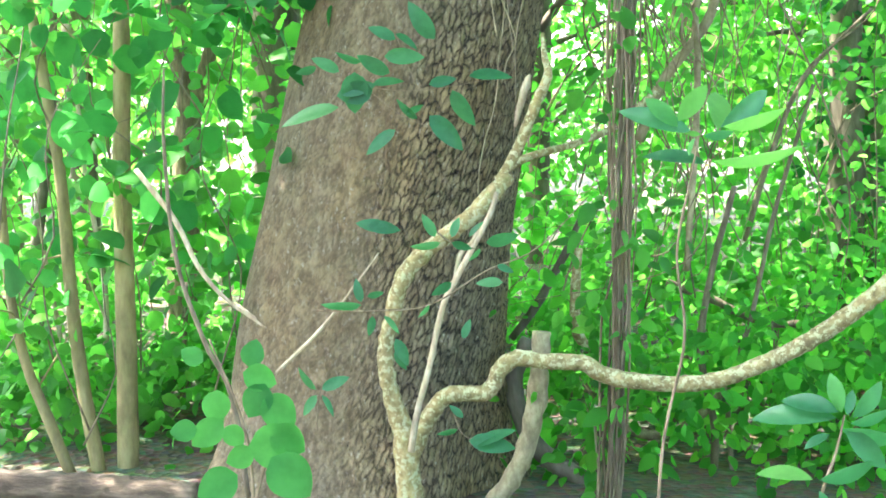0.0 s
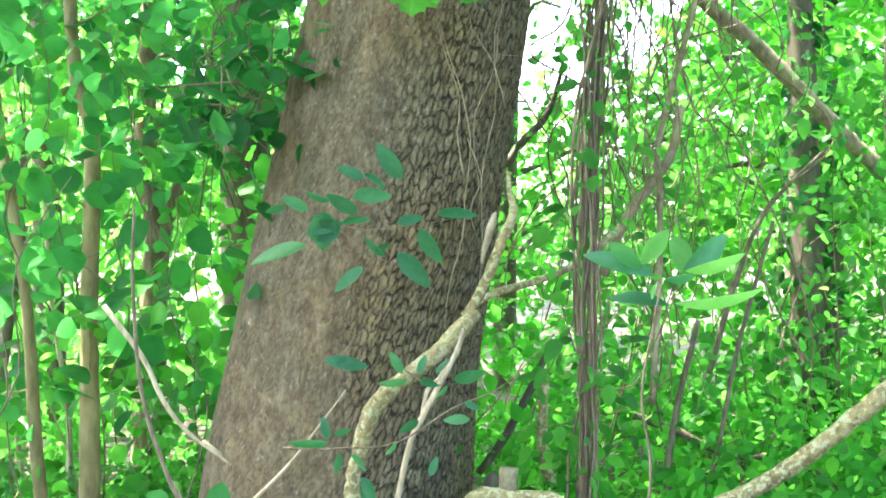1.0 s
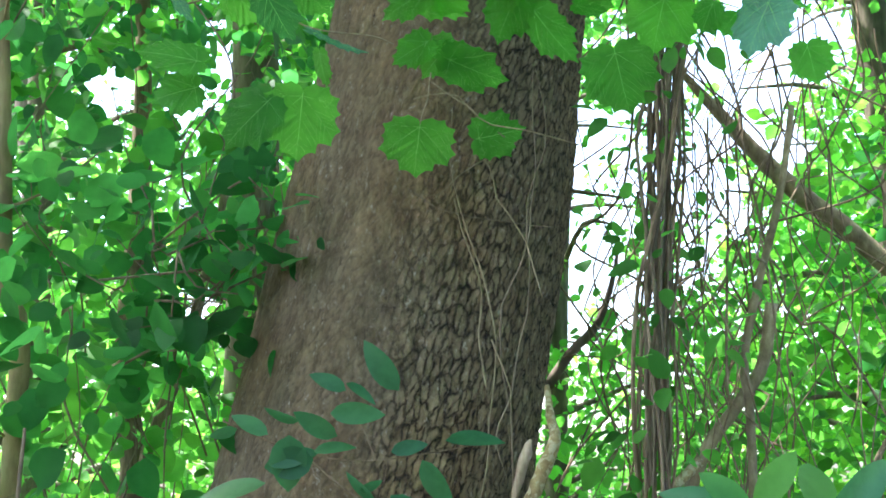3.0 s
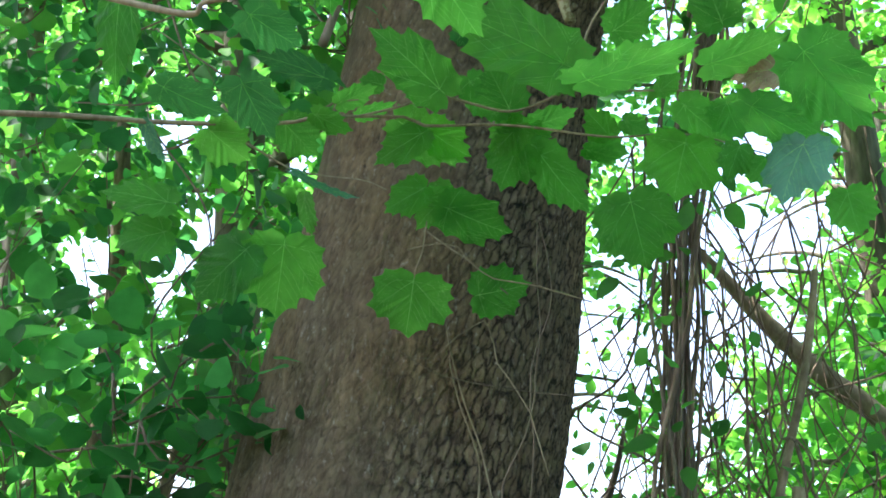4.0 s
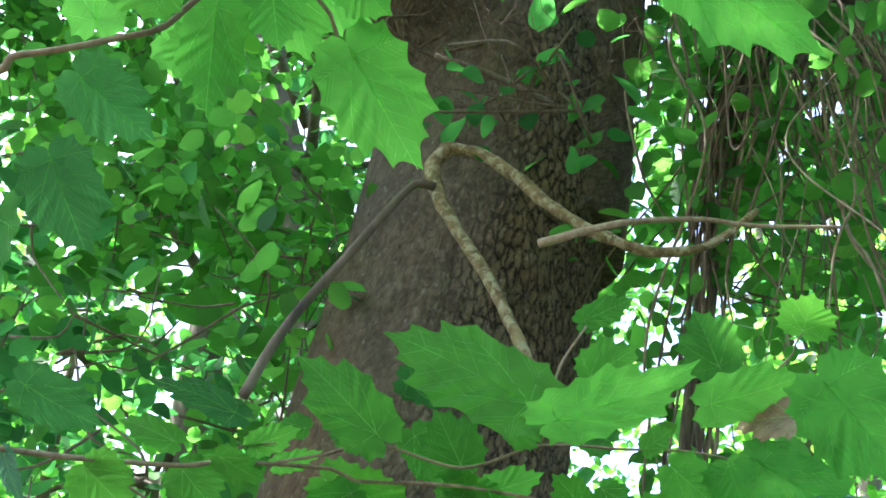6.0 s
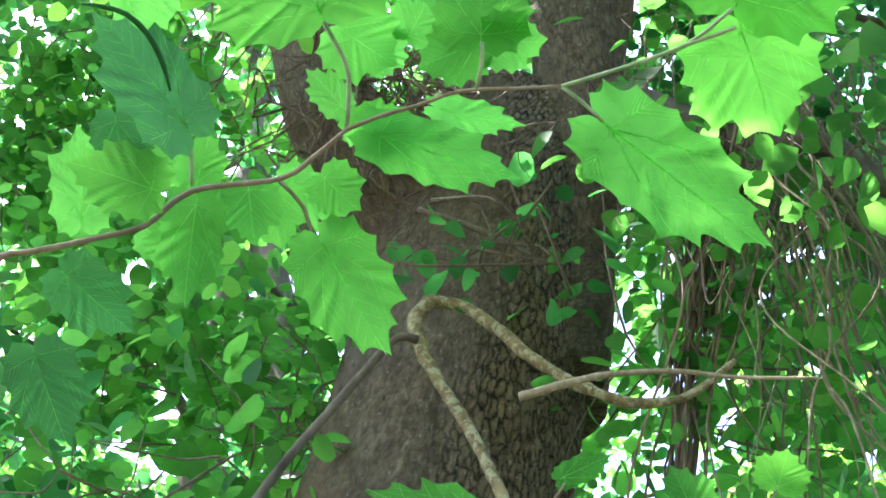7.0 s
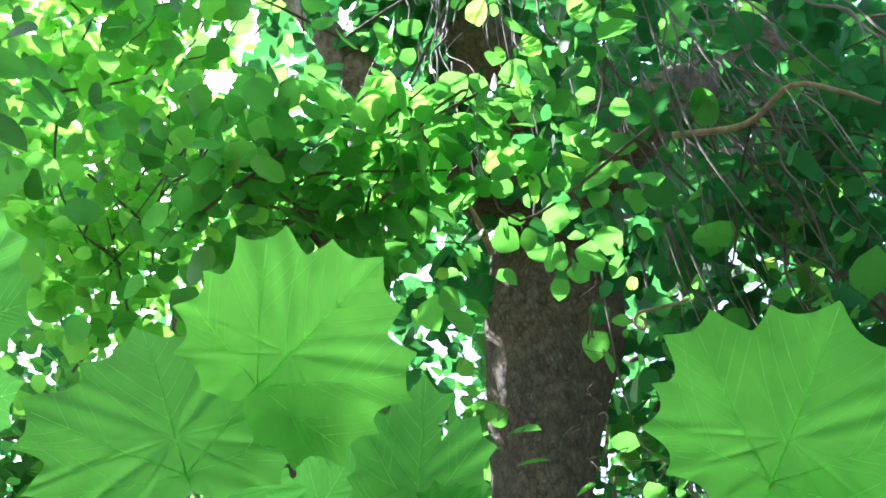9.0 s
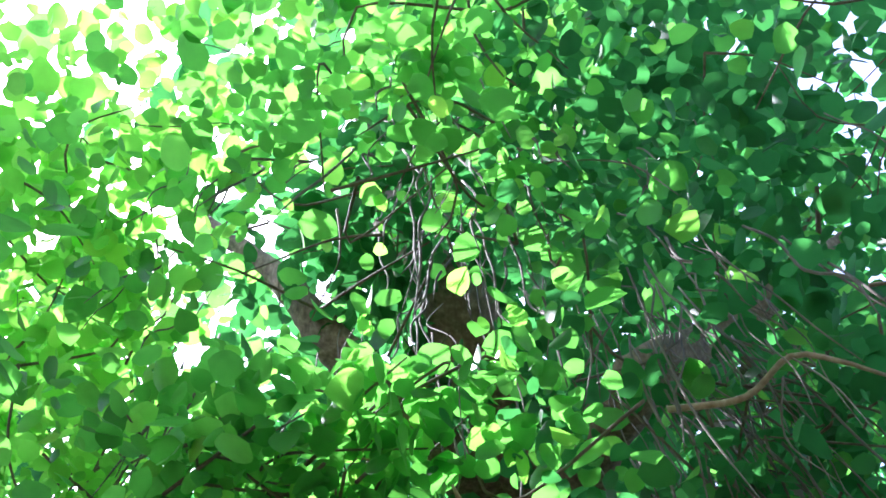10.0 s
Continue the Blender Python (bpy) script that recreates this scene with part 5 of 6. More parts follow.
LEAVES_ONE += [
    ((0.352, 4.037, 2.801), (0.545, 4.024, 2.849), 0.114, (-0.186, -0.841, -0.508), 40),
    ((-0.071, 4.344, 2.812), (0.036, 4.367, 2.780), 0.070, (0.000, -0.891, -0.455), 20),
    ((-0.040, 4.326, 2.808), (-0.122, 4.358, 2.736), 0.093, (0.024, -0.893, -0.450), 15),
    ((-0.271, 4.358, 2.806), (-0.409, 4.385, 2.737), 0.090, (0.118, -0.889, -0.442), 25),
    ((-0.277, 4.449, 2.673), (-0.172, 4.453, 2.677), 0.061, (0.075, -0.912, -0.404), 30),
    ((-0.602, 4.237, 2.828), (-0.723, 4.206, 2.876), 0.069, (0.238, -0.846, -0.478), 30),
    ((-0.780, 3.635, 2.863), (-0.842, 3.753, 2.625), 0.110, (0.350, -0.777, -0.523), 45),
    ((-0.820, 4.178, 2.567), (-0.989, 4.150, 2.603), 0.094, (0.339, -0.855, -0.393), 35),
    ((0.198, 4.337, 2.813), (0.263, 4.357, 2.782), 0.057, (-0.091, -0.886, -0.455), 20),
    ((0.272, 4.238, 2.838), (0.330, 4.223, 2.875), 0.053, (-0.120, -0.864, -0.488), 25),
    ((-0.427, 4.313, 2.831), (-0.331, 4.307, 2.855), 0.051, (0.133, -0.872, -0.471), 40),
    ((-0.367, 4.283, 2.896), (-0.426, 4.272, 2.911), 0.053, (0.139, -0.859, -0.493), 20),
    ((-0.523, 4.250, 2.812), (-0.435, 4.278, 2.767), 0.065, (0.172, -0.871, -0.460), 30),
    ((0.026, 4.243, 2.890), (0.078, 4.268, 2.847), 0.060, (-0.026, -0.871, -0.491), 10),
    ((0.109, 4.363, 2.753), (0.197, 4.381, 2.728), 0.064, (-0.063, -0.898, -0.435), 40),
    ((0.439, 4.194, 2.680), (0.406, 4.230, 2.607), 0.078, (-0.171, -0.890, -0.423), 20),
    ((-0.259, 4.302, 2.872), (-0.331, 4.285, 2.897), 0.053, (0.102, -0.867, -0.487), 30),
    ((0.578, 4.001, 2.745), (0.669, 3.991, 2.774), 0.055, (-0.259, -0.835, -0.486), 40),
]
for i, row in enumerate(LEAVES_ONE):
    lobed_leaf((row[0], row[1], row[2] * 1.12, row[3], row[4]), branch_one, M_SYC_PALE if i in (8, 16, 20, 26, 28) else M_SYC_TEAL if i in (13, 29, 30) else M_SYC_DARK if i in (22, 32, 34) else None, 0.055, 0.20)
dry = lobed_leaf([
    ((0.517, 4.059, 2.794), (0.405, 4.078, 2.804), 0.111, (-0.190, -0.849, -0.493), 35),
][0], branch_one, M_DRY, 0.3, 0.5)
tagged(dry, "curled withered brown leaf")

branch_two = thing("leafy_branch", "sunlit overhanging branch with very large toothed lobed leaves", "branch", group="overhanging branches")
for pts, rr, mat in ((([(-1.345, 3.009, 2.672), (-0.520, 2.885, 2.330), (-0.396, 2.855, 2.304), (-0.325, 2.863, 2.336), (-0.291, 2.863, 2.351), (-0.253, 2.848, 2.380), (-0.178, 2.851, 2.401), (-0.148, 2.839, 2.418), (-0.119, 2.822, 2.436)], [0.009, 0.0045, 0.0029, 0.0028, 0.0027, 0.0027, 0.0025, 0.0023, 0.0021], M_BRANCH),
        ([(-0.119, 2.822, 2.436), (-0.090, 2.815, 2.446), (-0.061, 2.810, 2.453), (-0.017, 2.800, 2.464), (0.033, 2.798, 2.466), (0.074, 2.796, 2.466)], [0.0021, 0.002, 0.0019, 0.0018, 0.0018, 0.0017], M_BRANCH),
        ([(0.074, 2.796, 2.466), (0.127, 2.780, 2.472), (0.184, 2.758, 2.478), (0.220, 2.729, 2.488)], [0.0022, 0.002, 0.002, 0.0017], M_STALK),) +
    (([(-0.120, 2.828, 2.444), (-0.118, 2.790, 2.473), (-0.128, 2.767, 2.487), (-0.142, 2.745, 2.498)], [0.0023, 0.0022, 0.0021, 0.0019], M_STALK),
        ([(0.074, 2.796, 2.466), (0.092, 2.806, 2.457), (0.111, 2.819, 2.445)], [0.002, 0.0019, 0.0016], M_STALK),
        ([(0.179, 2.760, 2.477), (0.205, 2.750, 2.478), (0.224, 2.742, 2.479)], [0.002, 0.002, 0.002], M_STALK),
        ([(-0.003, 2.799, 2.465), (0.002, 2.780, 2.479), (0.002, 2.764, 2.489)], [0.002, 0.002, 0.002], M_STALK),
        ([(-0.266, 2.879, 2.417), (-0.265, 2.853, 2.439), (-0.280, 2.800, 2.474), (-0.275, 2.774, 2.493)], [0.0021, 0.0021, 0.002, 0.002], M_STALK),
        ([(-0.191, 2.895, 2.453), (-0.167, 2.918, 2.440), (-0.158, 2.943, 2.419)], [0.002, 0.002, 0.002], M_BRANCH),)):
    part("twig", mesh_of("twig", *tube(pts, rr, 9, 0.012, 0.1)), mat, branch_two)
LEAVES_TWO = ([((0.233, 2.759, 2.539), (0.285, 2.640, 2.612), 0.206, (-0.218, -0.457, -0.862), 0),
    ((0.241, 2.780, 2.548), (0.292, 2.899, 2.512), 0.146, (-0.217, -0.566, -0.795), -15),
    ((0.113, 2.843, 2.478), (0.277, 2.936, 2.389), 0.108, (-0.163, -0.643, -0.748), 10),
    ((-0.106, 2.683, 2.505), (-0.021, 2.621, 2.608), 0.160, (0.060, -0.435, -0.896), 0),
    ((-0.137, 2.730, 2.473), (-0.189, 2.660, 2.571), 0.195, (0.176, -0.478, -0.860), 10),
    ((0.001, 2.770, 2.497), (0.003, 2.698, 2.586), 0.100, (0.017, -0.506, -0.862), 0),
    ((0.000, 2.781, 2.514), (-0.061, 2.799, 2.498), 0.070, (0.047, -0.559, -0.828), 10),
    ((0.005, 2.774, 2.507), (0.064, 2.775, 2.505), 0.065, (-0.014, -0.549, -0.836), 15)] +
    [((-0.103, 2.861, 2.485), (0.049, 2.906, 2.458), 0.077, (0.043, -0.630, -0.775), 30),
    ((-0.044, 2.875, 2.544), (0.052, 2.896, 2.530), 0.050, (0.014, -0.603, -0.797), 45),
    ((-0.194, 2.920, 2.484), (-0.128, 2.958, 2.466), 0.060, (0.159, -0.650, -0.743), 15),
    ((-0.201, 2.904, 2.456), (-0.189, 2.954, 2.415), 0.073, (0.194, -0.659, -0.727), 10),
    ((-0.268, 2.895, 2.444), (-0.253, 2.855, 2.481), 0.054, (0.253, -0.610, -0.751), 10),
    ((-0.235, 2.754, 2.343), (-0.305, 2.656, 2.383), 0.095, (0.309, -0.540, -0.783), 35),
    ((-0.300, 2.672, 2.437), (-0.241, 2.688, 2.508), 0.113, (0.286, -0.475, -0.832), 20),
    ((-0.264, 2.623, 2.453), (-0.298, 2.542, 2.535), 0.102, (0.303, -0.387, -0.871), 10)] +
    [((-0.127, 2.871, 2.500), (-0.067, 2.858, 2.517), 0.049, (0.105, -0.601, -0.793), 25),
    ((-0.133, 2.867, 2.527), (-0.168, 2.828, 2.548), 0.055, (0.151, -0.575, -0.804), 40),
    ((-0.136, 2.790, 2.555), (-0.077, 2.827, 2.538), 0.088, (0.114, -0.550, -0.827), 10),
    ((-0.319, 2.937, 2.428), (-0.267, 2.969, 2.418), 0.060, (0.275, -0.662, -0.697), 20),
    ((-0.282, 2.908, 2.468), (-0.312, 2.860, 2.495), 0.050, (0.278, -0.602, -0.748), 30),
    ((-0.318, 2.791, 2.414), (-0.307, 2.853, 2.368), 0.059, (0.320, -0.600, -0.733), 25),
    ((-0.271, 2.911, 2.401), (-0.293, 2.942, 2.362), 0.067, (0.277, -0.668, -0.691), 10),
    ((-0.071, 2.820, 2.580), (-0.047, 2.783, 2.605), 0.065, (0.069, -0.529, -0.846), 10)] +
    [((-0.111, 2.835, 2.565), (-0.067, 2.812, 2.586), 0.060, (0.095, -0.549, -0.830), 20),
    ((-0.070, 2.733, 2.597), (-0.031, 2.784, 2.570), 0.063, (0.063, -0.505, -0.861), 20),
    ((-0.361, 2.889, 2.381), (-0.359, 2.814, 2.444), 0.067, (0.349, -0.600, -0.720), 20)])
LEAVES_TWO += [
    ((-0.146, 2.912, 2.389), (-0.080, 2.999, 2.312), 0.097, (0.098, -0.703, -0.704), 10),
    ((-0.210, 2.869, 2.413), (-0.205, 2.913, 2.376), 0.063, (0.178, -0.648, -0.741), 10),
    ((-0.255, 2.872, 2.399), (-0.269, 2.948, 2.324), 0.068, (0.224, -0.664, -0.714), 20),
    ((-0.353, 2.867, 2.297), (-0.294, 2.920, 2.269), 0.070, (0.287, -0.679, -0.676), 20),
    ((-0.277, 2.831, 2.359), (-0.353, 2.795, 2.360), 0.075, (0.280, -0.608, -0.743), 20),
    ((-0.357, 2.875, 2.213), (-0.329, 2.935, 2.157), 0.077, (0.318, -0.720, -0.617), 30),
    ((-0.144, 2.868, 2.428), (-0.108, 2.898, 2.407), 0.057, (0.109, -0.641, -0.760), 10),
]
for i, row in enumerate(LEAVES_TWO):
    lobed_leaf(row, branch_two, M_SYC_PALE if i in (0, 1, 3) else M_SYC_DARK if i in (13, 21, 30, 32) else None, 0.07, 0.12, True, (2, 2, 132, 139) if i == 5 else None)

RIM = [(-0.312, 2.657, 2.380), (-0.296, 2.659, 2.379), (-0.277, 2.664, 2.376), (-0.261, 2.677, 2.368), (-0.250, 2.695, 2.356), (-0.244, 2.714, 2.343)]
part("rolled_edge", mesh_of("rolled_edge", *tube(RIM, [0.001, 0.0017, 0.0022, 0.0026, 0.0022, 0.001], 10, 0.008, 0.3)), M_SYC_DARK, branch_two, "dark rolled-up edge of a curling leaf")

# ---- climbers over the upper trunk ----


def leaf_mass(name, lab, n, centres, spread, leaf, mat, tmpl, flat=0.8, face=((0, -0.1, 1.0), 0.5)):
    t = thing(name, lab, "climber")
    p, f, u, s = clumps(n, np.array(centres), spread, leaf, flat, *face)
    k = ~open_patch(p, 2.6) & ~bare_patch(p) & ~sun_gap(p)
    p, f, u, s = p[k], f[k], u[k], s[k]
    # Sunlight is put into leaf colour, more often left of x = 0.25.
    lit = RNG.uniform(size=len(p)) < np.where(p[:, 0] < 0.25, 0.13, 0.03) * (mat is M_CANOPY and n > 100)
    # Shade of the crown's right side is painted with the dark leaf colour.
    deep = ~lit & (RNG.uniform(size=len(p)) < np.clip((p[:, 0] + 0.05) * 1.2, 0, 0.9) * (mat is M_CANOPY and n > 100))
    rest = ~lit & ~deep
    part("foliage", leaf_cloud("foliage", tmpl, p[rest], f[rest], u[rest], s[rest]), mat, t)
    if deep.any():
        part("foliage", leaf_cloud("foliage", tmpl, p[deep], f[deep], u[deep], s[deep]), M_DARKLEAF, t, "dark green leaves with the right side's shade in their colour")
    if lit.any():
        part("foliage", leaf_cloud("foliage", tmpl, p[lit], f[lit], u[lit], s[lit]), M_YELLOW, t, "leaves painted yellow-green as sunlit spots among the darker ones")
    cs = np.array(centres)
    for k in range(min(30, len(cs) // 3)):
        a, b = cs[RNG.integers(0, len(cs))], cs[RNG.integers(0, len(cs))]
        d = (b - a) * min(1.0, 0.4 / (np.linalg.norm(b - a) + 1e-6))
        part("stem", mesh_of("stem", *tube([a, a + d * 0.5 + RNG.normal(size=3) * 0.08, a + d], [0.0045, 0.0035, 0.002], 6, 0.06)), M_TWIG, t)
    return t


def box_centres(n, corners, jitter):
    """Points scattered over a patch given by its outline's corners."""
    c = np.array(corners)
    w = RNG.dirichlet(np.ones(len(c)) * 0.32, n)
    return w @ c + RNG.normal(size=(n, 3)) * jitter


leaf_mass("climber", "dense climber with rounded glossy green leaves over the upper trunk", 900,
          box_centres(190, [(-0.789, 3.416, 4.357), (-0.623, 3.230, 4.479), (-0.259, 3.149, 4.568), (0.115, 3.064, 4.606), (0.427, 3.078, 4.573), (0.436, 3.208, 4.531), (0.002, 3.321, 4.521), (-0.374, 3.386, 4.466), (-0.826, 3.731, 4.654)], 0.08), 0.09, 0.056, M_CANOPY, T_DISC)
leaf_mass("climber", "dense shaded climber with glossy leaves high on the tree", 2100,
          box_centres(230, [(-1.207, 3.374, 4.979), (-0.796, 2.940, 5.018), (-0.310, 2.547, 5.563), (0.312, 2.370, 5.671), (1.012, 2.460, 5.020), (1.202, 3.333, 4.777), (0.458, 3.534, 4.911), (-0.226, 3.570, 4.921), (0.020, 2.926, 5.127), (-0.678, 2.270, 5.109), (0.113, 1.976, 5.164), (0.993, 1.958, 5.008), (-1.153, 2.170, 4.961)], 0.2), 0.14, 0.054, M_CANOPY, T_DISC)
# Shade inside the crown is painted with the dark leaf material.
leaf_mass("climber", "foliage of the crown far above, its shade painted in dark green", 4200,
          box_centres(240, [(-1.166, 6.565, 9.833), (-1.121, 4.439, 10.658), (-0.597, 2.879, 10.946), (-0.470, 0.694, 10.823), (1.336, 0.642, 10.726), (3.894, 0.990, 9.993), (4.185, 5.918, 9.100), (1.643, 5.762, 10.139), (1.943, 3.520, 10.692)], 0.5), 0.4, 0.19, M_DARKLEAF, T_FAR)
leaf_mass("climber", "leaves hanging over the path with shade painted into their green", 170,
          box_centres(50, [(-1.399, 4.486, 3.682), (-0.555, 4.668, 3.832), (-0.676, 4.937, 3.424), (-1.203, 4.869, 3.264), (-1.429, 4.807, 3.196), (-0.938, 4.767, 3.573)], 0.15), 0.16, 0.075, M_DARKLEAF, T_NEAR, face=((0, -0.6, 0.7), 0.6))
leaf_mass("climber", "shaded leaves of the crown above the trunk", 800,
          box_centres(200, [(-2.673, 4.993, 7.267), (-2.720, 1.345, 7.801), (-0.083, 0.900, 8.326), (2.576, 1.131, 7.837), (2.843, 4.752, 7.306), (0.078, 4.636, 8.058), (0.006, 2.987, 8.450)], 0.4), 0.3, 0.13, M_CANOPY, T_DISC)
leaf_mass("climber", "foliage behind the upper trunk, deep shade painted into its colour", 1700,
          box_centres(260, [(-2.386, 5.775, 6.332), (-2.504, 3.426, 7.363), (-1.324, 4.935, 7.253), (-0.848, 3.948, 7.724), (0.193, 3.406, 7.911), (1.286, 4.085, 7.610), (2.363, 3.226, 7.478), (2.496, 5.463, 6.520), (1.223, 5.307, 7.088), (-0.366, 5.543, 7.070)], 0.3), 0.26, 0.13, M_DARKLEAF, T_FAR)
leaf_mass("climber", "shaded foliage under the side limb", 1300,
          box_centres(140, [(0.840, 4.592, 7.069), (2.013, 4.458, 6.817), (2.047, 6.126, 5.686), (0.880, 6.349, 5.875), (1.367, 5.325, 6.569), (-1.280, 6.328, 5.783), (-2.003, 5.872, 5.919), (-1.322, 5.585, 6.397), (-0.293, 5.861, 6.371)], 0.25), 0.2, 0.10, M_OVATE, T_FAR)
leaf_mass("climber", "foliage behind the bunched stems, darkened in colour for shade", 600,
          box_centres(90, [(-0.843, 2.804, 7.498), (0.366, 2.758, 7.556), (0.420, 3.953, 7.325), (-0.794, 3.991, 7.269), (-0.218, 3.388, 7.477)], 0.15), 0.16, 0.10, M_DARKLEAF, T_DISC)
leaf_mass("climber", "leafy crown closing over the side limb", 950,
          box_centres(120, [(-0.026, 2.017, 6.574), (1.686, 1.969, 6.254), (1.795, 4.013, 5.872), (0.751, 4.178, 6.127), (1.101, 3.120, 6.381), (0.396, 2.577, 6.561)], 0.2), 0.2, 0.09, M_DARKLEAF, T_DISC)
# Sun on the high leaves is painted by their yellow-green material.
leaf_mass("climber", "bright crown leaves with sunlight put into their yellow-green colour", 1700,
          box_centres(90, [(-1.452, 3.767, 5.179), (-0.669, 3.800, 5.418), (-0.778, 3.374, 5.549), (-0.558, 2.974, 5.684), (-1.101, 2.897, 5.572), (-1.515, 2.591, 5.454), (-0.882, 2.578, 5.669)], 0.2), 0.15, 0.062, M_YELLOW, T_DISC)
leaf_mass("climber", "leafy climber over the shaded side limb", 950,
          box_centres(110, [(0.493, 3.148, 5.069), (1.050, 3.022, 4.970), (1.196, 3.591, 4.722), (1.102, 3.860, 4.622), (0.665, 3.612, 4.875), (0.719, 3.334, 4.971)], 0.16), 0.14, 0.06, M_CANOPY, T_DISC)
leaf_mass("climber", "leafy ivy hanging beside the trunk", 280,
          box_centres(90, [(-0.855, 5.200, 4.424), (-0.578, 5.200, 4.211), (-0.443, 5.200, 3.632), (-0.628, 5.200, 3.361), (-0.739, 5.200, 3.626), (-0.458, 5.200, 3.222), (-0.836, 5.200, 4.735)], 0.14), 0.16, 0.08, M_OVATE, T_ROUND)
leaf_mass("climber", "dark ivy along the edge of the trunk", 200,
          box_centres(60, [(-0.912, 5.000, 1.892), (-1.254, 5.000, 2.057), (-0.671, 5.000, 2.590), (-0.781, 5.000, 2.317), (-1.045, 5.000, 2.221), (-1.411, 5.000, 2.328), (-1.158, 5.000, 1.878)], 0.1), 0.11, 0.085, M_DARKLEAF, T_ROUND)
leaf_mass("climber", "climber leaves whose yellow-green colour carries painted sunlight", 500,
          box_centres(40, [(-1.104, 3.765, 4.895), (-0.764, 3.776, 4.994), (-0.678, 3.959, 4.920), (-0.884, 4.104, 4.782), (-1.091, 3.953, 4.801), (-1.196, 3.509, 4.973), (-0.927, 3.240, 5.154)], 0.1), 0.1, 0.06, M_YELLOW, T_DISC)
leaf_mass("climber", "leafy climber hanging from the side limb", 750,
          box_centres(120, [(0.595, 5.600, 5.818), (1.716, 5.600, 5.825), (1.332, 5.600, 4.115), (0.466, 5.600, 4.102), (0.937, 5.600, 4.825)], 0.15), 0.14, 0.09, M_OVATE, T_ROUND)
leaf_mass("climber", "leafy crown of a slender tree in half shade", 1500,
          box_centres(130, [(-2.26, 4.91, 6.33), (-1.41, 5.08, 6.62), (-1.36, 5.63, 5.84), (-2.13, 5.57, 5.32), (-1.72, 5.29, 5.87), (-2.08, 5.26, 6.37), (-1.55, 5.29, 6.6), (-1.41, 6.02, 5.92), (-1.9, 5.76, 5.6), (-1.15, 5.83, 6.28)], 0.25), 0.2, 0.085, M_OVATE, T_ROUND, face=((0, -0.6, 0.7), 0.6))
leaf_mass("climber", "leaves behind the branch, painted yellow-green to look sunlit", 420,
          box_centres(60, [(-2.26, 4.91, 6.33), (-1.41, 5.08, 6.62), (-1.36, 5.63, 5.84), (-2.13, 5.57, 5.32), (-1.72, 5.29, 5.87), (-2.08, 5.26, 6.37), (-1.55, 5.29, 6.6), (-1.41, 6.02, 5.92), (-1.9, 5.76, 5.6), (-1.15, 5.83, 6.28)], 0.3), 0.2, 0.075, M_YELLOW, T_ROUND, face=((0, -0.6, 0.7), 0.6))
leaf_mass("climber", "crown leaves beside the upper trunk, painted dark as deep shade", 1300,
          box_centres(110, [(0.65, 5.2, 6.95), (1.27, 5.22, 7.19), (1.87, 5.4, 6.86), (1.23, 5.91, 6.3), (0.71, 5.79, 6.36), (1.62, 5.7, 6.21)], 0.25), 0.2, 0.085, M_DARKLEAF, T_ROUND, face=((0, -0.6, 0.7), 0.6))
leaf_mass("climber", "leaves behind the hanging stems with shade put into their colour", 1500,
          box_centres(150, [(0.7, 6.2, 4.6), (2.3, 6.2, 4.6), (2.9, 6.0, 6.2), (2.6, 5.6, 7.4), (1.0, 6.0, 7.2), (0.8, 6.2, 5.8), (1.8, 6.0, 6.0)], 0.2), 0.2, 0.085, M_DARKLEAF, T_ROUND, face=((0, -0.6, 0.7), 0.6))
leaf_mass("climber", "leafy climber in the shade behind the branch", 1300,
          box_centres(120, [(-2.089, 5.600, 5.802), (-1.192, 5.600, 4.950), (-0.600, 5.600, 4.666), (-0.543, 5.600, 4.088), (-1.599, 5.600, 4.073), (-1.114, 5.600, 4.525)], 0.2), 0.18, 0.085, M_OVATE, T_ROUND)


def strand_mass(name, lab, n, tops, length, r, mat, sway=0.08, lean=0.16):
    """Many thin hanging stems, each a part of the tangle."""
    t = thing(name, lab, "vines")
    for k in range(n):
        a = np.array(tops[RNG.integers(0, len(tops))]) + RNG.normal(size=3) * 0.12
        l = length * RNG.uniform(0.4, 1.2)
        d = np.array([RNG.normal() * lean, RNG.normal() * lean * 0.75, -1.0])
        pts = [a + d * l * s + RNG.normal(size=3) * sway * l * (s > 0) for s in (0, 0.25, 0.5, 0.75, 1.0)]
        if sun_gap(np.array(pts)).sum() > 2:
            continue
        part("strand", mesh_of("strand", *tube(pts, [r * RNG.uniform(0.5, 1.4)] * 4 + [0.001], 5, 0.06)), mat, t)
    return t


strand_mass("vine_tangle", "tangle of thin hanging dead vine stems under a limb", 80,
            box_centres(60, [(0.415, 4.800, 5.309), (0.678, 4.800, 5.141), (0.912, 4.800, 5.014), (1.153, 4.800, 4.984), (1.310, 4.800, 4.776), (1.152, 4.800, 5.638), (0.740, 4.800, 5.715)], 0.1), 1.3, 0.0038, M_STRAND, 0.05)
strand_mass("vine_tangle", "pale dry hanging vine stems", 85,
            box_centres(40, [(0.819, 4.700, 4.853), (1.092, 4.700, 4.854), (1.261, 4.700, 4.654), (1.400, 4.700, 5.271)], 0.1), 1.5, 0.0035, M_VINE_GREY, 0.04)
strand_mass("vine_tangle", "tangle of dead stems over the broken fork", 170,
            box_centres(60, [(-0.879, 4.800, 5.425), (-0.532, 4.800, 5.654), (-0.225, 4.800, 5.431), (0.139, 4.800, 5.192), (0.078, 4.800, 4.906), (-0.374, 4.800, 4.726)], 0.1), 0.45, 0.0036, M_STRAND, 0.25)
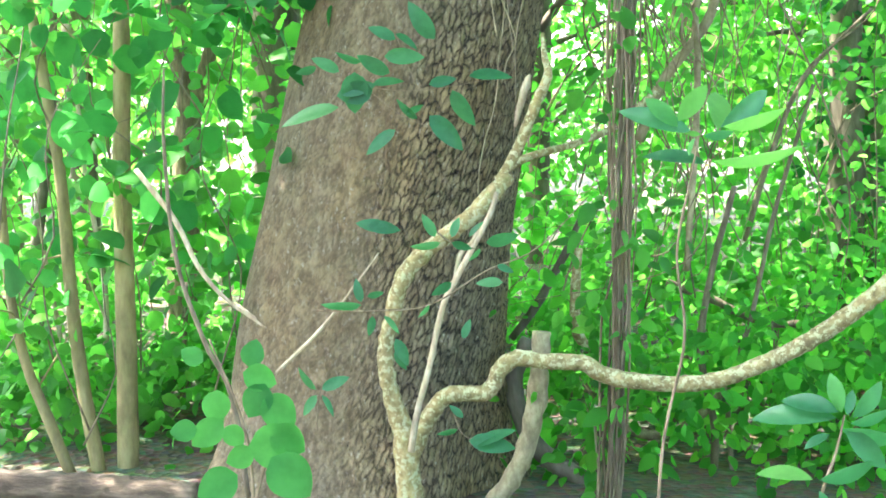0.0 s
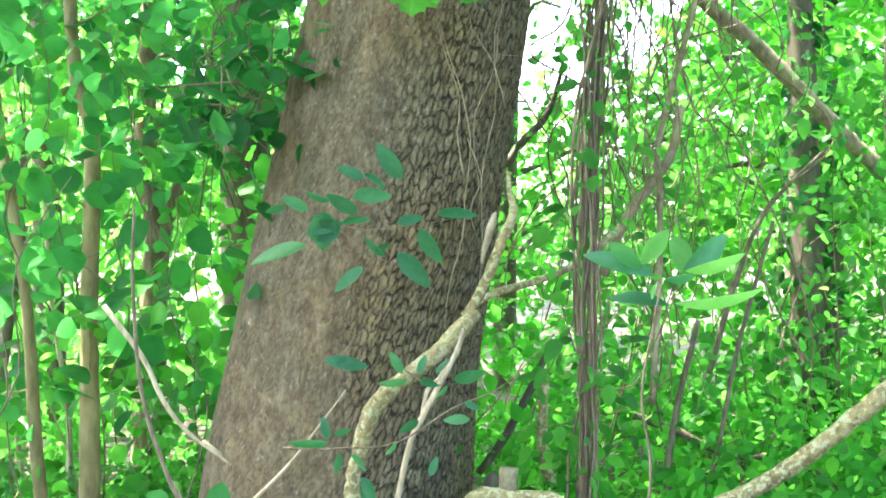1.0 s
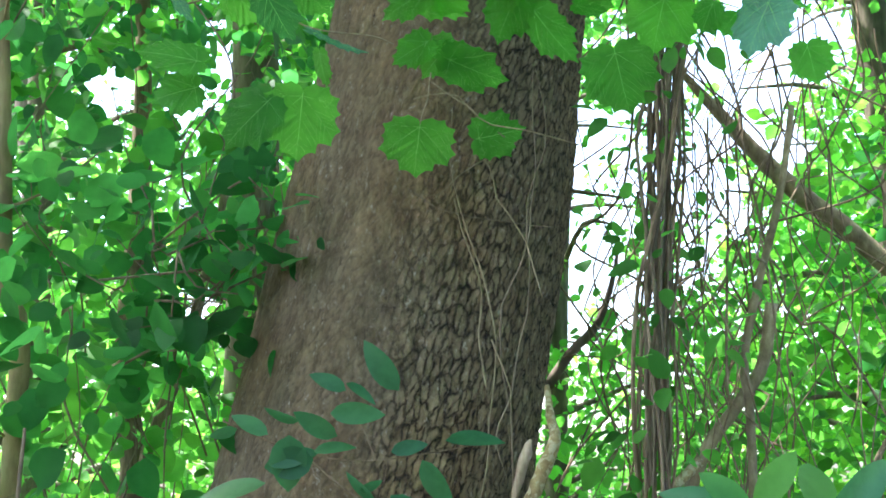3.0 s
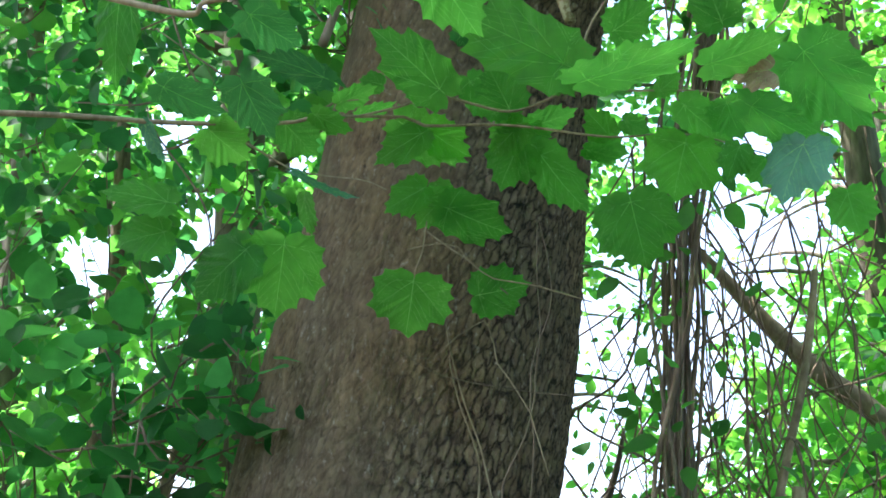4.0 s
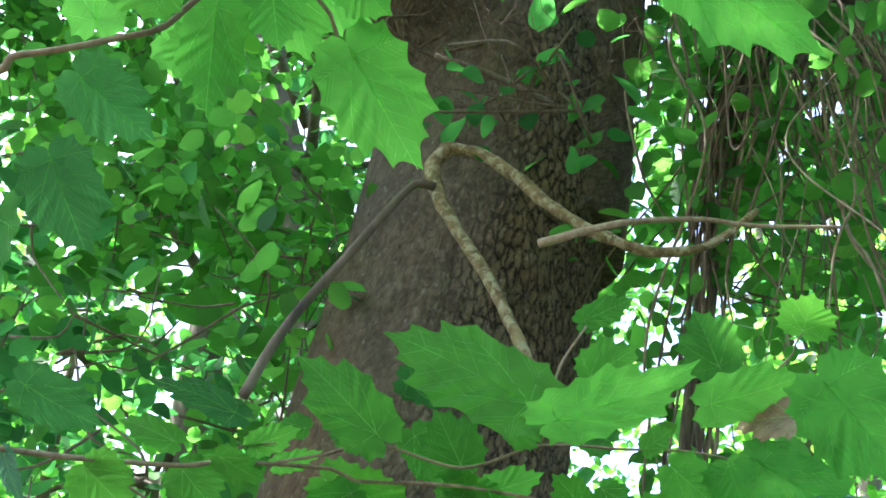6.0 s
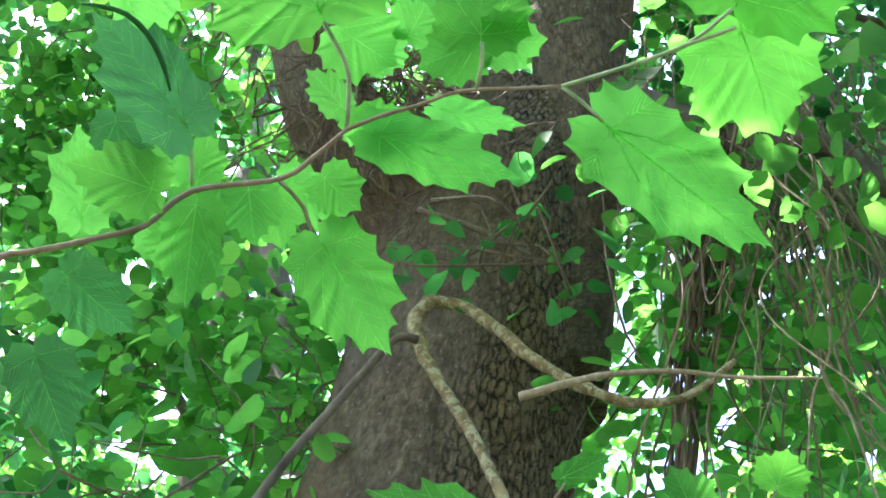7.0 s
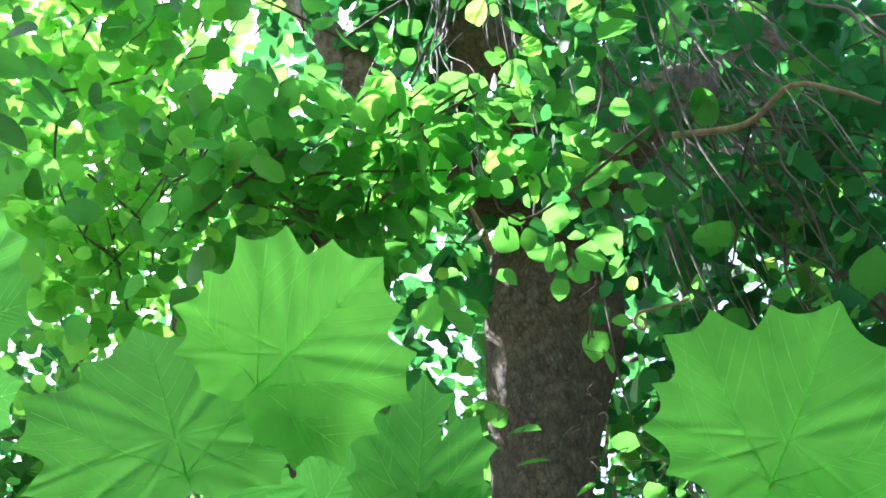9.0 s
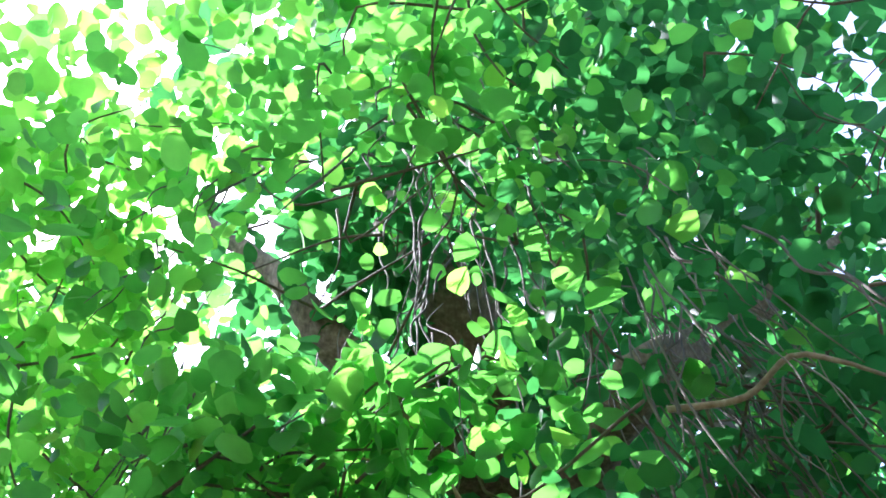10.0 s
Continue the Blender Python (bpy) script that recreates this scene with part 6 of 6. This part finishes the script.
strand_mass("vine_tangle", "dead brown stems under the side limb", 100,
            box_centres(50, [(0.492, 3.006, 5.485), (0.866, 2.976, 5.419), (0.881, 3.560, 5.250), (0.588, 3.636, 5.285), (0.700, 3.262, 5.390)], 0.12), 1.1, 0.003, M_FARBARK, 0.014, 0.08)
strand_mass("vine_tangle", "dry stems bunched on the upper trunk", 260,
            box_centres(60, [(-0.480, 2.891, 5.709), (-0.158, 2.717, 5.760), (0.189, 3.031, 5.713), (-0.271, 3.179, 5.675), (-0.358, 3.437, 5.598), (0.064, 3.233, 5.673)], 0.14), 1.1, 0.003, M_FARBARK, 0.012, 0.07)
strand_mass("vine_tangle", "thin stems hanging in the undergrowth", 80,
            box_centres(60, [(0.181, 5.600, 2.950), (0.363, 5.600, 2.716), (0.701, 5.600, 2.713), (1.145, 5.600, 2.481), (1.354, 5.600, 3.166), (0.819, 5.600, 3.407)], 0.2), 1.8, 0.0035, M_STRAND)
strand_mass("vine_tangle", "thin stems hanging beside the saplings", 14,
            box_centres(40, [(-2.180, 5.600, 2.979), (-1.749, 5.600, 3.214), (-1.273, 5.600, 3.447), (-1.142, 5.600, 2.730)], 0.2), 1.8, 0.0035, M_TWIG)

strand_mass("vine_tangle", "fine dead twigs caught on the upper trunk", 40,
            box_centres(40, [(-0.018, 3.574, 4.406), (0.409, 3.533, 4.400), (0.398, 4.091, 4.054), (0.074, 4.046, 4.117), (0.205, 3.839, 4.252)], 0.06), 0.2, 0.0013, M_STRAND, 0.2)
leaf_mass("climber", "scattered climber leaves among the hanging stems", 420,
          box_centres(80, [(0.460, 4.900, 5.275), (1.407, 4.900, 5.114), (1.073, 4.900, 3.628), (0.346, 4.900, 3.618), (0.810, 4.900, 4.350)], 0.12), 0.12, 0.075, M_OVATE, T_ROUND)
leaf_mass("climber", "climber leaves hanging over the bark by the hooked vine", 46,
          box_centres(30, [(0.02, 4.470, 4.200), (0.226, 4.470, 4.104), (0.310, 4.470, 3.870), (0.180, 4.470, 4.000), (-0.35, 4.50, 4.25), (-0.25, 4.50, 4.05), (0.26, 4.50, 4.45)], 0.06), 0.07, 0.072, M_SHRUB, T_ROUND, face=((0, -0.7, 0.5), 0.5))

# ---- sprigs in front of the trunk and broad-leaved seedlings ----


def sprig(name, lab, category, leaves, twigs, mat, tmpl_args, r=0.004, group=""):
    t = thing(name, lab, category, group=group)
    for k, (b, tip, w, n, roll) in enumerate(leaves):
        b, tip, n = Vector(b), Vector(tip), Vector(n)
        fy = tip - b
        l = fy.length
        fy.normalize()
        fz = (n - fy * n.dot(fy)).normalized()
        fz = Matrix.Rotation(radians(roll + ((k * 37) % 110 - 55 if name == "trunk_sprig" and w < 0.12 else 0)), 3, fy) @ fz
        m = Matrix((fy.cross(fz), fy, fz)).transposed().to_4x4()
        m.translation = b
        tv, tf = ovate(7, min(w / l, (0.66 if w > 0.12 else 0.42) if name == "trunk_sprig" else 0.82 if name == "shrub" else 0.42), *tmpl_args)
        ob = part("leaf", mesh_of("leaf", tv * l * (1.2 if name == "trunk_sprig" and w < 0.12 else 1.0), tf), mat[k % len(mat)] if isinstance(mat, tuple) else mat, t)
        ob.matrix_world = m
    for pts in twigs:
        part("twig", mesh_of("twig", *tube(pts, [r, r * 0.8, r * 0.5], 7, 0.03, 0.1)), M_STRAND, t)
    return t


M_SPRIG = leaf_mat("trunk_sprig_leaf", (0.02, 0.09, 0.045), (0.035, 0.13, 0.058), (0.06, 0.18, 0.065), (0.09, 0.34, 0.10), 0.42, 0.34, 14, island=False, gloss=0.5)
M_BROAD = leaf_mat("broad_leaf_blade", (0.03, 0.13, 0.05), (0.055, 0.19, 0.055), (0.11, 0.27, 0.06), (0.22, 0.52, 0.10), 0.5, 0.4, 10, island=False, gloss=0.3)
M_HEART = leaf_mat("shrub_leaf_blade", (0.024, 0.105, 0.032), (0.038, 0.15, 0.04), (0.06, 0.205, 0.045), (0.12, 0.40, 0.08), 0.4, 0.38, 10, island=False)

sprig("trunk_sprig", "sprig of blue-green oval leaves in front of the bark", "sprig",
      ([((-0.562, 4.372, 1.596), (-0.684, 4.356, 1.578), 0.135, (0.138, -0.990, -0.016), 0),
    ((-0.676, 4.357, 1.587), (-0.571, 4.371, 1.615), 0.097, (0.138, -0.990, -0.019), 0),
    ((-0.677, 4.357, 1.540), (-0.843, 4.329, 1.503), 0.058, (0.169, -0.986, -0.001), 30),
    ((-0.622, 4.363, 1.657), (-0.624, 4.365, 1.517), 0.128, (0.138, -0.990, -0.016), 0),
    ((-0.749, 4.343, 1.673), (-0.806, 4.334, 1.654), 0.058, (0.173, -0.984, -0.034), 0),
    ((-0.674, 4.355, 1.658), (-0.748, 4.342, 1.701), 0.050, (0.158, -0.987, -0.037), 0),
    ((-0.598, 4.365, 1.691), (-0.673, 4.353, 1.710), 0.050, (0.141, -0.989, -0.042), 0),
    ((-0.504, 4.378, 1.653), (-0.598, 4.365, 1.700), 0.054, (0.121, -0.992, -0.036), 0)] +
    [((-0.483, 4.375, 1.766), (-0.558, 4.364, 1.804), 0.066, (0.114, -0.992, -0.061), 0),
    ((-0.483, 4.374, 1.784), (-0.417, 4.383, 1.746), 0.058, (0.098, -0.994, -0.057), 0),
    ((-0.351, 4.387, 1.765), (-0.429, 4.374, 1.868), 0.066, (0.085, -0.994, -0.068), 0),
    ((-0.449, 4.386, 1.519), (-0.401, 4.390, 1.538), 0.077, (0.093, -0.996, -0.003), 0),
    ((-0.411, 4.389, 1.499), (-0.477, 4.383, 1.548), 0.077, (0.097, -0.995, -0.002), 0),
    ((-0.373, 4.393, 1.509), (-0.274, 4.398, 1.412), 0.070, (0.070, -0.998, 0.013), 0),
    ((-0.295, 4.398, 1.594), (-0.235, 4.402, 1.488), 0.058, (0.056, -0.998, -0.006), 0),
    ((-0.237, 4.400, 1.641), (-0.113, 4.404, 1.649), 0.050, (0.036, -0.999, -0.029), 0)] +
    [((-0.372, 4.392, 1.614), (-0.295, 4.397, 1.632), 0.043, (0.072, -0.997, -0.024), 0),
    ((-0.488, 4.381, 1.462), (-0.575, 4.370, 1.396), 0.039, (0.117, -0.993, 0.020), 0),
    ((-0.562, 4.372, 1.615), (-0.476, 4.381, 1.633), 0.066, (0.114, -0.993, -0.025), 0),
    ((-0.522, 4.374, 1.709), (-0.408, 4.385, 1.709), 0.050, (0.102, -0.994, -0.044), 0)]),
      [[(-0.789, 4.355, 1.693), (-0.602, 4.387, 1.616), (-0.412, 4.409, 1.595), (-0.104, 4.424, 1.640)], [(-0.602, 4.387, 1.616), (-0.451, 4.406, 1.500), (-0.317, 4.416, 1.460)], [(-0.485, 4.394, 1.786), (-0.449, 4.402, 1.691), (-0.412, 4.409, 1.595)]], M_SPRIG, (0.42, 0.12, 0.15), 0.0025)
sprig("trunk_sprig", "sprig of green leaves over the mottled vine", "sprig",
      ([((-0.592, 4.221, 0.884), (-0.703, 4.204, 0.876), 0.076, (0.146, -0.978, 0.148), 0),
    ((-0.592, 4.223, 0.893), (-0.610, 4.229, 0.958), 0.068, (0.136, -0.981, 0.137), 0),
    ((-0.573, 4.228, 0.911), (-0.526, 4.235, 0.920), 0.057, (0.124, -0.982, 0.140), 0),
    ((-0.517, 4.225, 0.845), (-0.470, 4.222, 0.798), 0.076, (0.111, -0.981, 0.162), 0),
    ((-0.554, 4.220, 0.846), (-0.563, 4.210, 0.790), 0.057, (0.126, -0.979, 0.162), 0),
    ((-0.348, 4.274, 1.105), (-0.382, 4.278, 1.171), 0.057, (0.081, -0.993, 0.088), 0),
    ((-0.329, 4.274, 1.086), (-0.414, 4.265, 1.068), 0.057, (0.082, -0.991, 0.102), 0),
    ((-0.292, 4.278, 1.104), (-0.273, 4.285, 1.161), 0.057, (0.062, -0.994, 0.089), 0)] +
    [((-0.292, 4.277, 1.086), (-0.235, 4.278, 1.066), 0.076, (0.057, -0.993, 0.102), 0),
    ((-0.235, 4.282, 1.104), (-0.197, 4.288, 1.151), 0.057, (0.046, -0.995, 0.090), 0),
    ((-0.141, 4.275, 1.010), (-0.094, 4.274, 0.991), 0.083, (0.023, -0.993, 0.120), 0),
    ((-0.178, 4.282, 1.085), (-0.084, 4.287, 1.103), 0.076, (0.027, -0.995, 0.098), 0),
    ((-0.367, 4.245, 0.880), (-0.395, 4.237, 0.843), 0.076, (0.085, -0.985, 0.152), 0),
    ((-0.292, 4.261, 0.954), (-0.348, 4.252, 0.917), 0.076, (0.070, -0.988, 0.135), 0),
    ((-0.122, 4.269, 0.953), (-0.197, 4.266, 0.954), 0.076, (0.033, -0.991, 0.131), 0),
    ((-0.197, 4.280, 1.066), (-0.226, 4.274, 1.029), 0.076, (0.045, -0.993, 0.109), 0)] +
    [((-0.479, 4.217, 0.770), (-0.441, 4.207, 0.696), 0.076, (0.103, -0.978, 0.182), 0)]),
      [[(-0.743, 4.216, 0.865), (-0.557, 4.243, 0.861), (-0.368, 4.265, 0.877), (-0.179, 4.292, 0.989), (-0.009, 4.303, 1.063), (0.160, 4.314, 1.233)], [(-0.368, 4.296, 1.141), (-0.293, 4.296, 1.084), (-0.217, 4.299, 1.064)]], M_SPRIG, (0.42, 0.1, 0.12), 0.004)
sprig("trunk_sprig", "small shaded sprig low on the bark", "sprig",
      ([((-0.762, 4.293, 0.579), (-0.819, 4.295, 0.638), 0.078, (0.174, -0.963, 0.204), 0),
    ((-0.743, 4.296, 0.579), (-0.667, 4.316, 0.615), 0.078, (0.154, -0.966, 0.207), 0),
    ((-0.761, 4.289, 0.561), (-0.798, 4.270, 0.506), 0.078, (0.171, -0.960, 0.221), 0),
    ((-0.742, 4.292, 0.560), (-0.703, 4.285, 0.503), 0.078, (0.159, -0.962, 0.221), 0),
    ((-0.592, 4.403, 1.132), (-0.496, 4.414, 1.121), 0.078, (0.118, -0.989, 0.088), 0),
    ((-0.515, 4.411, 1.121), (-0.612, 4.401, 1.142), 0.070, (0.123, -0.989, 0.086), 0),
    ((-0.280, 4.317, 0.440), (-0.338, 4.308, 0.421), 0.098, (0.065, -0.968, 0.244), 0),
    ((-0.241, 4.310, 0.402), (-0.106, 4.310, 0.384), 0.117, (0.035, -0.967, 0.252), 0)] +
    [((-0.261, 4.327, 0.477), (-0.300, 4.334, 0.514), 0.078, (0.059, -0.972, 0.229), 0),
    ((-0.222, 4.306, 0.384), (-0.106, 4.324, 0.439), 0.098, (0.033, -0.968, 0.248), 0),
    ((-0.262, 4.382, 0.742), (-0.243, 4.393, 0.799), 0.059, (0.053, -0.984, 0.168), 0),
    ((-0.495, 4.356, 0.706), (-0.465, 4.349, 0.648), 0.070, (0.104, -0.977, 0.189), 0)]),
      [[(-0.762, 4.282, 0.444), (-0.755, 4.310, 0.556), (-0.728, 4.330, 0.631)], [(-0.301, 4.353, 0.510), (-0.261, 4.333, 0.416), (-0.164, 4.327, 0.379)]], M_SPRIG, (0.42, 0.1, 0.12), 0.003)
sprig("seedling", "broad-leaved seedling with a whorl of long pale green leaves", "seedling",
      ([((0.343, 3.287, 1.491), (0.414, 3.278, 1.582), 0.090, (-0.120, -0.993, -0.006), 0),
    ((0.378, 3.283, 1.463), (0.200, 3.300, 1.535), 0.058, (-0.093, -0.996, 0.005), 30),
    ((0.343, 3.287, 1.477), (0.266, 3.295, 1.555), 0.049, (-0.098, -0.995, -0.000), 20),
    ((0.440, 3.275, 1.469), (0.459, 3.373, 1.583), 0.101, (-0.139, -0.990, -0.003), 20),
    ((0.447, 3.274, 1.476), (0.598, 3.350, 1.567), 0.061, (-0.161, -0.987, -0.002), 20),
    ((0.439, 3.174, 1.478), (0.589, 3.149, 1.499), 0.051, (-0.166, -0.986, 0.009), 50),
    ((0.393, 3.180, 1.457), (0.466, 3.170, 1.457), 0.062, (-0.140, -0.990, 0.018), 40),
    ((0.373, 3.182, 1.451), (0.353, 3.184, 1.410), 0.056, (-0.119, -0.993, 0.027), 50)] +
    [((0.440, 3.374, 1.388), (0.669, 3.335, 1.388), 0.066, (-0.168, -0.985, 0.038), 60),
    ((0.426, 3.375, 1.381), (0.268, 3.394, 1.422), 0.054, (-0.107, -0.994, 0.034), 50),
    ((0.364, 3.284, 1.463), (0.399, 3.280, 1.456), 0.043, (-0.121, -0.993, 0.017), 20)]),
      [[(0.245, 2.813, -0.238), (0.277, 3.072, 0.275), (0.303, 3.200, 0.665), (0.362, 3.255, 0.943), (0.344, 3.288, 1.156), (0.377, 3.299, 1.341), (0.401, 3.300, 1.469)]], (M_BROAD, M_SPRIG, M_BROAD, M_BROAD, M_SPRIG), (0.5, 0.16, 0.2), 0.005)
sprig("seedling", "broad-leaved seedling with dark green pointed leaves", "seedling",
      ([((0.649, 2.853, 0.838), (0.470, 2.891, 0.847), 0.066, (-0.192, -0.955, 0.225), 40),
    ((0.655, 2.854, 0.851), (0.537, 2.887, 0.884), 0.058, (-0.205, -0.955, 0.216), 40),
    ((0.661, 2.853, 0.851), (0.639, 2.876, 0.935), 0.053, (-0.222, -0.953, 0.208), 0),
    ((0.672, 2.849, 0.846), (0.685, 2.858, 0.901), 0.058, (-0.232, -0.949, 0.214), 0),
    ((0.683, 2.845, 0.841), (0.752, 2.844, 0.917), 0.066, (-0.245, -0.946, 0.212), 30),
    ((0.677, 2.843, 0.828), (0.764, 2.826, 0.852), 0.066, (-0.246, -0.943, 0.225), 50),
    ((0.660, 2.844, 0.815), (0.772, 2.808, 0.787), 0.066, (-0.244, -0.940, 0.238), 40),
    ((0.597, 2.829, 0.704), (0.479, 2.858, 0.726), 0.074, (-0.185, -0.946, 0.267), 50)] +
    [((0.609, 2.826, 0.705), (0.731, 2.806, 0.737), 0.074, (-0.229, -0.937, 0.265), 50),
    ((0.608, 2.820, 0.681), (0.630, 2.805, 0.648), 0.066, (-0.212, -0.935, 0.284), 0),
    ((0.636, 2.846, 0.802), (0.576, 2.852, 0.774), 0.058, (-0.208, -0.948, 0.243), 40),
    ((0.671, 2.842, 0.816), (0.746, 2.802, 0.738), 0.066, (-0.242, -0.938, 0.246), 0)]),
      [[(0.525, 2.453, -0.170), (0.587, 2.752, 0.411), (0.611, 2.828, 0.640), (0.651, 2.854, 0.761), (0.671, 2.869, 0.841)]], (M_SPRIG, M_SPRIG, M_BROAD, M_SPRIG, M_SPRIG), (0.5, 0.16, 0.2), 0.005)


HEARTS = ([((-0.811, 3.136, 0.831), (-0.816, 3.115, 0.746), 0.075, (0.241, -0.945, 0.221), 0),
    ((-0.856, 3.102, 0.737), (-0.922, 3.083, 0.734), 0.064, (0.264, -0.935, 0.236), 0),
    ((-0.796, 3.122, 0.755), (-0.868, 3.089, 0.697), 0.072, (0.247, -0.939, 0.239), 0),
    ((-0.789, 3.120, 0.741), (-0.746, 3.118, 0.691), 0.087, (0.227, -0.943, 0.243), 0),
    ((-0.732, 3.121, 0.690), (-0.594, 3.148, 0.685), 0.116, (0.196, -0.948, 0.251), 0),
    ((-0.718, 3.120, 0.676), (-0.785, 3.098, 0.653), 0.101, (0.223, -0.940, 0.258), 0),
    ((-0.637, 2.936, 0.713), (-0.543, 2.928, 0.621), 0.136, (0.185, -0.944, 0.274), 0),
    ((-0.712, 2.910, 0.678), (-0.799, 2.874, 0.634), 0.109, (0.238, -0.931, 0.278), 0)] +
    [((-0.737, 3.165, 0.883), (-0.718, 3.182, 0.952), 0.072, (0.215, -0.960, 0.181), 0),
    ((-0.751, 3.159, 0.870), (-0.667, 3.171, 0.839), 0.072, (0.210, -0.957, 0.201), 0),
    ((-0.695, 3.165, 0.840), (-0.735, 3.138, 0.758), 0.087, (0.211, -0.953, 0.217), 0),
    ((-0.695, 3.159, 0.812), (-0.623, 3.153, 0.727), 0.087, (0.194, -0.954, 0.226), 0),
    ((-0.679, 3.143, 0.729), (-0.594, 3.144, 0.671), 0.087, (0.188, -0.951, 0.247), 0),
    ((-0.847, 3.141, 0.901), (-0.901, 3.132, 0.932), 0.058, (0.260, -0.948, 0.182), 0),
    ((-0.620, 3.125, 0.618), (-0.677, 3.129, 0.674), 0.087, (0.191, -0.945, 0.264), 0)])
sprig("shrub", "shrub with rounded fresh green leaves at the trunk's foot", "shrub", HEARTS, [[(-0.667, 2.790, -0.173), (-0.711, 3.058, 0.406), (-0.729, 3.130, 0.644), (-0.767, 3.157, 0.783), (-0.839, 3.174, 0.953)], [(-0.718, 3.101, 0.537), (-0.683, 3.162, 0.724), (-0.714, 3.187, 0.864)]], M_HEART, (0.44, 0.1, 0.14), 0.005)

# torn strip of bark beside the upper vine
strip = part("torn_bark", mesh_of("torn_bark", *tube([(-0.087, 4.780, 1.464), (-0.070, 4.780, 1.536), (-0.045, 4.780, 1.619), (-0.032, 4.780, 1.655)], [0.006, 0.014, 0.016, 0.004], 8, 0.02, 0.5)), M_DEAD)
tagged(strip, "torn pale strip of bark hanging from the trunk", "bark")
curl = part("curled_tendril", mesh_of("curled_tendril", *tube([(0.539, 3.509, 4.388), (0.479, 3.533, 4.388), (0.430, 3.550, 4.388), (0.425, 3.573, 4.377), (0.444, 3.580, 4.370), (0.446, 3.563, 4.379), (0.433, 3.555, 4.385)], 0.004, 8, 0.01)), M_DEAD)
tagged(curl, "dry curled tendril with frayed end", "vine")
vine("liana", "pale bare twig among the climber leaves", [(0.041, 3.317, 4.415), (0.068, 3.361, 4.397), (0.098, 3.418, 4.371)], [0.003, 0.007, 0.008], M_DEAD, 7, 0.1, "vine")
vine("liana", "pale bare twig high in the tree", [(0.499, 3.211, 4.626), (0.658, 3.170, 4.608), (0.747, 3.077, 4.614), (0.842, 3.075, 4.589), (0.935, 3.092, 4.554)], [0.008, 0.008, 0.007, 0.006, 0.004], M_DEAD, 7, 0.1, "vine")
